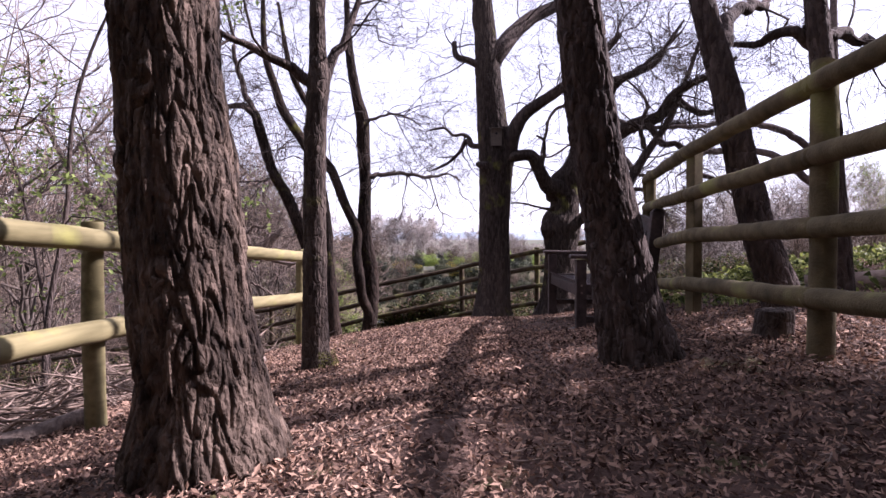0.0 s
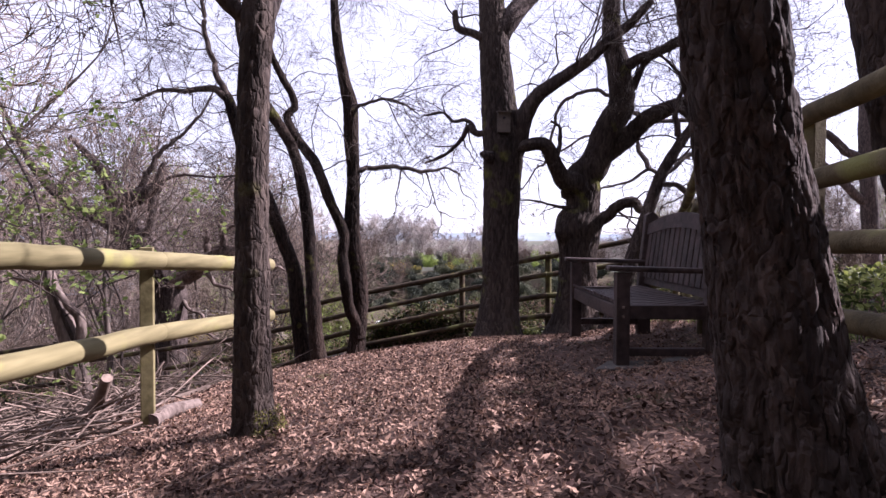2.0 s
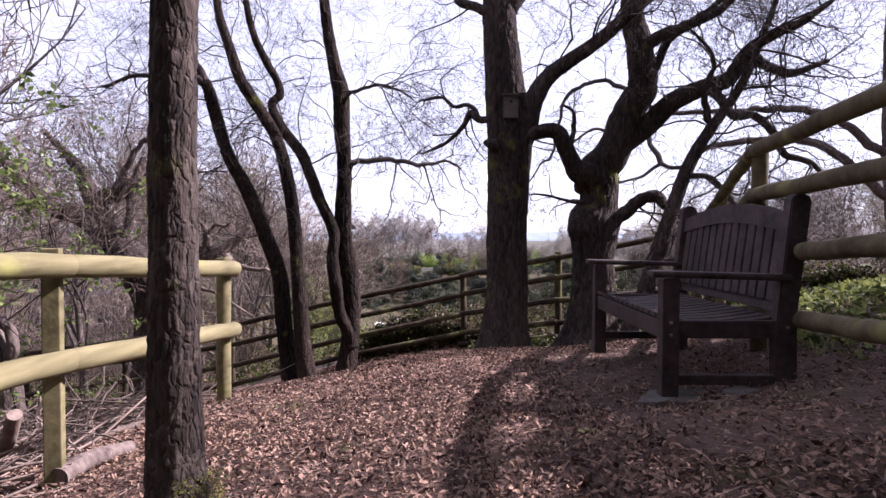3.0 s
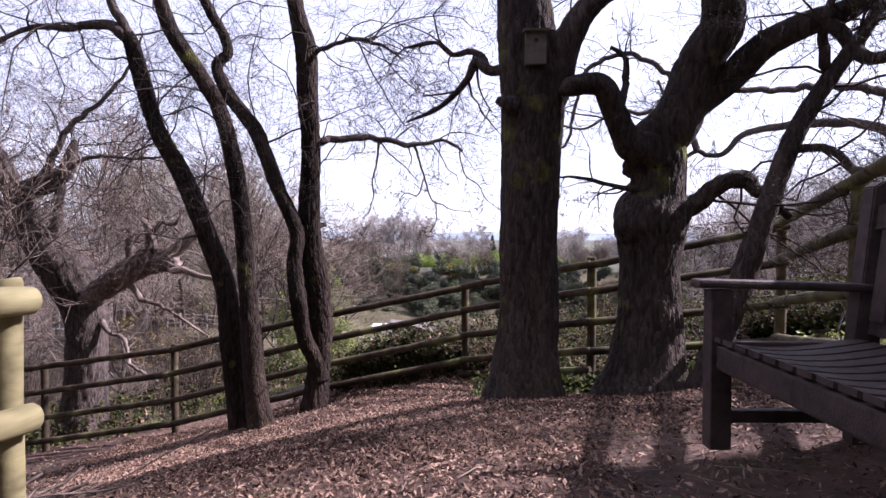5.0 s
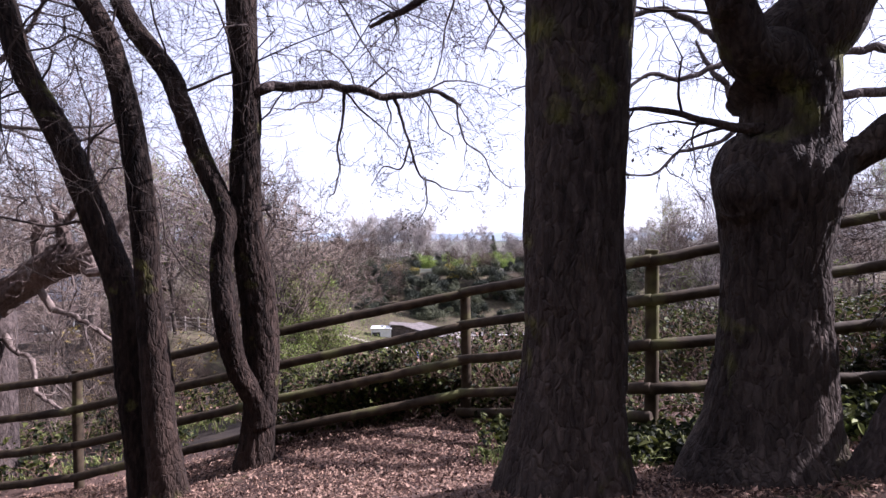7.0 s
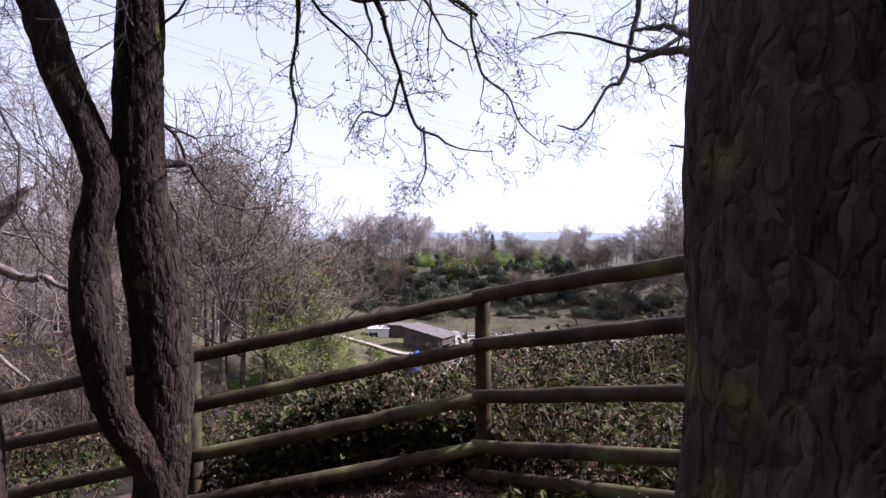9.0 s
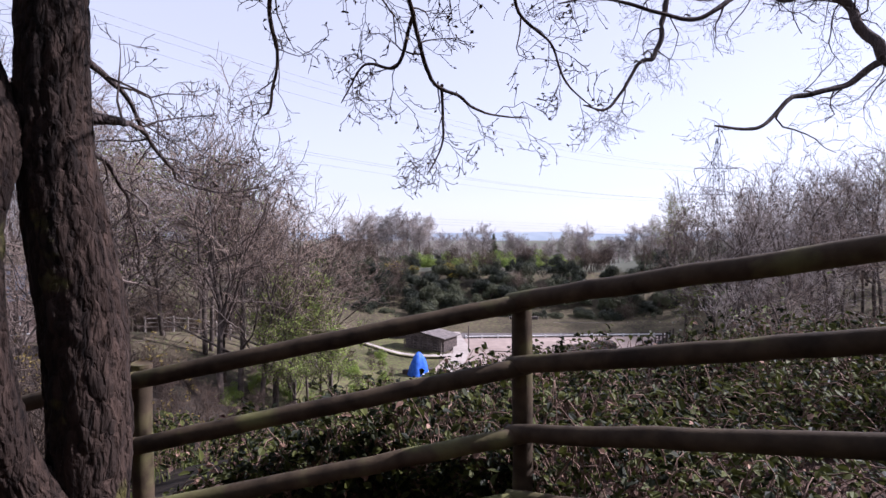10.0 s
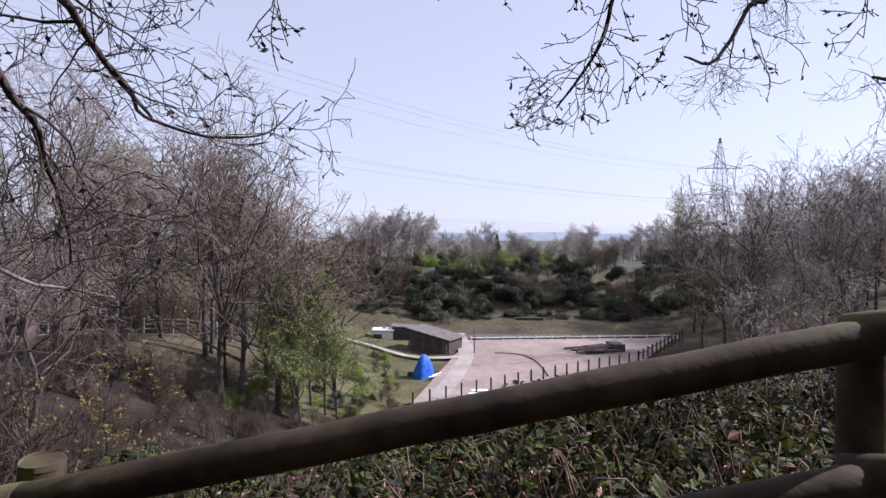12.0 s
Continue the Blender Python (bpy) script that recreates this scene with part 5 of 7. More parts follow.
for k in range(14):
    y = (k - 6.5) * 0.0925
    bm = bmesh.new()
    rows = []
    for q in range(7):
        u = q / 6
        x, z = FX - 0.03 + u * 0.58, 0.447 - 0.035 * math.sin(math.pi * u ** 0.8) + (0.01 if q == 0 else 0)
        rows.append([bm.verts.new(c) for c in ((x, y - 0.036, z - 0.02), (x, y + 0.036, z - 0.02), (x, y + 0.036, z), (x, y - 0.036, z))])
    for a, b in zip(rows, rows[1:]):
        for c in range(4):
            bm.faces.new((a[c], b[c], b[(c + 1) % 4], a[(c + 1) % 4]))
    bm.faces.new(rows[0]), bm.faces.new(rows[-1][::-1])
    bmesh.ops.recalc_face_normals(bm, faces=bm.faces)
    part("seat_slat", bm, BENCH_WOOD, bench)
# arched top rail
bm = bmesh.new()
rows = []
for k in range(17):
    u = k / 16 * 2 - 1
    y, rise = u * (BW - 0.036), 0.075 * (1 - u * u) ** 1.2
    z0, z1 = 0.88 + rise * 0.75, 0.975 + rise
    lean = lambda z: BX - 0.02 + (z - 0.44) * 0.13
    rows.append([bm.verts.new(c) for c in ((lean(z0) - 0.02, y, z0), (lean(z0) + 0.02, y, z0), (lean(z1) + 0.02, y, z1), (lean(z1) - 0.02, y, z1))])
for a, b in zip(rows, rows[1:]):
    for k in range(4):
        bm.faces.new((a[k], b[k], b[(k + 1) % 4], a[(k + 1) % 4]))
bm.faces.new(rows[0]), bm.faces.new(rows[-1][::-1])
bmesh.ops.recalc_face_normals(bm, faces=bm.faces)
part("top_rail", bm, BENCH_WOOD, bench)
for k in range(13):
    y = (k - 6) / 6.5 * (BW - 0.05)
    rise = 0.075 * (1 - ((k - 6) / 6.5) ** 2) ** 1.2
    z0, z1 = 0.52, 0.895 + rise * 0.75
    part("back_slat", box((0.018, 0.074, z1 - z0), pose(BX - 0.02 + ((z0 + z1) / 2 - 0.44) * 0.13, y, (z0 + z1) / 2, 0, 7.4, 0), 0.004), BENCH_WOOD, bench)

# nest box on the oak
nest = thing("nest_box", (1.31, 8.22, 2.2), "small grey wooden nest box fixed to an oak trunk", "nest box")
part("front", box((0.15, 0.1, 0.24), pose(0, 0, 0), 0.004), NEST, nest)
part("roof", box((0.18, 0.14, 0.018), pose(0, -0.01, 0.13, 10, 0, 0), 0.003), NEST, nest)
bm = bmesh.new()
bmesh.ops.create_cone(bm, cap_ends=True, segments=16, radius1=0.016, radius2=0.016, depth=0.004, matrix=pose(0, -0.0515, 0.05, 90))
part("entrance_hole", bm, GLASS_DARK, nest)

# ---- brash, logs and stones ----
def log(name, label, category, a, b, r, mat, seed, group=""):
    a, b = np.array(a, float), np.array(b, float)
    root = thing(name, tuple(a), label, category, group)
    rng = np.random.default_rng(seed)
    mid = (a + b) / 2 + rng.normal(0, 0.04, 3) * np.array([1, 1, 0.3])
    line = smooth_line([(*a, r), (*mid, r * 0.93), (*b, r * 0.8)], 0.05)
    v, f = bark_tube(line, 16, r * 0.08, 8, seed)
    mesh_object("wood", v - a, f, mat, root)
    return root


def lying(x, y, r):
    return (x, y, float(height(x, y)) + r * 0.8)


log("log", "pale barkless log lying by the fence post", "log", lying(-1.02, 4.5, 0.05), lying(-0.93, 4.9, 0.045), 0.045, BARK_DEAD, 401, "logs")
log("log", "pale barkless log lying at the foot of the fence", "log", lying(-1.75, 2.75, 0.07), lying(-1.2, 2.98, 0.06), 0.065, BARK_DEAD, 402, "logs")
log("log", "grey fallen branch under the fence", "log", lying(-2.3, 5.0, 0.04), lying(-1.2, 5.75, 0.03), 0.035, STICK, 403, "logs")
log("log", "grey fallen branch in the brash", "log", lying(-2.6, 6.1, 0.04), lying(-1.3, 6.7, 0.03), 0.035, STICK, 404, "logs")
log("log", "broken pale branch leaning in the brash", "log", (-1.78, 4.9, float(height(-1.78, 4.9)) + 0.02), (-1.5, 4.9, -0.04), 0.04, STICK, 405, "logs")
log("log", "fallen log beyond the side fence", "log", lying(3.4, 4.6, 0.08), lying(4.6, 3.9, 0.08), 0.08, STICK, 406, "logs")
stump = thing("stump", (2.18, 2.88, float(height(2.18, 2.88)) - 0.02), "low sawn stump of dark wood under the fence rail", "stump")
v, f = bark_tube(smooth_line([(0, 0, 0, 0.095), (0, 0, 0.06, 0.085), (0.005, 0, 0.135, 0.083), (0.005, 0, 0.15, 0.078)], 0.02), 40, 0.006, 12, 407)
mesh_object("wood", v, f, BARK_OAK, stump)
base = thing("paving_slab", (1.78, 5.0, float(height(1.78, 5.0)) + 0.03), "broken pale paving slab set under the bench leg", "slab", turn=-14)
bm = box((0.3, 0.26, 0.05), pose(0, 0, -0.025), 0.008)
for q in bm.verts:
    q.co.x += 0.12 * q.co.y + 0.03 * math.sin(9 * q.co.y)
    q.co.y += 0.05 * math.sin(11 * q.co.x)
part("stone", bm, SLABSTONE, base)
chip = thing("paving_slab", (2.05, 4.86, float(height(2.05, 4.86)) + 0.025), "small broken piece of paving slab in the litter", "slab", turn=32)
part("stone", box((0.16, 0.1, 0.04), pose(0, 0, -0.015), 0.01), SLABSTONE, chip)

rng = np.random.default_rng(77)
# heap of cut brash outside the old rails
n = 620
bx, by = rng.normal(-2.35, 0.75, n), rng.uniform(2.6, 7.4, n)
keep = bx < -1.3
bx, by = bx[keep], by[keep]
n = len(bx)
bz = height(bx, by) + rng.uniform(0.01, 0.32, n) * np.exp(-((bx + 2.3) / 0.9) ** 2)
ang, tilt, ln = rng.uniform(0, 2 * np.pi, n), rng.normal(0.05, 0.25, n), rng.uniform(0.4, 1.5, n)
dr = np.stack([np.cos(ang) * np.cos(tilt), np.sin(ang) * np.cos(tilt), np.sin(tilt)], 1)
p0 = np.stack([bx, by, bz], 1)
bl = p0[:, None, :] + dr[:, None, :] * (np.linspace(-0.5, 0.5, 6)[None, :, None] * ln[:, None, None])
bl = bl + rng.normal(0, 0.02, bl.shape)
bl[..., 2] = np.maximum(bl[..., 2], height(bl[..., 0], bl[..., 1]) + 0.004)
br = rng.uniform(0.003, 0.011, n)[:, None] * np.linspace(1, 0.5, 6)[None, :]
s1 = sprout(rng, bl, br, 3, 0.35, 0.7, 0.05, 5)
v, f = joined([many_tubes(bl, br, 6), many_tubes(*s1, 4)])
brash = mesh_object("brash", v, f, STICK)
tagged(brash, "heap of grey cut branches and twigs outside the fence", "brash", kind="stuff")

# leaf litter over the knoll and under the rails
N = 560000
lx, ly = rng.uniform(-3.4, 4.2, N), 12.0 * rng.uniform(0.02, 1, N) ** 1.15
patch = value_noise(lx * 1.7 + 30, ly * 1.7, 61, 9)
outside = ly > np.interp(lx, [-4.8, -2.8, -0.8, 0.9, 2.1, 3.95], [11.8, 11.4, 11.0, 10.95, 9.85, 9.75])
keep = rng.random(N) < (0.45 + 0.75 * patch) * np.where(outside, 0.12, 1.0) * np.where((lx > 1.35) & (ly > 3.7) & (ly < 6.8), 0.25, 1.0)
lx, ly = lx[keep], ly[keep]
N = len(lx)
lz = height(lx, ly) + rng.uniform(0.004, 0.03, N)
v, f = leaf_mesh(rng, np.stack([lx, ly, lz], 1), np.tile([0.0, 0, 1], (N, 1)), np.where(rng.random(N) < 0.22, 0.0135, 0.0085)[:, None], 0.6, 2.8)
litter = mesh_object("leaf_litter", v, f, LEAF_DRY, smooth=False)
tagged(litter, "carpet of dry reddish-brown fallen leaves", "leaf litter", kind="stuff")
n = 1500
tx, ty = rng.uniform(-1.5, 3.4, n), rng.uniform(0.3, 10.8, n)
ang, ln = rng.uniform(0, 2 * np.pi, n), rng.uniform(0.05, 0.3, n)
tl = np.stack([tx, ty, np.zeros(n)], 1)[:, None, :] + np.stack([np.cos(ang), np.sin(ang), 0 * ang], 1)[:, None, :] * (np.linspace(-0.5, 0.5, 5)[None, :, None] * ln[:, None, None])
tl[..., :2] += rng.normal(0, 0.006, tl[..., :2].shape)
tl[..., 2] = height(tl[..., 0], tl[..., 1]) + 0.018
v, f = many_tubes(tl, rng.uniform(0.0012, 0.004, n)[:, None] * np.linspace(1, 0.6, 5)[None, :], 4)
tagged(mesh_object("fallen_twig", v, f, STICK), "scattered grey twigs on the leaf litter", "twigs", kind="stuff")

N = 130000
lx, ly = rng.uniform(-9.0, 9.5, N), rng.uniform(-5.0, 16.5, N)
away = ((lx < -3.3) | (lx > 4.1) | (ly < 0.3)) & ((ly < 10.0) | (rng.random(N) < 0.3))
lx, ly = lx[away], ly[away]
N = len(lx)
v, f = leaf_mesh(rng, np.stack([lx, ly, height(lx, ly) + rng.uniform(0.004, 0.04, N)], 1), np.tile([0.0, 0, 1], (N, 1)), 0.024, 0.45, 1.8)
tagged(mesh_object("leaf_litter", v, f, LEAF_DRY, smooth=False), "thin brown leaf litter on the slopes round the knoll", "leaf litter", kind="stuff")

# ---- brambles below the far rails ----
def bramble_patch(n_stem, xs, ys, tall, per, seed, label, leaf=0.05):
    rng = np.random.default_rng(seed)
    x, y = rng.uniform(*xs, n_stem), rng.uniform(*ys, n_stem)
    lump = value_noise(x * 0.9 + 70, y * 0.9, 83, seed + 3)
    keep = lump > 0.12 + 0.2 * rng.random(n_stem)
    x, y, lump = x[keep], y[keep], lump[keep]
    n_stem = len(x)
    z = height(x, y)
    ang, L = rng.uniform(0, 2 * np.pi, n_stem), tall * rng.uniform(0.7, 1.7, n_stem)
    u = np.linspace(0, 1, 9)[None, :]
    rise = tall * rng.uniform(0.35, 1.2, n_stem) * (0.35 + 1.25 * lump)
    px = x[:, None] + np.cos(ang)[:, None] * L[:, None] * u
    py = y[:, None] + np.sin(ang)[:, None] * L[:, None] * u
    py = np.maximum(py, np.interp(px, [-9, -4.8, -2.8, -0.8, 0.9, 2.1, 3.95, 9], [12.8, 11.9, 11.5, 11.08, 11.05, 9.95, 9.85, 9.85]))
    pz = height(px, py) + rise[:, None] * np.sin(np.pi * u ** 0.8) + 0.02
    p = np.stack([px, py, pz], -1)
    r = np.full((n_stem, 9), 0.0035) * np.linspace(1.2, 0.5, 9)
    v, f = many_tubes(p, r, 4)
    tagged(mesh_object("bramble_stem", v, f, STEM), "tangled reddish bramble stems", "bramble", kind="stuff")
    who, at = rng.integers(0, n_stem, n_stem * per), rng.uniform(0.15, 1, n_stem * per) * 8
    i = np.minimum(at.astype(int), 7)
    fr = (at - i)[:, None]
    c = p[who, i] * (1 - fr) + p[who, i + 1] * fr + rng.normal(0, 0.035, (len(who), 3))
    c = np.repeat(c, 3, 0) + rng.normal(0, leaf * 0.55, (len(who) * 3, 3))
    dead = rng.random(len(c)) < 0.12
    v, f = leaflet_mesh(rng, c[~dead], np.tile([0.15, -0.1, 1.0], ((~dead).sum(), 1)), leaf, 0.6)
    tagged(mesh_object("bramble_leaf", v, f, BRAMBLE_LEAF, smooth=False), label, "bramble", kind="stuff")
    v, f = leaflet_mesh(rng, c[dead] - np.array([0, 0, 0.06]), np.tile([0.1, 0.0, 1.0], (dead.sum(), 1)), leaf * 0.9, 0.9)
    tagged(mesh_object("dead_bramble_leaf", v, f, LEAF_DRY, smooth=False), "withered brown leaves among the brambles", "bramble", kind="stuff")


bramble_patch(3000, (-0.7, 8.5), (9.9, 14.0), 0.42, 9, 501, "green bramble and ivy leaves among bare stems on the slope", 0.034)
bramble_patch(500, (-2.5, 8.0), (14.0, 19.0), 0.4, 12, 502, "green bramble thicket lower on the slope", 0.05)
bramble_patch(900, (-10.0, -2.2), (12.0, 21.0), 0.5, 8, 503, "bramble growth under the old oak", 0.045)
bramble_patch(330, (3.6, 7.0), (4.4, 9.6), 0.3, 10, 504, "low green bramble outside the side fence", 0.04)

def ivy_patch(n, xs, ys, seed, label, mat=BRAMBLE_LEAF):
    """Low dark leaves lying close to the ground."""
    rng = np.random.default_rng(seed)
    x, y = rng.uniform(*xs, n), rng.uniform(*ys, n)
    ok = value_noise(x * 1.6 + 40, y * 1.6, 71, seed) > 0.3
    x, y = x[ok], y[ok]
    n = len(x)
    c = np.stack([x, y, height(x, y) + 0.02 + 0.16 * rng.random(n) ** 2], 1)
    v, f = leaflet_mesh(rng, c, np.tile([0.0, -0.2, 1.0], (n, 1)), 0.04, 0.6)
    tagged(mesh_object("ivy_leaf", v, f, mat, smooth=False), label, "ivy", kind="stuff")


ivy_patch(5200, (1.55, 3.9), (8.75, 9.75), 511, "dark ivy carpet between the oaks and the corner rails")
ivy_patch(900, (0.95, 2.1), (9.4, 10.6), 512, "ivy along the foot of the corner rails")

# grass and ferny tufts
def tufts(n, xs, ys, long, seed, label):
    rng = np.random.default_rng(seed)
    x, y = rng.uniform(*xs, n), rng.uniform(*ys, n)
    ok = value_noise(x * 1.3 + 50, y * 1.3, 53, seed) > 0.42
    x, y = x[ok], y[ok]
    n = len(x)
    x, y = np.repeat(x, 9) + rng.normal(0, 0.035, n * 9), np.repeat(y, 9) + rng.normal(0, 0.035, n * 9)
    a, lean, L = rng.uniform(0, 2 * np.pi, n * 9), rng.uniform(0.2, 1.0, n * 9), long * rng.uniform(0.5, 1.3, n * 9)
    b = np.stack([x, y, height(x, y)], 1)
    out = np.stack([np.cos(a) * lean, np.sin(a) * lean, 0 * a], 1) * L[:, None]
    side = np.stack([-np.sin(a), np.cos(a), 0 * a], 1) * 0.0035
    up = np.array([0, 0, 1.0]) * L[:, None]
    v = np.stack([b - side, b + side, b + out * 0.4 + up * 0.6 + side, b + out * 0.4 + up * 0.6 - side, b + out + up * 0.65], 1)
    k = np.arange(len(x))[:, None] * 5
    f = [list(q) for q in np.hstack([k, k + 1, k + 2, k + 3])] + [list(q) for q in np.hstack([k + 3, k + 2, k + 4])]
    tagged(mesh_object("grass", v.reshape(-1, 3), f, GRASS_BLADE, smooth=False), label, "grass", kind="stuff")


ivy_patch(9000, (2.75, 6.5), (3.4, 9.6), 513, "low green bramble and ivy leaves outside the side fence", BANK_LEAF)
tufts(900, (2.7, 6.5), (3.6, 9.6), 0.1, 601, "bright green grass tufts outside the side fence")
tufts(500, (-7.0, -2.0), (12.0, 15.5), 0.12, 602, "thin grass under the trees below the fence")
r_ = np.random.default_rng(604)
a_, h_ = r_.uniform(-1.3, 0.3, 700), 0.13 * r_.random(700) ** 1.5
d_ = np.stack([np.cos(a_), np.sin(a_), 0.3 + 0 * a_], 1)
q_ = (0.1 + 0.05 * (0.13 - h_) / 0.13 + r_.uniform(0, 0.012, 700))[:, None]
v, f = leaf_mesh(r_, np.array([-0.27, 4.0, 0.0]) + d_ * q_ * [1, 1, 0] + np.stack([0 * h_, 0 * h_, float(height(-0.2, 3.95)) + h_], 1), d_, 0.0075, 0.6, 1.3)
tagged(mesh_object("moss", v, f, MOSS_GREEN, smooth=False), "yellow-green moss at the foot of the slim tree", "moss", kind="stuff")
tufts(160, (0.9, 3.0), (9.0, 9.7), 0.1, 603, "grass at the feet of the oaks")


# ---- woods in the valley ----
def bare_tree(name, tall, seed, label, spread=0.75, twig=TWIG_FAR, leaf_mat=None, dense=6, at=(0, -900, -60), group="bare trees", fine=0.009, last=5, leaf=0.009, leafy=0.5, bough=BARK_FAR):
    """A leafless tree at the origin of its Empty, to be copied."""
    rng = np.random.default_rng(seed)
    root = thing(name, at, label, "tree", group)
    pts = [(rng.normal(0, 0.02 * tall) * u, rng.normal(0, 0.02 * tall) * u, tall * 0.72 * u - 0.4 * (u == 0), tall * 0.013 * (1 - 0.8 * u)) for u in np.linspace(0, 1, 7)]
    line = smooth_line(pts, tall / 24)
    v, f = bark_tube(line, 9, 0.0, 6, seed)
    mesh_object("trunk", v, f, BARK_FAR, root)
    g = resample(line, 12)
    p, r = g[None, :, :3], g[None, :, 3]
    p1, r1 = sprout(rng, p, r, 12, tall * 0.5, spread, -0.10, 8, 0.17, first=0.28, thin=0.7)
    p2, r2 = sprout(rng, p1, r1, 6, tall * 0.24, 0.7, -0.05, 6, 0.22, first=0.25)
    r2 = np.maximum(r2 * 1.25, fine * 1.6)
    p3, r3 = sprout(rng, p2, r2, dense, tall * 0.11, 0.75, -0.03, 4, 0.25, first=0.15)
    r3 = np.maximum(r3, fine * 1.2)
    p4, r4 = sprout(rng, p3, r3, last, tall * 0.055, 0.75, -0.02, 2, 0.25, first=0.15)
    r4 = np.maximum(r4, fine)
    v, f = joined([many_tubes(p1, r1, 5), many_tubes(p2, r2, 4)])
    tagged(mesh_object("bough", v, f, bough, root), kind="stuff")
    v, f = joined([many_tubes(p3, r3, 3), many_tubes(p4, r4, 3)])
    tagged(mesh_object("crown", v, f, twig, root), kind="stuff")
    if leaf_mat:
        c = p4.reshape(-1, 3)
        c = c[rng.random(len(c)) < leafy] + rng.normal(0, 0.03, (1, 3))
        v, f = leaf_mesh(rng, c, np.tile([0.0, 0, 1], (len(c), 1)), tall * leaf, 0.8, 1.4)
        tagged(mesh_object("foliage", v, f, leaf_mat, root, "sparse young leaves", smooth=False), kind="stuff")
    return root


rng = np.random.default_rng(909)
WOOD = [bare_tree("bare_tree", 17, 701, "tall leafless tree in the valley wood", dense=5, last=3, fine=0.011), bare_tree("bare_tree", 18, 702, "tall leafless tree with upswept boughs", 0.55, dense=5, last=3, fine=0.011),
        bare_tree("bare_tree", 15, 703, "broad leafless tree in the valley wood", 0.95, dense=5, last=3, fine=0.011), bare_tree("bare_tree", 16, 704, "tree with a haze of yellow-green young leaf", 0.7, TWIG_FAR, SHRUB_PALE)]
# far trees take the hazed colour for boughs as well as twigs
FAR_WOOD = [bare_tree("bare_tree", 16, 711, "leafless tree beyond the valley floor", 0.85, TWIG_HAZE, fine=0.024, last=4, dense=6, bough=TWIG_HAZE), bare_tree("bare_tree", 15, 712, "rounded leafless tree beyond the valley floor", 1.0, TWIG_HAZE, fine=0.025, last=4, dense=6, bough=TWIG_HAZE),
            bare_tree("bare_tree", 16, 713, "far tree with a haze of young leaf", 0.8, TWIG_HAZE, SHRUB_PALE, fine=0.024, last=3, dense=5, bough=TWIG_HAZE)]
OPEN_WOOD = [bare_tree("bare_tree", 17, 721, "tall leafless tree with a dark forking trunk", 0.6, TWIG_FAR, dense=4, last=2, fine=0.013), bare_tree("bare_tree", 16, 722, "leafless tree with spreading dark boughs", 0.8, TWIG_FAR, dense=4, last=2, fine=0.013),
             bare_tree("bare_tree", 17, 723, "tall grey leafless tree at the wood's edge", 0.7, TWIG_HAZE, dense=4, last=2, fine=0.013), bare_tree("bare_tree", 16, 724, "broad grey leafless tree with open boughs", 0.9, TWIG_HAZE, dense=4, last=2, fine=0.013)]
BIRCH = bare_tree("young_tree", 8.5, 705, "slim young tree in bright spring leaf", 0.5, TWIG_FAR, SHRUB_PALE, 5, leaf=0.014, leafy=0.85)


def plant(src, x, y, scale, sink=0.1):
    m = pose(x, y, float(height(x, y)) - sink, rng.normal(0, 2), rng.normal(0, 2), rng.uniform(0, 360)) @ Matrix.Scale(scale, 4)
    ob = copy_thing(src, m)
    ob.scale = (scale, scale, scale * rng.uniform(0.9, 1.1))
    return ob


for k in range(26):
    d = rng.uniform(58, 95)
    plant(OPEN_WOOD[k % 4], rng.uniform(0.42, 0.85) * d, d + 9, rng.uniform(0.9, 1.2))
for x, y, sc in ((-15.5, 50, 0.95), (-13.2, 47, 1.0), (-11.2, 52, 1.0), (-8.9, 56, 0.92), (-18.5, 54, 1.05), (-21, 47, 0.9), (-12.0, 47.5, 0.9)):
    plant(OPEN_WOOD[int(y) % 2], x, y, sc)
for x, y, sc in ((-10.5, 15.5, 0.48), (-12.4, 20, 0.55)):
    plant(WOOD[int(y) % 3], x, y, sc)
# left wood, right wood, the clump in the middle distance, and unseen trees behind the eye
for k in range(34):
    d = rng.uniform(38, 80)
    plant(OPEN_WOOD[k % 4] if k % 3 else WOOD[k % 4], rng.uniform(-0.78, -0.23) * d, d + 6, rng.uniform(0.78, 1.12))
for k in range(9):
    plant(WOOD[k % 3], rng.uniform(-28, -12), rng.uniform(18, 36), rng.uniform(0.4, 0.65))
for k in range(4):
    plant(WOOD[k % 3], rng.uniform(-14, -9), rng.uniform(10, 20), rng.uniform(0.34, 0.45))
for x, y, sc in ((-6.2, 8.4, 0.42), (-7.6, 6.6, 0.45), (-8.8, 11.0, 0.48), (-5.4, 11.6, 0.36), (-9.6, 8.6, 0.5)):
    plant(WOOD[int(-x) % 3], x, y, sc)
for k in range(26):
    d = rng.uniform(66, 105)
    plant(OPEN_WOOD[2 + k % 2] if k % 4 else WOOD[3], rng.uniform(0.41, 0.9) * d, d + 9, rng.uniform(0.7, 1.05))
for k in range(8):
    plant(WOOD[k % 3], rng.uniform(12, 34), rng.uniform(22, 44) - 4, rng.uniform(0.3, 0.55))
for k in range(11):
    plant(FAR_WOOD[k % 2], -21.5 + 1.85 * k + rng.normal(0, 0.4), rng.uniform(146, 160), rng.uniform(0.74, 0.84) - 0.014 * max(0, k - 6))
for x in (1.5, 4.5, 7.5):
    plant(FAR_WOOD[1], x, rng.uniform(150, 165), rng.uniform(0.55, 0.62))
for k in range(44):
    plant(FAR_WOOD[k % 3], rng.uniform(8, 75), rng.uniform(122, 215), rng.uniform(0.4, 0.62))
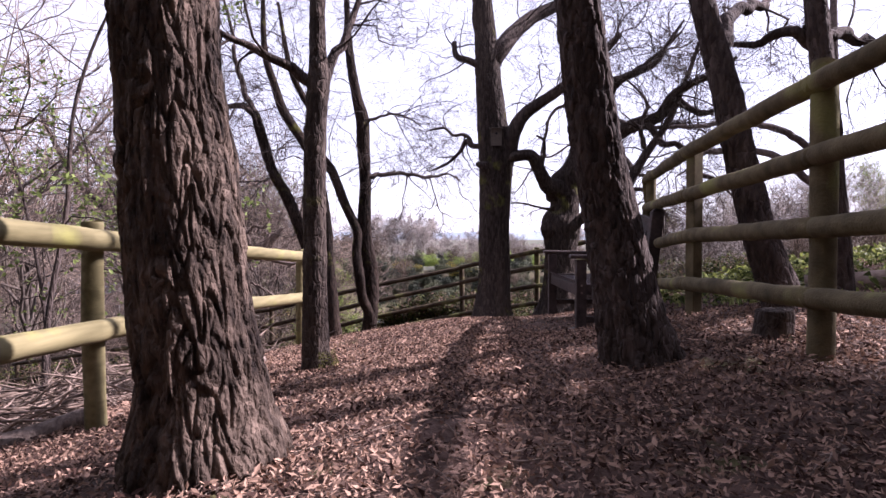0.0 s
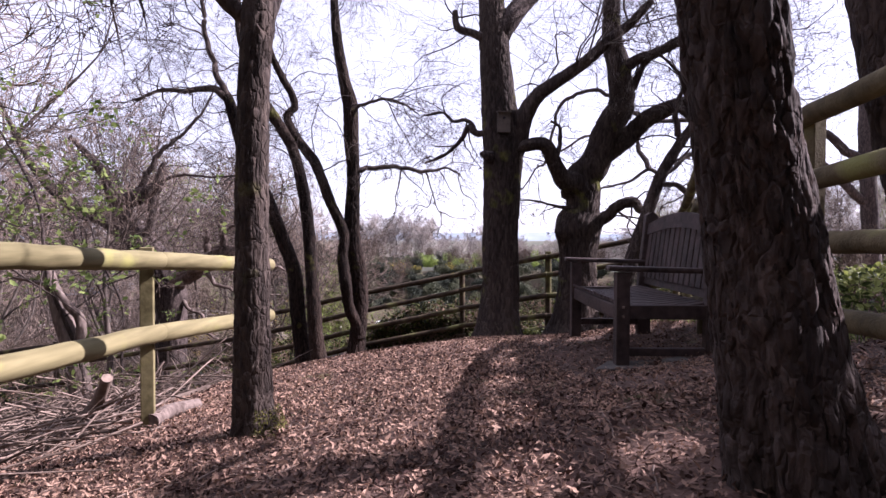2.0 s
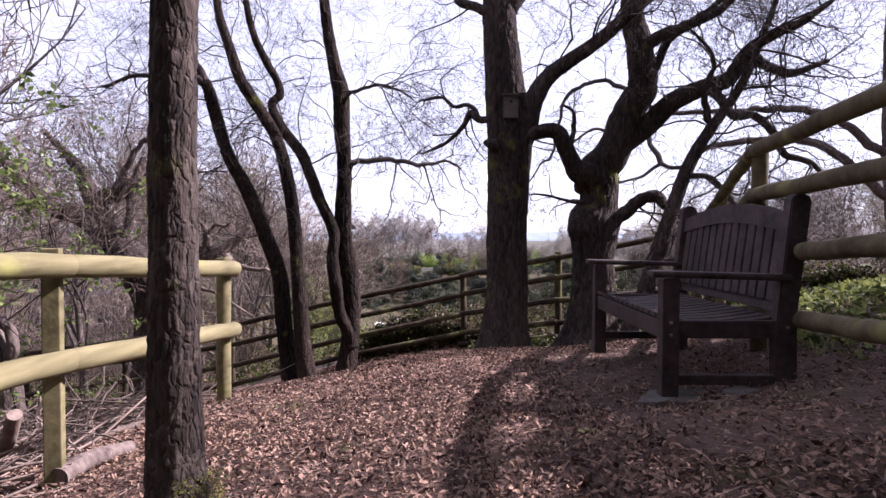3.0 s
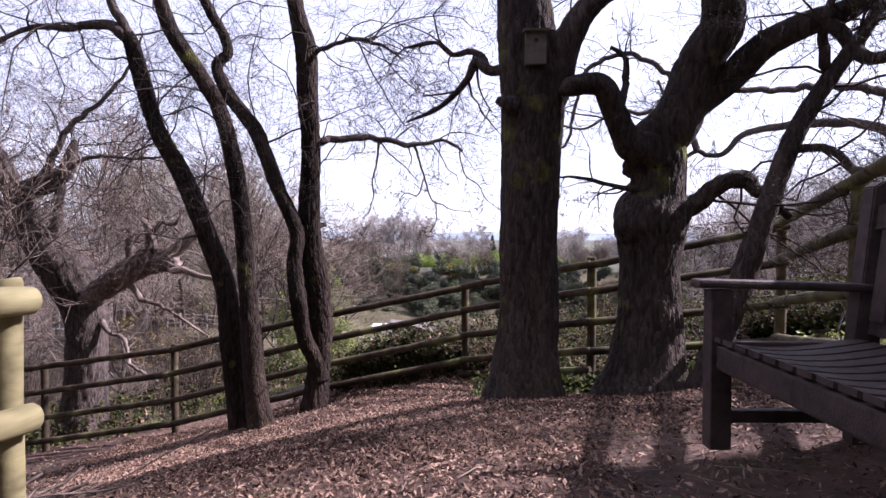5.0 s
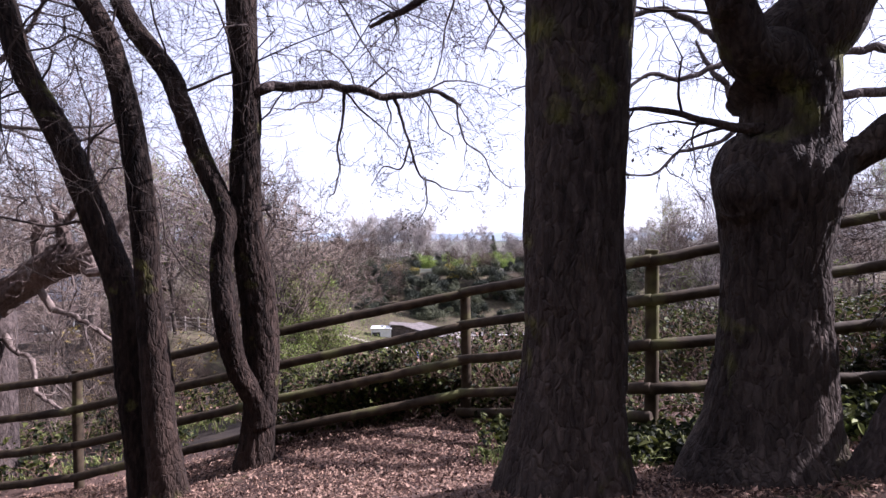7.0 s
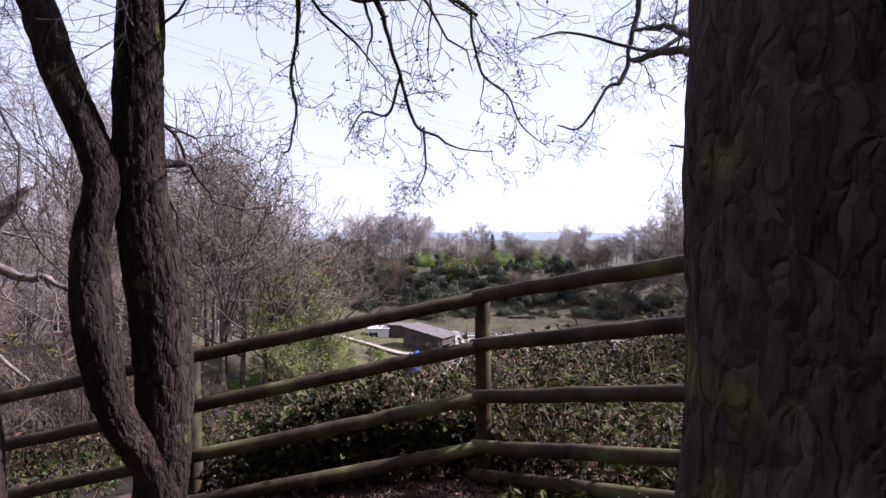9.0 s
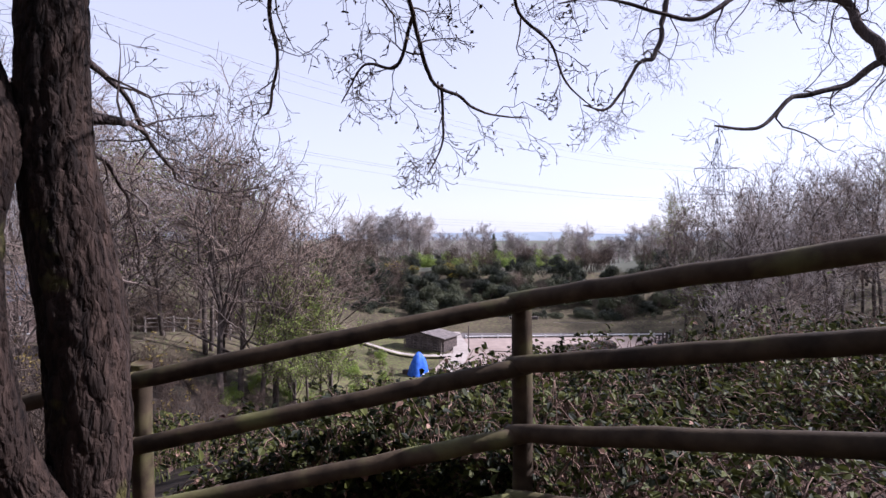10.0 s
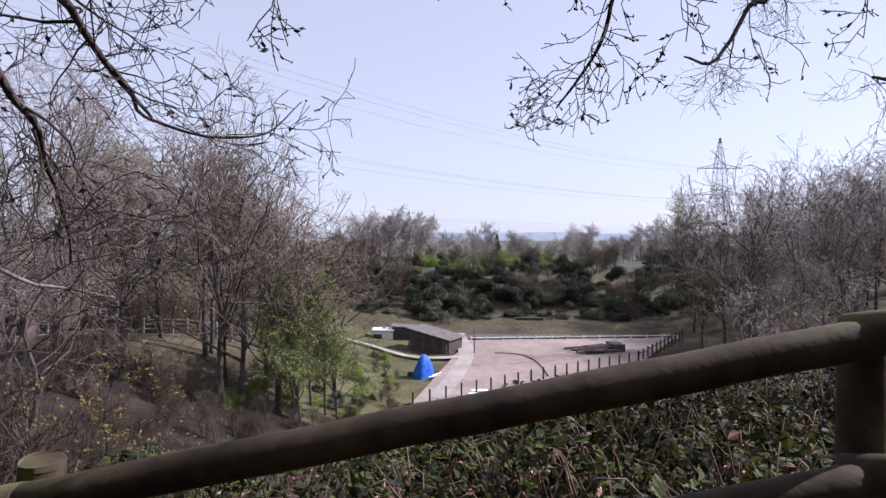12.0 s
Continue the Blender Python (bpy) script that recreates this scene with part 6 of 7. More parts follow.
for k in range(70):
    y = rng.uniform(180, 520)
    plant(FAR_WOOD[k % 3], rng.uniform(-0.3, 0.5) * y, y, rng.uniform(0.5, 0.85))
for k in range(12):
    d = rng.uniform(34, 62)
    plant(OPEN_WOOD[k % 4], rng.uniform(0.5, 0.95) * d, d + 9, rng.uniform(0.45, 0.7))
# these stand out of view, added to dim the sky from behind
for k in range(14):
    plant(FAR_WOOD[k % 2], rng.uniform(-16, 16), rng.uniform(-22, -4), rng.uniform(0.6, 0.9))
for x, y, sc in ((-10.4, 50, 1.05), (-8.6, 51, 0.95), (-11.6, 49, 0.85), (-9.4, 47, 0.75), (-12.8, 53, 0.9), (-7.6, 50, 0.8), (-9.9, 52, 1.0)):
    plant(BIRCH, x, y, sc)


# shrubs on the bank and in the fields
def shrub(name, label, mat, seed, flower=None, n=3800, size=0.1):
    rng = np.random.default_rng(seed)
    root = thing(name, (0, -900, -60), label, "shrub", "shrubs on the bank")
    lumps = rng.normal(0, 0.75, (9, 3)) * np.array([1.1, 1.1, 0.5]) + np.array([0, 0, 1.0])
    which = rng.integers(0, 9, n)
    d = rng.normal(size=(n, 3))
    d /= np.linalg.norm(d, axis=1, keepdims=True)
    c = lumps[which] + d * rng.uniform(0.55, 1.0, n)[:, None] * rng.uniform(0.5, 1.0, 9)[which][:, None]
    c[:, 2] = np.abs(c[:, 2])
    v, f = leaf_mesh(rng, c, d, size, 0.6, 1.6)
    tagged(mesh_object("foliage", v, f, mat, root, smooth=False), kind="stuff")
    if flower:
        top = c[(c[:, 2] > 0.9)][:900]
        v, f = leaf_mesh(rng, top + 0.05, np.tile([0.0, 0, 1], (len(top), 1)), size * 0.9, 0.8, 1.2)
        tagged(mesh_object("blossom", v, f, flower, root, "yellow blossom", smooth=False), kind="stuff")
    p = np.stack([np.zeros((6, 3)) + rng.normal(0, 0.1, (6, 3)) * [1, 1, 0], lumps[:6] * 0.6, lumps[:6]], 1)
    v, f = many_tubes(p, np.tile([[0.05, 0.035, 0.015]], (6, 1)), 5)
    mesh_object("stem", v, f, BARK_FAR, root)
    return root


def twiggy_shrub(seed):
    rng = np.random.default_rng(seed)
    root = thing("bare_shrub", (0, -900, -60), "leafless brown thicket on the slope", "shrub", "bare thickets")
    n = 26
    p = np.stack([np.stack([rng.normal(0, 0.35 + 0.5 * u, n), rng.normal(0, 0.35 + 0.5 * u, n), np.full(n, 2.6 * u) * rng.uniform(0.7, 1.1, n)], 1) for u in (0, 0.4, 0.75, 1.0)], 1)
    p[:, 1:, :2] = p[:, :1, :2] + np.cumsum(rng.normal(0, 0.22, (n, 3, 2)), 1)
    r = np.tile([[0.018, 0.014, 0.01, 0.005]], (n, 1))
    p2, r2 = sprout(rng, p, r, 7, 0.9, 0.6, -0.03, 4, 0.25)
    p3, r3 = sprout(rng, p2, np.maximum(r2, 0.005), 5, 0.4, 0.7, -0.02, 2, 0.25)
    v, f = many_tubes(p, r, 4)
    tagged(mesh_object("stem", v, f, SHRUB_BROWN, root), kind="stuff")
    v, f = joined([many_tubes(p2, np.maximum(r2, 0.005), 3), many_tubes(p3, np.maximum(r3, 0.004), 3)])
    tagged(mesh_object("twig", v, f, SHRUB_BROWN, root), kind="stuff")
    return root


GREEN = [shrub("evergreen_shrub", "dark green evergreen shrub on the bank", SHRUB_LEAF, 801), shrub("evergreen_shrub", "dark rounded shrub on the bank", SHRUB_LEAF, 802)]
UNSEEN_TREE = shrub("evergreen_tree", "unseen tall evergreen added to block sky light", SHRUB_LEAF, 807, n=8000, size=0.055)
GORSY = shrub("gorse_bush", "gorse bush in yellow flower", SHRUB_LEAF, 803, GORSE)
PALE = shrub("spring_shrub", "shrub in pale green spring leaf", SHRUB_PALE, 804)
BROWN = [twiggy_shrub(805), twiggy_shrub(806)]
for k in range(150):
    plant(GREEN[k % 2], rng.uniform(-34, 52), rng.uniform(98.5, 113), rng.uniform(0.8, 1.5))
for k in range(40):
    plant(GREEN[k % 2], rng.uniform(-34, 60), rng.uniform(112, 126), rng.uniform(0.8, 1.4))
for k in range(40):
    plant(BROWN[k % 2], rng.uniform(-34, 60), rng.uniform(96, 126), rng.uniform(1.0, 1.7))
for k in range(9):
    plant(GORSY, (-9, -7.5, -8.3, -6.5, 0.5, 2.0, 3.0, 6.5, -5)[k] + rng.normal(0, 0.4), rng.uniform(110, 114), rng.uniform(0.8, 1.3))
for k in range(16):
    plant(PALE, rng.uniform(-12, 34), rng.uniform(114, 150), rng.uniform(0.8, 1.5))
for k in range(14):
    plant(BROWN[k % 2], rng.uniform(-30, 50), rng.uniform(100, 150), rng.uniform(1.2, 2.0))
for k in range(20):
    plant(BROWN[k % 2], rng.uniform(-24, -8), rng.uniform(18, 46), rng.uniform(0.6, 1.1))
for k in range(26):
    y = rng.uniform(65, 80)
    plant(BROWN[k % 2], rng.uniform(-0.55, -0.3) * y - 1, y, rng.uniform(1.0, 1.8))
for k in range(34):
    y = rng.uniform(17, 46)
    plant(BROWN[k % 2], 3 + rng.uniform(0.42, 1.0) * y, y, rng.uniform(0.8, 1.5))
for k in range(4):
    plant(BROWN[k % 2], rng.uniform(-8, -4.0), rng.uniform(14, 18), rng.uniform(0.35, 0.55))
for k in range(5):
    plant(BROWN[k % 2], rng.uniform(5.5, 8.5), rng.uniform(7.0, 10.0), rng.uniform(0.25, 0.4))
for k in range(6):
    plant(PALE, rng.uniform(-14, -7), rng.uniform(44, 54), rng.uniform(0.35, 0.6))
plant(GORSY, -6.2, 45.5, 0.8)
for k in range(44):
    plant(GREEN[k % 2] if k % 11 == 0 else BROWN[1], rng.uniform(-19, -6.5), rng.uniform(31, 47), rng.uniform(0.35, 0.7), 0.3)
for k in range(64):
    plant(BROWN[k % 2], rng.uniform(-13, -3.0), rng.uniform(14.0, 28), rng.uniform(0.4, 0.75), 0.3)
for k in range(34):
    plant(GREEN[k % 2], -34 + 2.3 * k + rng.normal(0, 0.5), rng.uniform(98.3, 100.5), rng.uniform(0.7, 1.0))
for k in range(150):
    y = rng.uniform(200, 900)
    plant(GREEN[k % 2] if k % 3 else BROWN[0], rng.uniform(-0.3, 0.5) * y, y, rng.uniform(1.5, 3.0))

# unseen tall evergreens added behind the path and on both sides to block sky light
for k in range(11):
    plant(UNSEEN_TREE, -11 + 2.2 * k + rng.normal(0, 0.4), rng.uniform(-8.5, -6.0), rng.uniform(2.6, 3.6))
for k in range(8):
    slim = plant(UNSEEN_TREE, -6.5 + 2.0 * k + rng.normal(0, 0.3), rng.uniform(-3.9, -3.4), 1.2)
    slim.scale = (1.25, 1.0, rng.uniform(2.6, 3.1))
for k in range(6):
    plant(UNSEEN_TREE, rng.uniform(13.5, 15.0), -7 + 2.3 * k + rng.normal(0, 0.4), rng.uniform(2.6, 3.4))
for k in range(8):
    plant(UNSEEN_TREE, rng.uniform(-15.0, -13.5), -8 + 1.6 * k + rng.normal(0, 0.4), rng.uniform(2.6, 3.4))


for k in range(60):
    plant((BROWN[0], PALE, BROWN[1], GREEN[0])[k % 4], rng.uniform(-15, -3.6), rng.uniform(47, 75), rng.uniform(0.25, 0.55))

# a dark fir far off
fir = thing("fir_tree", (13.7, 160.0, float(height(13.7, 160))), "dark conifer standing above far trees", "tree")
r_ = np.random.default_rng(811)
v, f = many_tubes(np.array([[[0, 0, 0], [0, 0, 6], [0, 0, 13.5]]], float), np.array([[0.3, 0.2, 0.03]]), 7)
mesh_object("trunk", v, f, BARK_FAR, fir)
n = 2600
hz = r_.uniform(1.5, 13.4, n)
a = r_.uniform(0, 2 * np.pi, n)
q = (13.8 - hz) * 0.24 * r_.uniform(0.2, 1, n) * (0.8 + 0.25 * np.sin(hz * 5))
v, f = leaf_mesh(r_, np.stack([np.cos(a) * q, np.sin(a) * q, hz], 1), np.tile([0.0, 0, 1], (n, 1)), 0.42, 0.5, 1.7)
tagged(mesh_object("foliage", v, f, SHRUB_LEAF, fir, smooth=False), kind="stuff")


fir.scale = (0.85, 0.85, 0.62)

# ---- valley floor: arena, track, barn ----
def sheet(name, corners, lift, mat, label, category, cuts=14):
    a, b, c, d = [np.array(q, float) for q in corners]
    u, w = np.meshgrid(np.linspace(0, 1, cuts), np.linspace(0, 1, cuts))
    xy = (a * (1 - u[..., None]) + b * u[..., None]) * (1 - w[..., None]) + (d * (1 - u[..., None]) + c * u[..., None]) * w[..., None]
    z = height(xy[..., 0], xy[..., 1]) + lift
    i, j = np.meshgrid(np.arange(cuts - 1), np.arange(cuts - 1), indexing="ij")
    f = np.stack([i * cuts + j, i * cuts + j + 1, (i + 1) * cuts + j + 1, (i + 1) * cuts + j], -1).reshape(-1, 4)
    return tagged(mesh_object(name, np.dstack([xy, z]).reshape(-1, 3), f, mat), label, category, kind="structure")


def ribbon(name, points, lift, mat, label):
    """A strip of track along points (x, y, half width), laid over the ground."""
    line = smooth_line([(x, y, 0.0, w) for x, y, w in points], 1.5)
    d = np.gradient(line[:, :2], axis=0)
    d /= np.linalg.norm(d, axis=1, keepdims=True)
    n = np.stack([-d[:, 1], d[:, 0]], 1)
    rows = [line[:, :2] + n * line[:, 3:4] * u for u in (-1, -0.33, 0.33, 1)]
    xy = np.stack(rows, 1).reshape(-1, 2)
    v = np.column_stack([xy, height(xy[:, 0], xy[:, 1]) + lift])
    f = [(4 * i + j, 4 * i + j + 1, 4 * i + j + 5, 4 * i + j + 4) for i in range(len(line) - 1) for j in range(3)]
    return tagged(mesh_object(name, v, f, mat), label, "track", kind="structure")


sheet("ground_arena", [(-3.2, 55.5), (21.8, 73.2), (32.0, 88.8), (3.2, 86.6)], 0.25, SAND, "pinkish sand riding arena in the valley", "arena", 24)
sheet("ground_ring", [(3.4, 87.4), (33.0, 89.5), (36.0, 97.0), (-2.0, 97.0)], 0.25, GREY_SAND, "grey sand exercise ring behind the arena", "arena", 16)
ribbon("road_track", [(1.9, 92, 0.9), (2.3, 86, 0.9), (2.7, 80.5, 1.0), (2.3, 74, 0.9), (1.0, 66.5, 0.9), (-0.5, 59.5, 0.85), (-2.4, 50, 0.8)], 0.32, CONCRETE, "pale concrete farm track")
ribbon("road_lane", [(-16, 84.0, 0.45), (-10.2, 80.4, 0.45), (-6.5, 77.4, 0.45), (-3.0, 75.6, 0.5), (0.0, 75.4, 0.6), (1.7, 76.0, 0.7)], 0.3, CONCRETE, "pale lane beside the barn")

barn = thing("barn", (-1.08, 81.4, -14.0), "long low timber stable with a pale sloping roof", "barn", turn=-31)
barn.scale = (0.8, 0.9, 1.0)
bm = box((7.2, 3.6, 2.1), pose(0, 0, 1.05), 0)
for q in bm.verts:
    if q.co.z > 1:
        q.co.z -= 0.13 * q.co.x
part("wall", bm, BARN_BOARD, barn)
part("roof", box((7.9, 4.5, 0.12), pose(0.05, 0, 2.2, 0, 7.4, 0), 0.02), ROOF_GREY, barn, "pale sheet roof")
for k in range(13):
    x = -3.3 + 0.55 * k
    part("board", box((0.5, 0.05, 1.95 - 0.13 * x), pose(x, -1.82, 0.98 - 0.065 * x), 0.015), BARN_WALL, barn)
for k in range(3):
    part("door", box((1.0, 0.07, 1.6), pose(-1.9 + 1.9 * k, -1.87, 0.85), 0.01), BARN_BOARD, barn, "closed dark stable door")
for z in (0.35, 0.7, 1.05):
    part("rail", box((7.0, 0.06, 0.09), pose(0.3, -2.7, z), 0.01), BARN_WALL, barn)
for k in range(5):
    part("post", box((0.1, 0.1, 1.3), pose(-3.1 + 1.7 * k, -2.65, 0.6), 0.01), BARN_WALL, barn)
van = thing("caravan", (-8.35, 88.0, -14.85), "white static caravan with a shallow roof", "caravan")
part("body", box((2.8, 2.2, 1.9), pose(0, 0, 1.3), 0.2), WHITE, van)
part("roof", box((3.1, 2.5, 0.16), pose(0, 0, 2.32), 0.06), WHITE, van)
part("vent", box((0.5, 0.4, 0.25), pose(0.1, 0, 2.5), 0.05), STEEL, van)
part("window", box((1.2, 0.05, 0.6), pose(-0.7, -1.1, 1.5), 0.02), GLASS_DARK, van)
hut = thing("shed", (-5.6, 88.5, float(height(-5.6, 88.5))), "low dark timber shed behind the stable", "shed")
part("wall", box((3.0, 2.4, 1.7), pose(0, 0, 0.85), 0.02), BARN_BOARD, hut)
part("roof", box((3.4, 2.8, 0.1), pose(0, 0, 1.75, 0, 4, 0), 0.02), ROOF_GREY, hut)
lamp_pole = thing("pole", (3.55, 77.8, float(height(3.55, 77.8))), "thin grey wooden pole beside the track", "pole")
v, f = many_tubes(np.array([[[0, 0, -0.3], [0.02, 0, 1.6], [0, 0, 3.4]]]), np.array([[0.075, 0.07, 0.06]]), 8)
mesh_object("shaft", v, f, BARN_WALL, lamp_pole)
tarp = thing("tarpaulin_heap", (-2.2, 67.3, float(height(-2.2, 67.3))), "heap covered by a bright blue tarpaulin", "tarpaulin")
tv, tf = [], []
r_ = np.random.default_rng(812)
for i_ in range(13):
    for j_ in range(13):
        a_, q_ = 2 * math.pi * j_ / 13, i_ / 12
        fold = 1 + 0.16 * math.sin(3 * a_ + 1) + 0.1 * math.sin(5 * a_ + 4 * q_)
        tv.append((1.15 * q_ ** 0.8 * fold * math.cos(a_) + 0.15 * (1 - q_), 1.0 * q_ ** 0.8 * fold * math.sin(a_), 2.35 * (1 - q_ ** 1.6) * (1 + 0.12 * math.sin(2 * a_) * q_) + r_.normal(0, 0.03)))
for i_ in range(12):
    for j_ in range(13):
        k_ = (j_ + 1) % 13
        tf.append((i_ * 13 + j_, i_ * 13 + k_, (i_ + 1) * 13 + k_, (i_ + 1) * 13 + j_))
mesh_object("cover", tv, tf, BLUE, tarp)
part("board", box((1.5, 0.1, 0.5), pose(1.35, -0.6, 0.35, 30, 0, 55), 0.02), WHITE, tarp, "leaning white board")
part("board", box((1.0, 0.1, 0.4), pose(1.0, -1.2, 0.3, 40, 0, 35), 0.02), WHITE, tarp, "leaning white board")
part("crate", box((0.7, 0.6, 0.6), pose(1.3, 0.4, 0.3, 0, 0, 20), 0.03), BARN_BOARD, tarp, "dark wooden crate")
part("crate", box((0.6, 0.5, 0.5), pose(-1.2, 0.2, 0.25, 0, 0, -10), 0.03), BARN_BOARD, tarp, "dark wooden crate")
for x, y, w, turn in ((3.2, 61.4, 1.5, 10), (2.7, 60.3, 1.1, -25)):
    flat = thing("board_on_sand", (x, y, float(height(x, y)) + 0.3), "pale board lying flat on the sand", "board", "loose boards", turn)
    part("plank", box((w, 0.7, 0.1), None, 0.02), WHITE, flat)
hose = thing("hose", (6.0, 78.0, float(height(6.0, 78.0)) + 0.3), "thin dark hose lying in a curve on the sand", "hose")
line = smooth_line([(0, 0, 0.0, 0.06), (2.6, -0.6, 0.0, 0.06), (4.0, -3.4, 0.0, 0.06), (4.4, -7.0, 0.0, 0.06), (4.4, -11.0, 0.0, 0.06)], 0.6)
v, f = many_tubes(line[None, :, :3], line[None, :, 3], 6)
mesh_object("pipe", v, f, BARN_BOARD, hose)


def line_fence(label, x0, y0, x1, y1, n, tall, rails, mat, lift=0.0, thick=0.06):
    root = thing("field_fence", (x0, y0, float(height(x0, y0)) + lift), label, "fence", "field fences")
    at = []
    for k in range(n):
        u = k / (n - 1)
        x, y = x0 + (x1 - x0) * u, y0 + (y1 - y0) * u
        at.append(Vector((x, y, float(height(x, y)) + lift)) - root.location)
        part("post", box((thick * 1.5, thick * 1.5, tall + 0.3), Matrix.Translation(at[-1] + Vector((0, 0, tall / 2 - 0.1))), 0), mat, root)
    for h in rails:
        v, f = many_tubes(np.array([[(*(q + Vector((0, 0, h))),) for q in at]]), np.full((1, n), thick * 0.6), 5)
        mesh_object("rail", v, f, mat, root)


line_fence("dark rails along the far side of the grey ring", -3, 97.6, 38, 97.6, 18, 1.1, (0.45, 0.95), BARN_WALL, 0.1, 0.07)
line_fence("pale rails before the bank behind the grey ring", 4, 96.2, 36, 95.6, 14, 0.9, (0.4, 0.8), CONCRETE, 0.2, 0.06)
line_fence("white kick boards at the far edge of the arena", 3.6, 86.8, 32.3, 88.9, 14, 0.35, (0.25,), WHITE, 0.25, 0.13)
line_fence("wooden posts along the near side of the arena", -2.6, 57, 8.4, 64.9, 9, 1.1, (), BARN_BOARD, 0.2, 0.1)
line_fence("wooden posts along the side of the arena", 8.4, 64.9, 21.7, 73.6, 11, 1.15, (), BARN_BOARD, 0.2, 0.1)
line_fence("wooden posts and a low rail at the arena corner", 21.7, 73.6, 32.5, 88, 12, 1.2, (0.9,), BARN_BOARD, 0.2, 0.1)
line_fence("pale rails on the valley bank", -27, 61, -16.5, 61, 9, 1.3, (0.4, 0.8, 1.2), CONCRETE, 0.0, 0.09)
line_fence("pale rails by the lane", -16.5, 61, -11.0, 60, 6, 1.3, (0.4, 0.8, 1.2), CONCRETE, 0.0, 0.09)
board = thing("long_sign", (12.95, 97.2, float(height(12.95, 97.2))), "long dark board with a pale border", "sign")
part("panel", box((4.3, 0.05, 0.62), pose(0, 0, 1.4), 0.01), BARN_BOARD, board)
for sx in (-1, 1):
    part("edge", box((0.08, 0.09, 0.74), pose(sx * 2.19, 0, 1.4), 0), CONCRETE, board)
    part("edge", box((4.3, 0.09, 0.07), pose(0, 0, 1.4 + sx * 0.34), 0), CONCRETE, board)
    part("post", box((0.1, 0.1, 1.3), pose(sx * 1.7, 0.08, 0.6), 0), BARN_BOARD, board)
pile = thing("timber_pile", (18.0, 79.2, -13.75), "untidy stack of brown timber and sleepers on the sand", "timber")
r_ = np.random.default_rng(813)
for k in range(26):
    lay = k // 9
    part("beam", box((r_.uniform(2.0, 4.2), 0.28, 0.2), pose(r_.normal(0.3 * lay, 1.2 - 0.3 * lay), r_.uniform(-1.3, 1.3), 0.12 + 0.21 * lay, r_.normal(0, 3), r_.normal(0, 4), r_.normal(14, 12)), 0.02), BARN_WALL, pile)
for k in range(2):
    part("crate", box((1.5, 1.2, 0.85), pose(3.0, 0.0 + k * 1.5, 0.45, 0, 0, 12), 0.03), BARN_BOARD, pile, "dark slatted crate")
sleepers = thing("timber_pile", (24.5, 73.0, float(height(24.5, 73.0))), "long poles lying in a row beside the arena", "timber")
for k in range(9):
    part("pole", box((r_.uniform(5, 9), 0.16, 0.16), pose(r_.normal(0, 1.2), -2.6 + 0.7 * k, 0.12, 0, 0, r_.normal(36, 5)), 0.03), BARN_WALL, sleepers)

# house among the trees
house = thing("house", (-31.5, 52.0, float(height(-31.5, 52)) - 0.3), "small house with pale walls and a slate roof", "house", turn=25)
part("wall", box((7, 5.5, 3.4), pose(0, 0, 1.7), 0.02), BRICK_WALL, house)
bm = bmesh.new()
pr = [(-3.0, 3.4), (3.0, 3.4), (0, 5.9)]
q0, q1 = [bm.verts.new((-3.8, y, z)) for y, z in pr], [bm.verts.new((3.8, y, z)) for y, z in pr]
bm.faces.new(q0), bm.faces.new(q1[::-1])
for k in range(3):
    bm.faces.new((q0[k], q1[k], q1[(k + 1) % 3], q0[(k + 1) % 3]))
bmesh.ops.recalc_face_normals(bm, faces=bm.faces)
part("roof", bm, SLATE, house)
for x in (-2.2, 0.3, 2.3):
    w = part("window", box((1.0, 0.08, 1.3), pose(x, -2.77, 1.7), 0.01), GLASS_DARK, house)
    part("frame", box((0.07, 0.06, 1.3), pose(x, -2.84, 1.7), 0), WHITE, w, "white window bar")
    part("sill", box((1.2, 0.16, 0.07), pose(x, -2.84, 1.0), 0), WHITE, w, "white window sill")
part("chimney", box((0.6, 0.6, 1.6), pose(2.2, 0, 6.0), 0.02), BRICK_WALL, house)


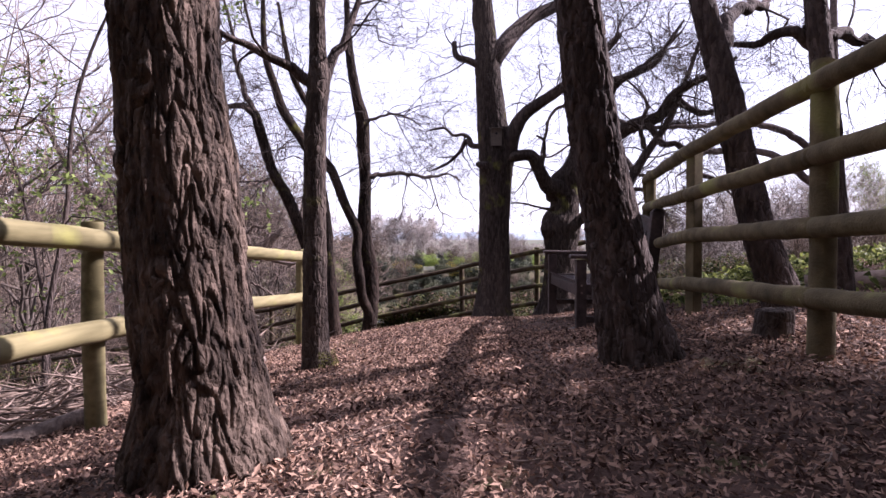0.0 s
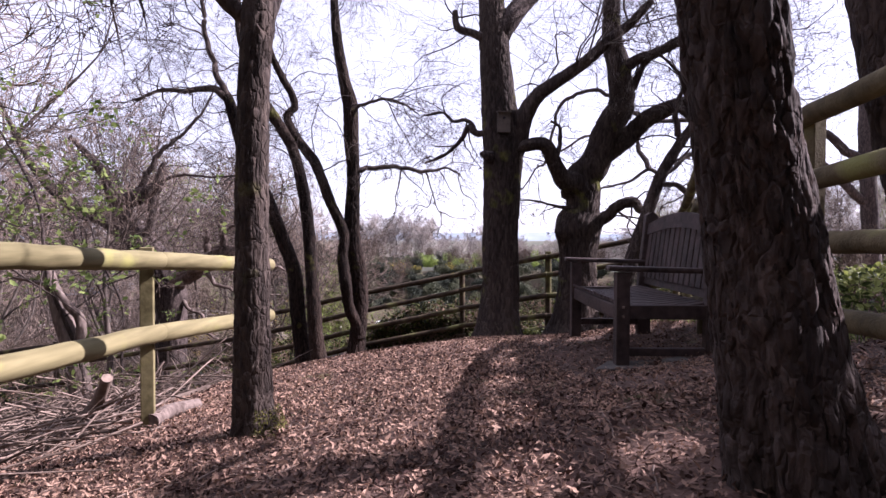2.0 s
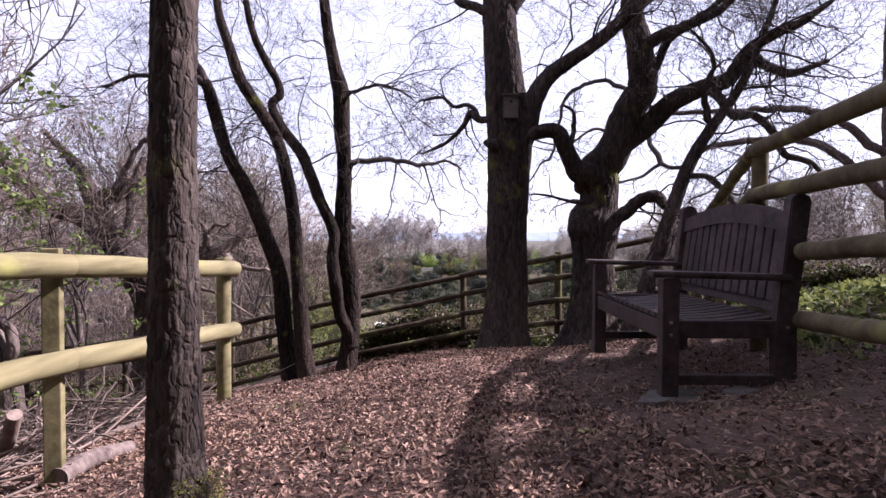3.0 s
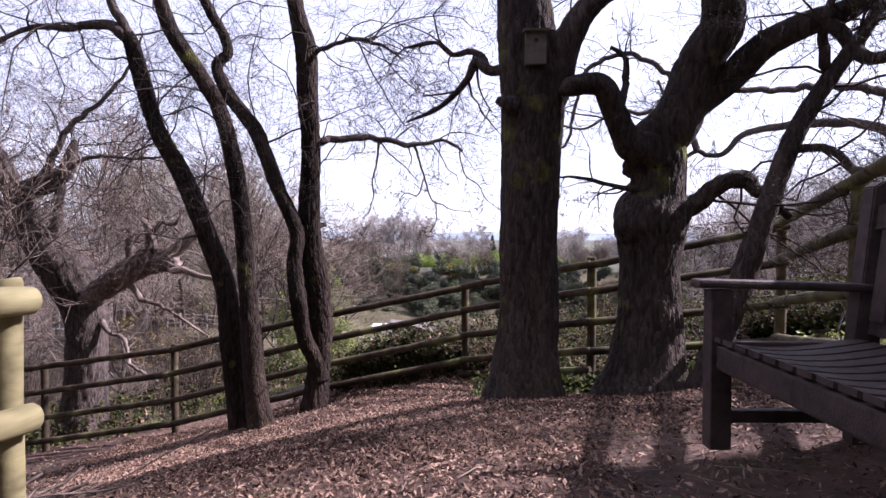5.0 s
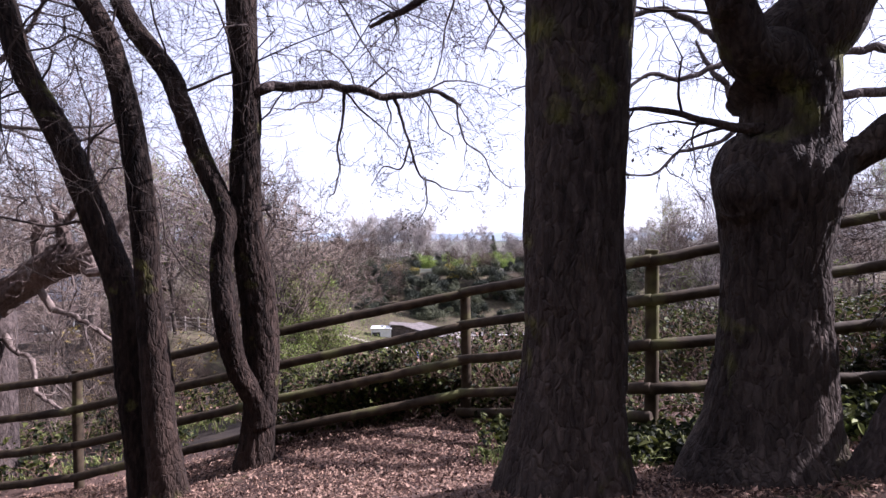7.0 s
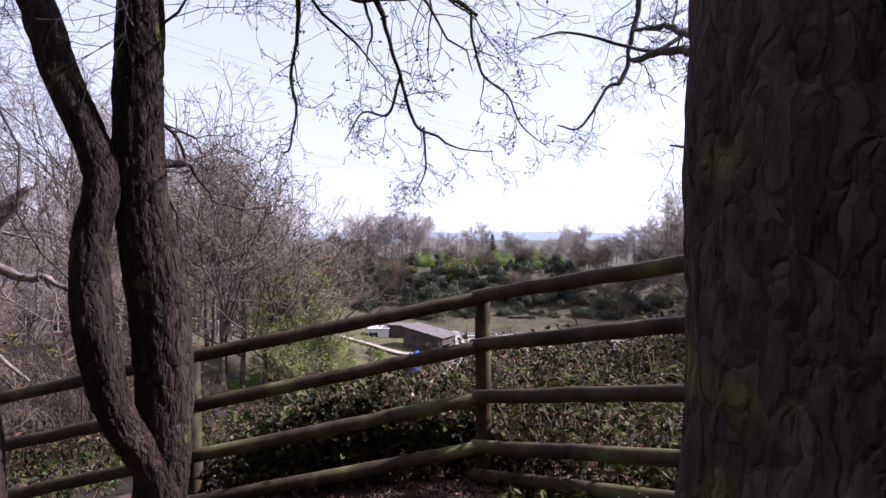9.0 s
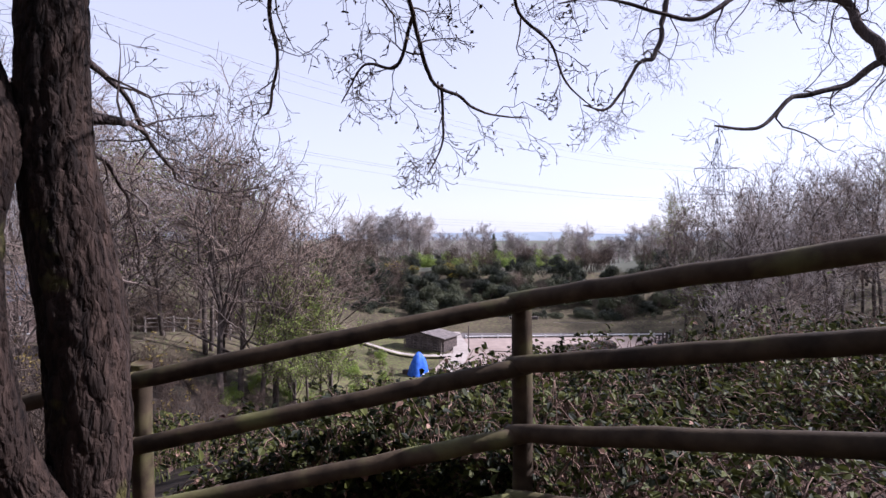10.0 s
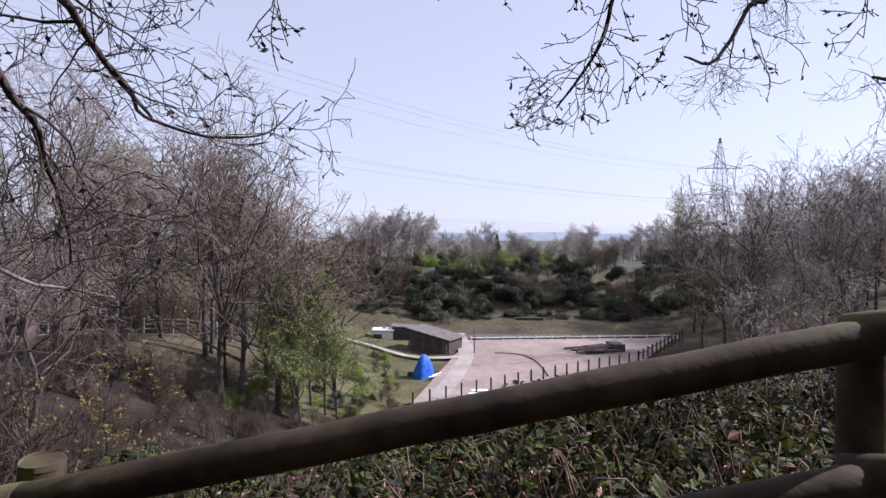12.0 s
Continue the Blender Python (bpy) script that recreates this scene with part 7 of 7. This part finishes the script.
# ---- pylon and wires ----
def pylon(x, y, base, tall):
    root = thing("electricity_pylon", (x, y, base), "grey steel lattice electricity pylon with two cross-arms", "pylon")
    half = lambda z: float(np.interp(z, (0, tall * 0.53, tall * 0.75, tall), (6.2, 3.3, 2.4, 0.25)))
    lv = list(np.linspace(0, tall, 15) ** 1.0)
    bars = []
    for z0, z1 in zip(lv, lv[1:]):
        a, b = half(z0), half(z1)
        c0 = [(-a, -a, z0), (a, -a, z0), (a, a, z0), (-a, a, z0)]
        c1 = [(-b, -b, z1), (b, -b, z1), (b, b, z1), (-b, b, z1)]
        for k in range(4):
            bars += [(c0[k], c1[k], 0.14), (c0[k], c1[(k + 1) % 4], 0.065), (c0[(k + 1) % 4], c1[k], 0.065), (c1[k], c1[(k + 1) % 4], 0.065)]
    p = np.array([(q[0], q[1]) for q in bars], float)
    v, f = many_tubes(p, np.repeat(np.array([[q[2]] for q in bars]), 2, 1), 4)
    mesh_object("tower", v, f, STEEL, root)
    for z, w in ((tall * 0.53, 14.5), (tall * 0.75, 12.0)):
        bars = []
        for sx in (-1, 1):
            for sy in (-2.0, 2.0):
                bars += [((0, sy, z), (sx * w, 0, z - 0.2)), ((0, sy, z + 2.6), (sx * w, 0, z - 0.2))]
            for u in (0.25, 0.5, 0.75):
                bars.append(((sx * w * u, 0.5 * (1 - u), z), (sx * w * u, 0.5 * (1 - u), z + 2.0 * (1 - u))))
            bars.append(((sx * w, 0, z - 0.2), (sx * w, 0, z - 2.8)))
            bars.append(((sx * w * 0.62, 0, z - 0.1), (sx * w * 0.62, 0, z - 2.8)))
        v, f = many_tubes(np.array(bars, float), np.full((len(bars), 2), 0.13), 4)
        mesh_object("cross_arm", v, f, STEEL, root)
    return root


PX, PY, PB, PT = 148.0, 320.0, -12.0, 64.3
pylon(PX, PY, PB, PT)
for z0, slope, bow in ((36.0, -24.2, 51.8), (19.5, -17.2, 34.9)):
    for sx in (-1, 0, 1):
        u = np.linspace(0, 1, 40)
        x, y, zz = PX - 298 * u + 5 * sx, PY - 250 * u - 6 * sx, z0 + slope * u + bow * u * u - 0.8 * abs(sx)
        cable = thing("power_line", (PX, PY, z0), "thin overhead power cable sagging from the pylon", "cable", "power cables")
        v, f = many_tubes((np.stack([x, y, zz], 1) - np.array([PX, PY, z0]))[None], np.full((1, 40), 0.035), 4)
        mesh_object("wire", v, f, STEEL, cable)
for k in range(3):
    u = np.linspace(0, 1, 30)
    cable = thing("power_line", (-400, 420, 12), "thin overhead power cable low over the far wood", "cable", "power cables")
    x, y = -400 + 900 * u, 420 + 130 * u
    zz = 25.5 - 35 * u - 1.6 * np.sin(np.pi * u) + 2.2 * k
    v, f = many_tubes((np.stack([x, y, zz], 1) - np.array([-400, 420, 12]))[None], np.full((1, 30), 0.05), 4)
    mesh_object("wire", v, f, STEEL, cable)

# far hills closing the view; the blue haze of distance is in their colour
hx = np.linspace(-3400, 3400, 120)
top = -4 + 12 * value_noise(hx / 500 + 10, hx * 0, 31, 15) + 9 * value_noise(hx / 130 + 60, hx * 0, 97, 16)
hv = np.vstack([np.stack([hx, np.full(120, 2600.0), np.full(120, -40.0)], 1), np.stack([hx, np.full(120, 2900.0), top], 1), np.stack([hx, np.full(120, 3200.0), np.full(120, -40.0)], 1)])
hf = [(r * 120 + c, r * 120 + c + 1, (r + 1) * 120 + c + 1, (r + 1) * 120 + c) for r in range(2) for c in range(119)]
tagged(mesh_object("backdrop", hv, hf, HAZY_HILL), "low hills on the horizon in painted blue-grey haze", "hills", kind="structure")
for src in (*WOOD, *OPEN_WOOD, *FAR_WOOD, BIRCH, *GREEN, UNSEEN_TREE, GORSY, PALE, *BROWN):
    for ob in (*src.children_recursive, src):
        bpy.data.objects.remove(ob)
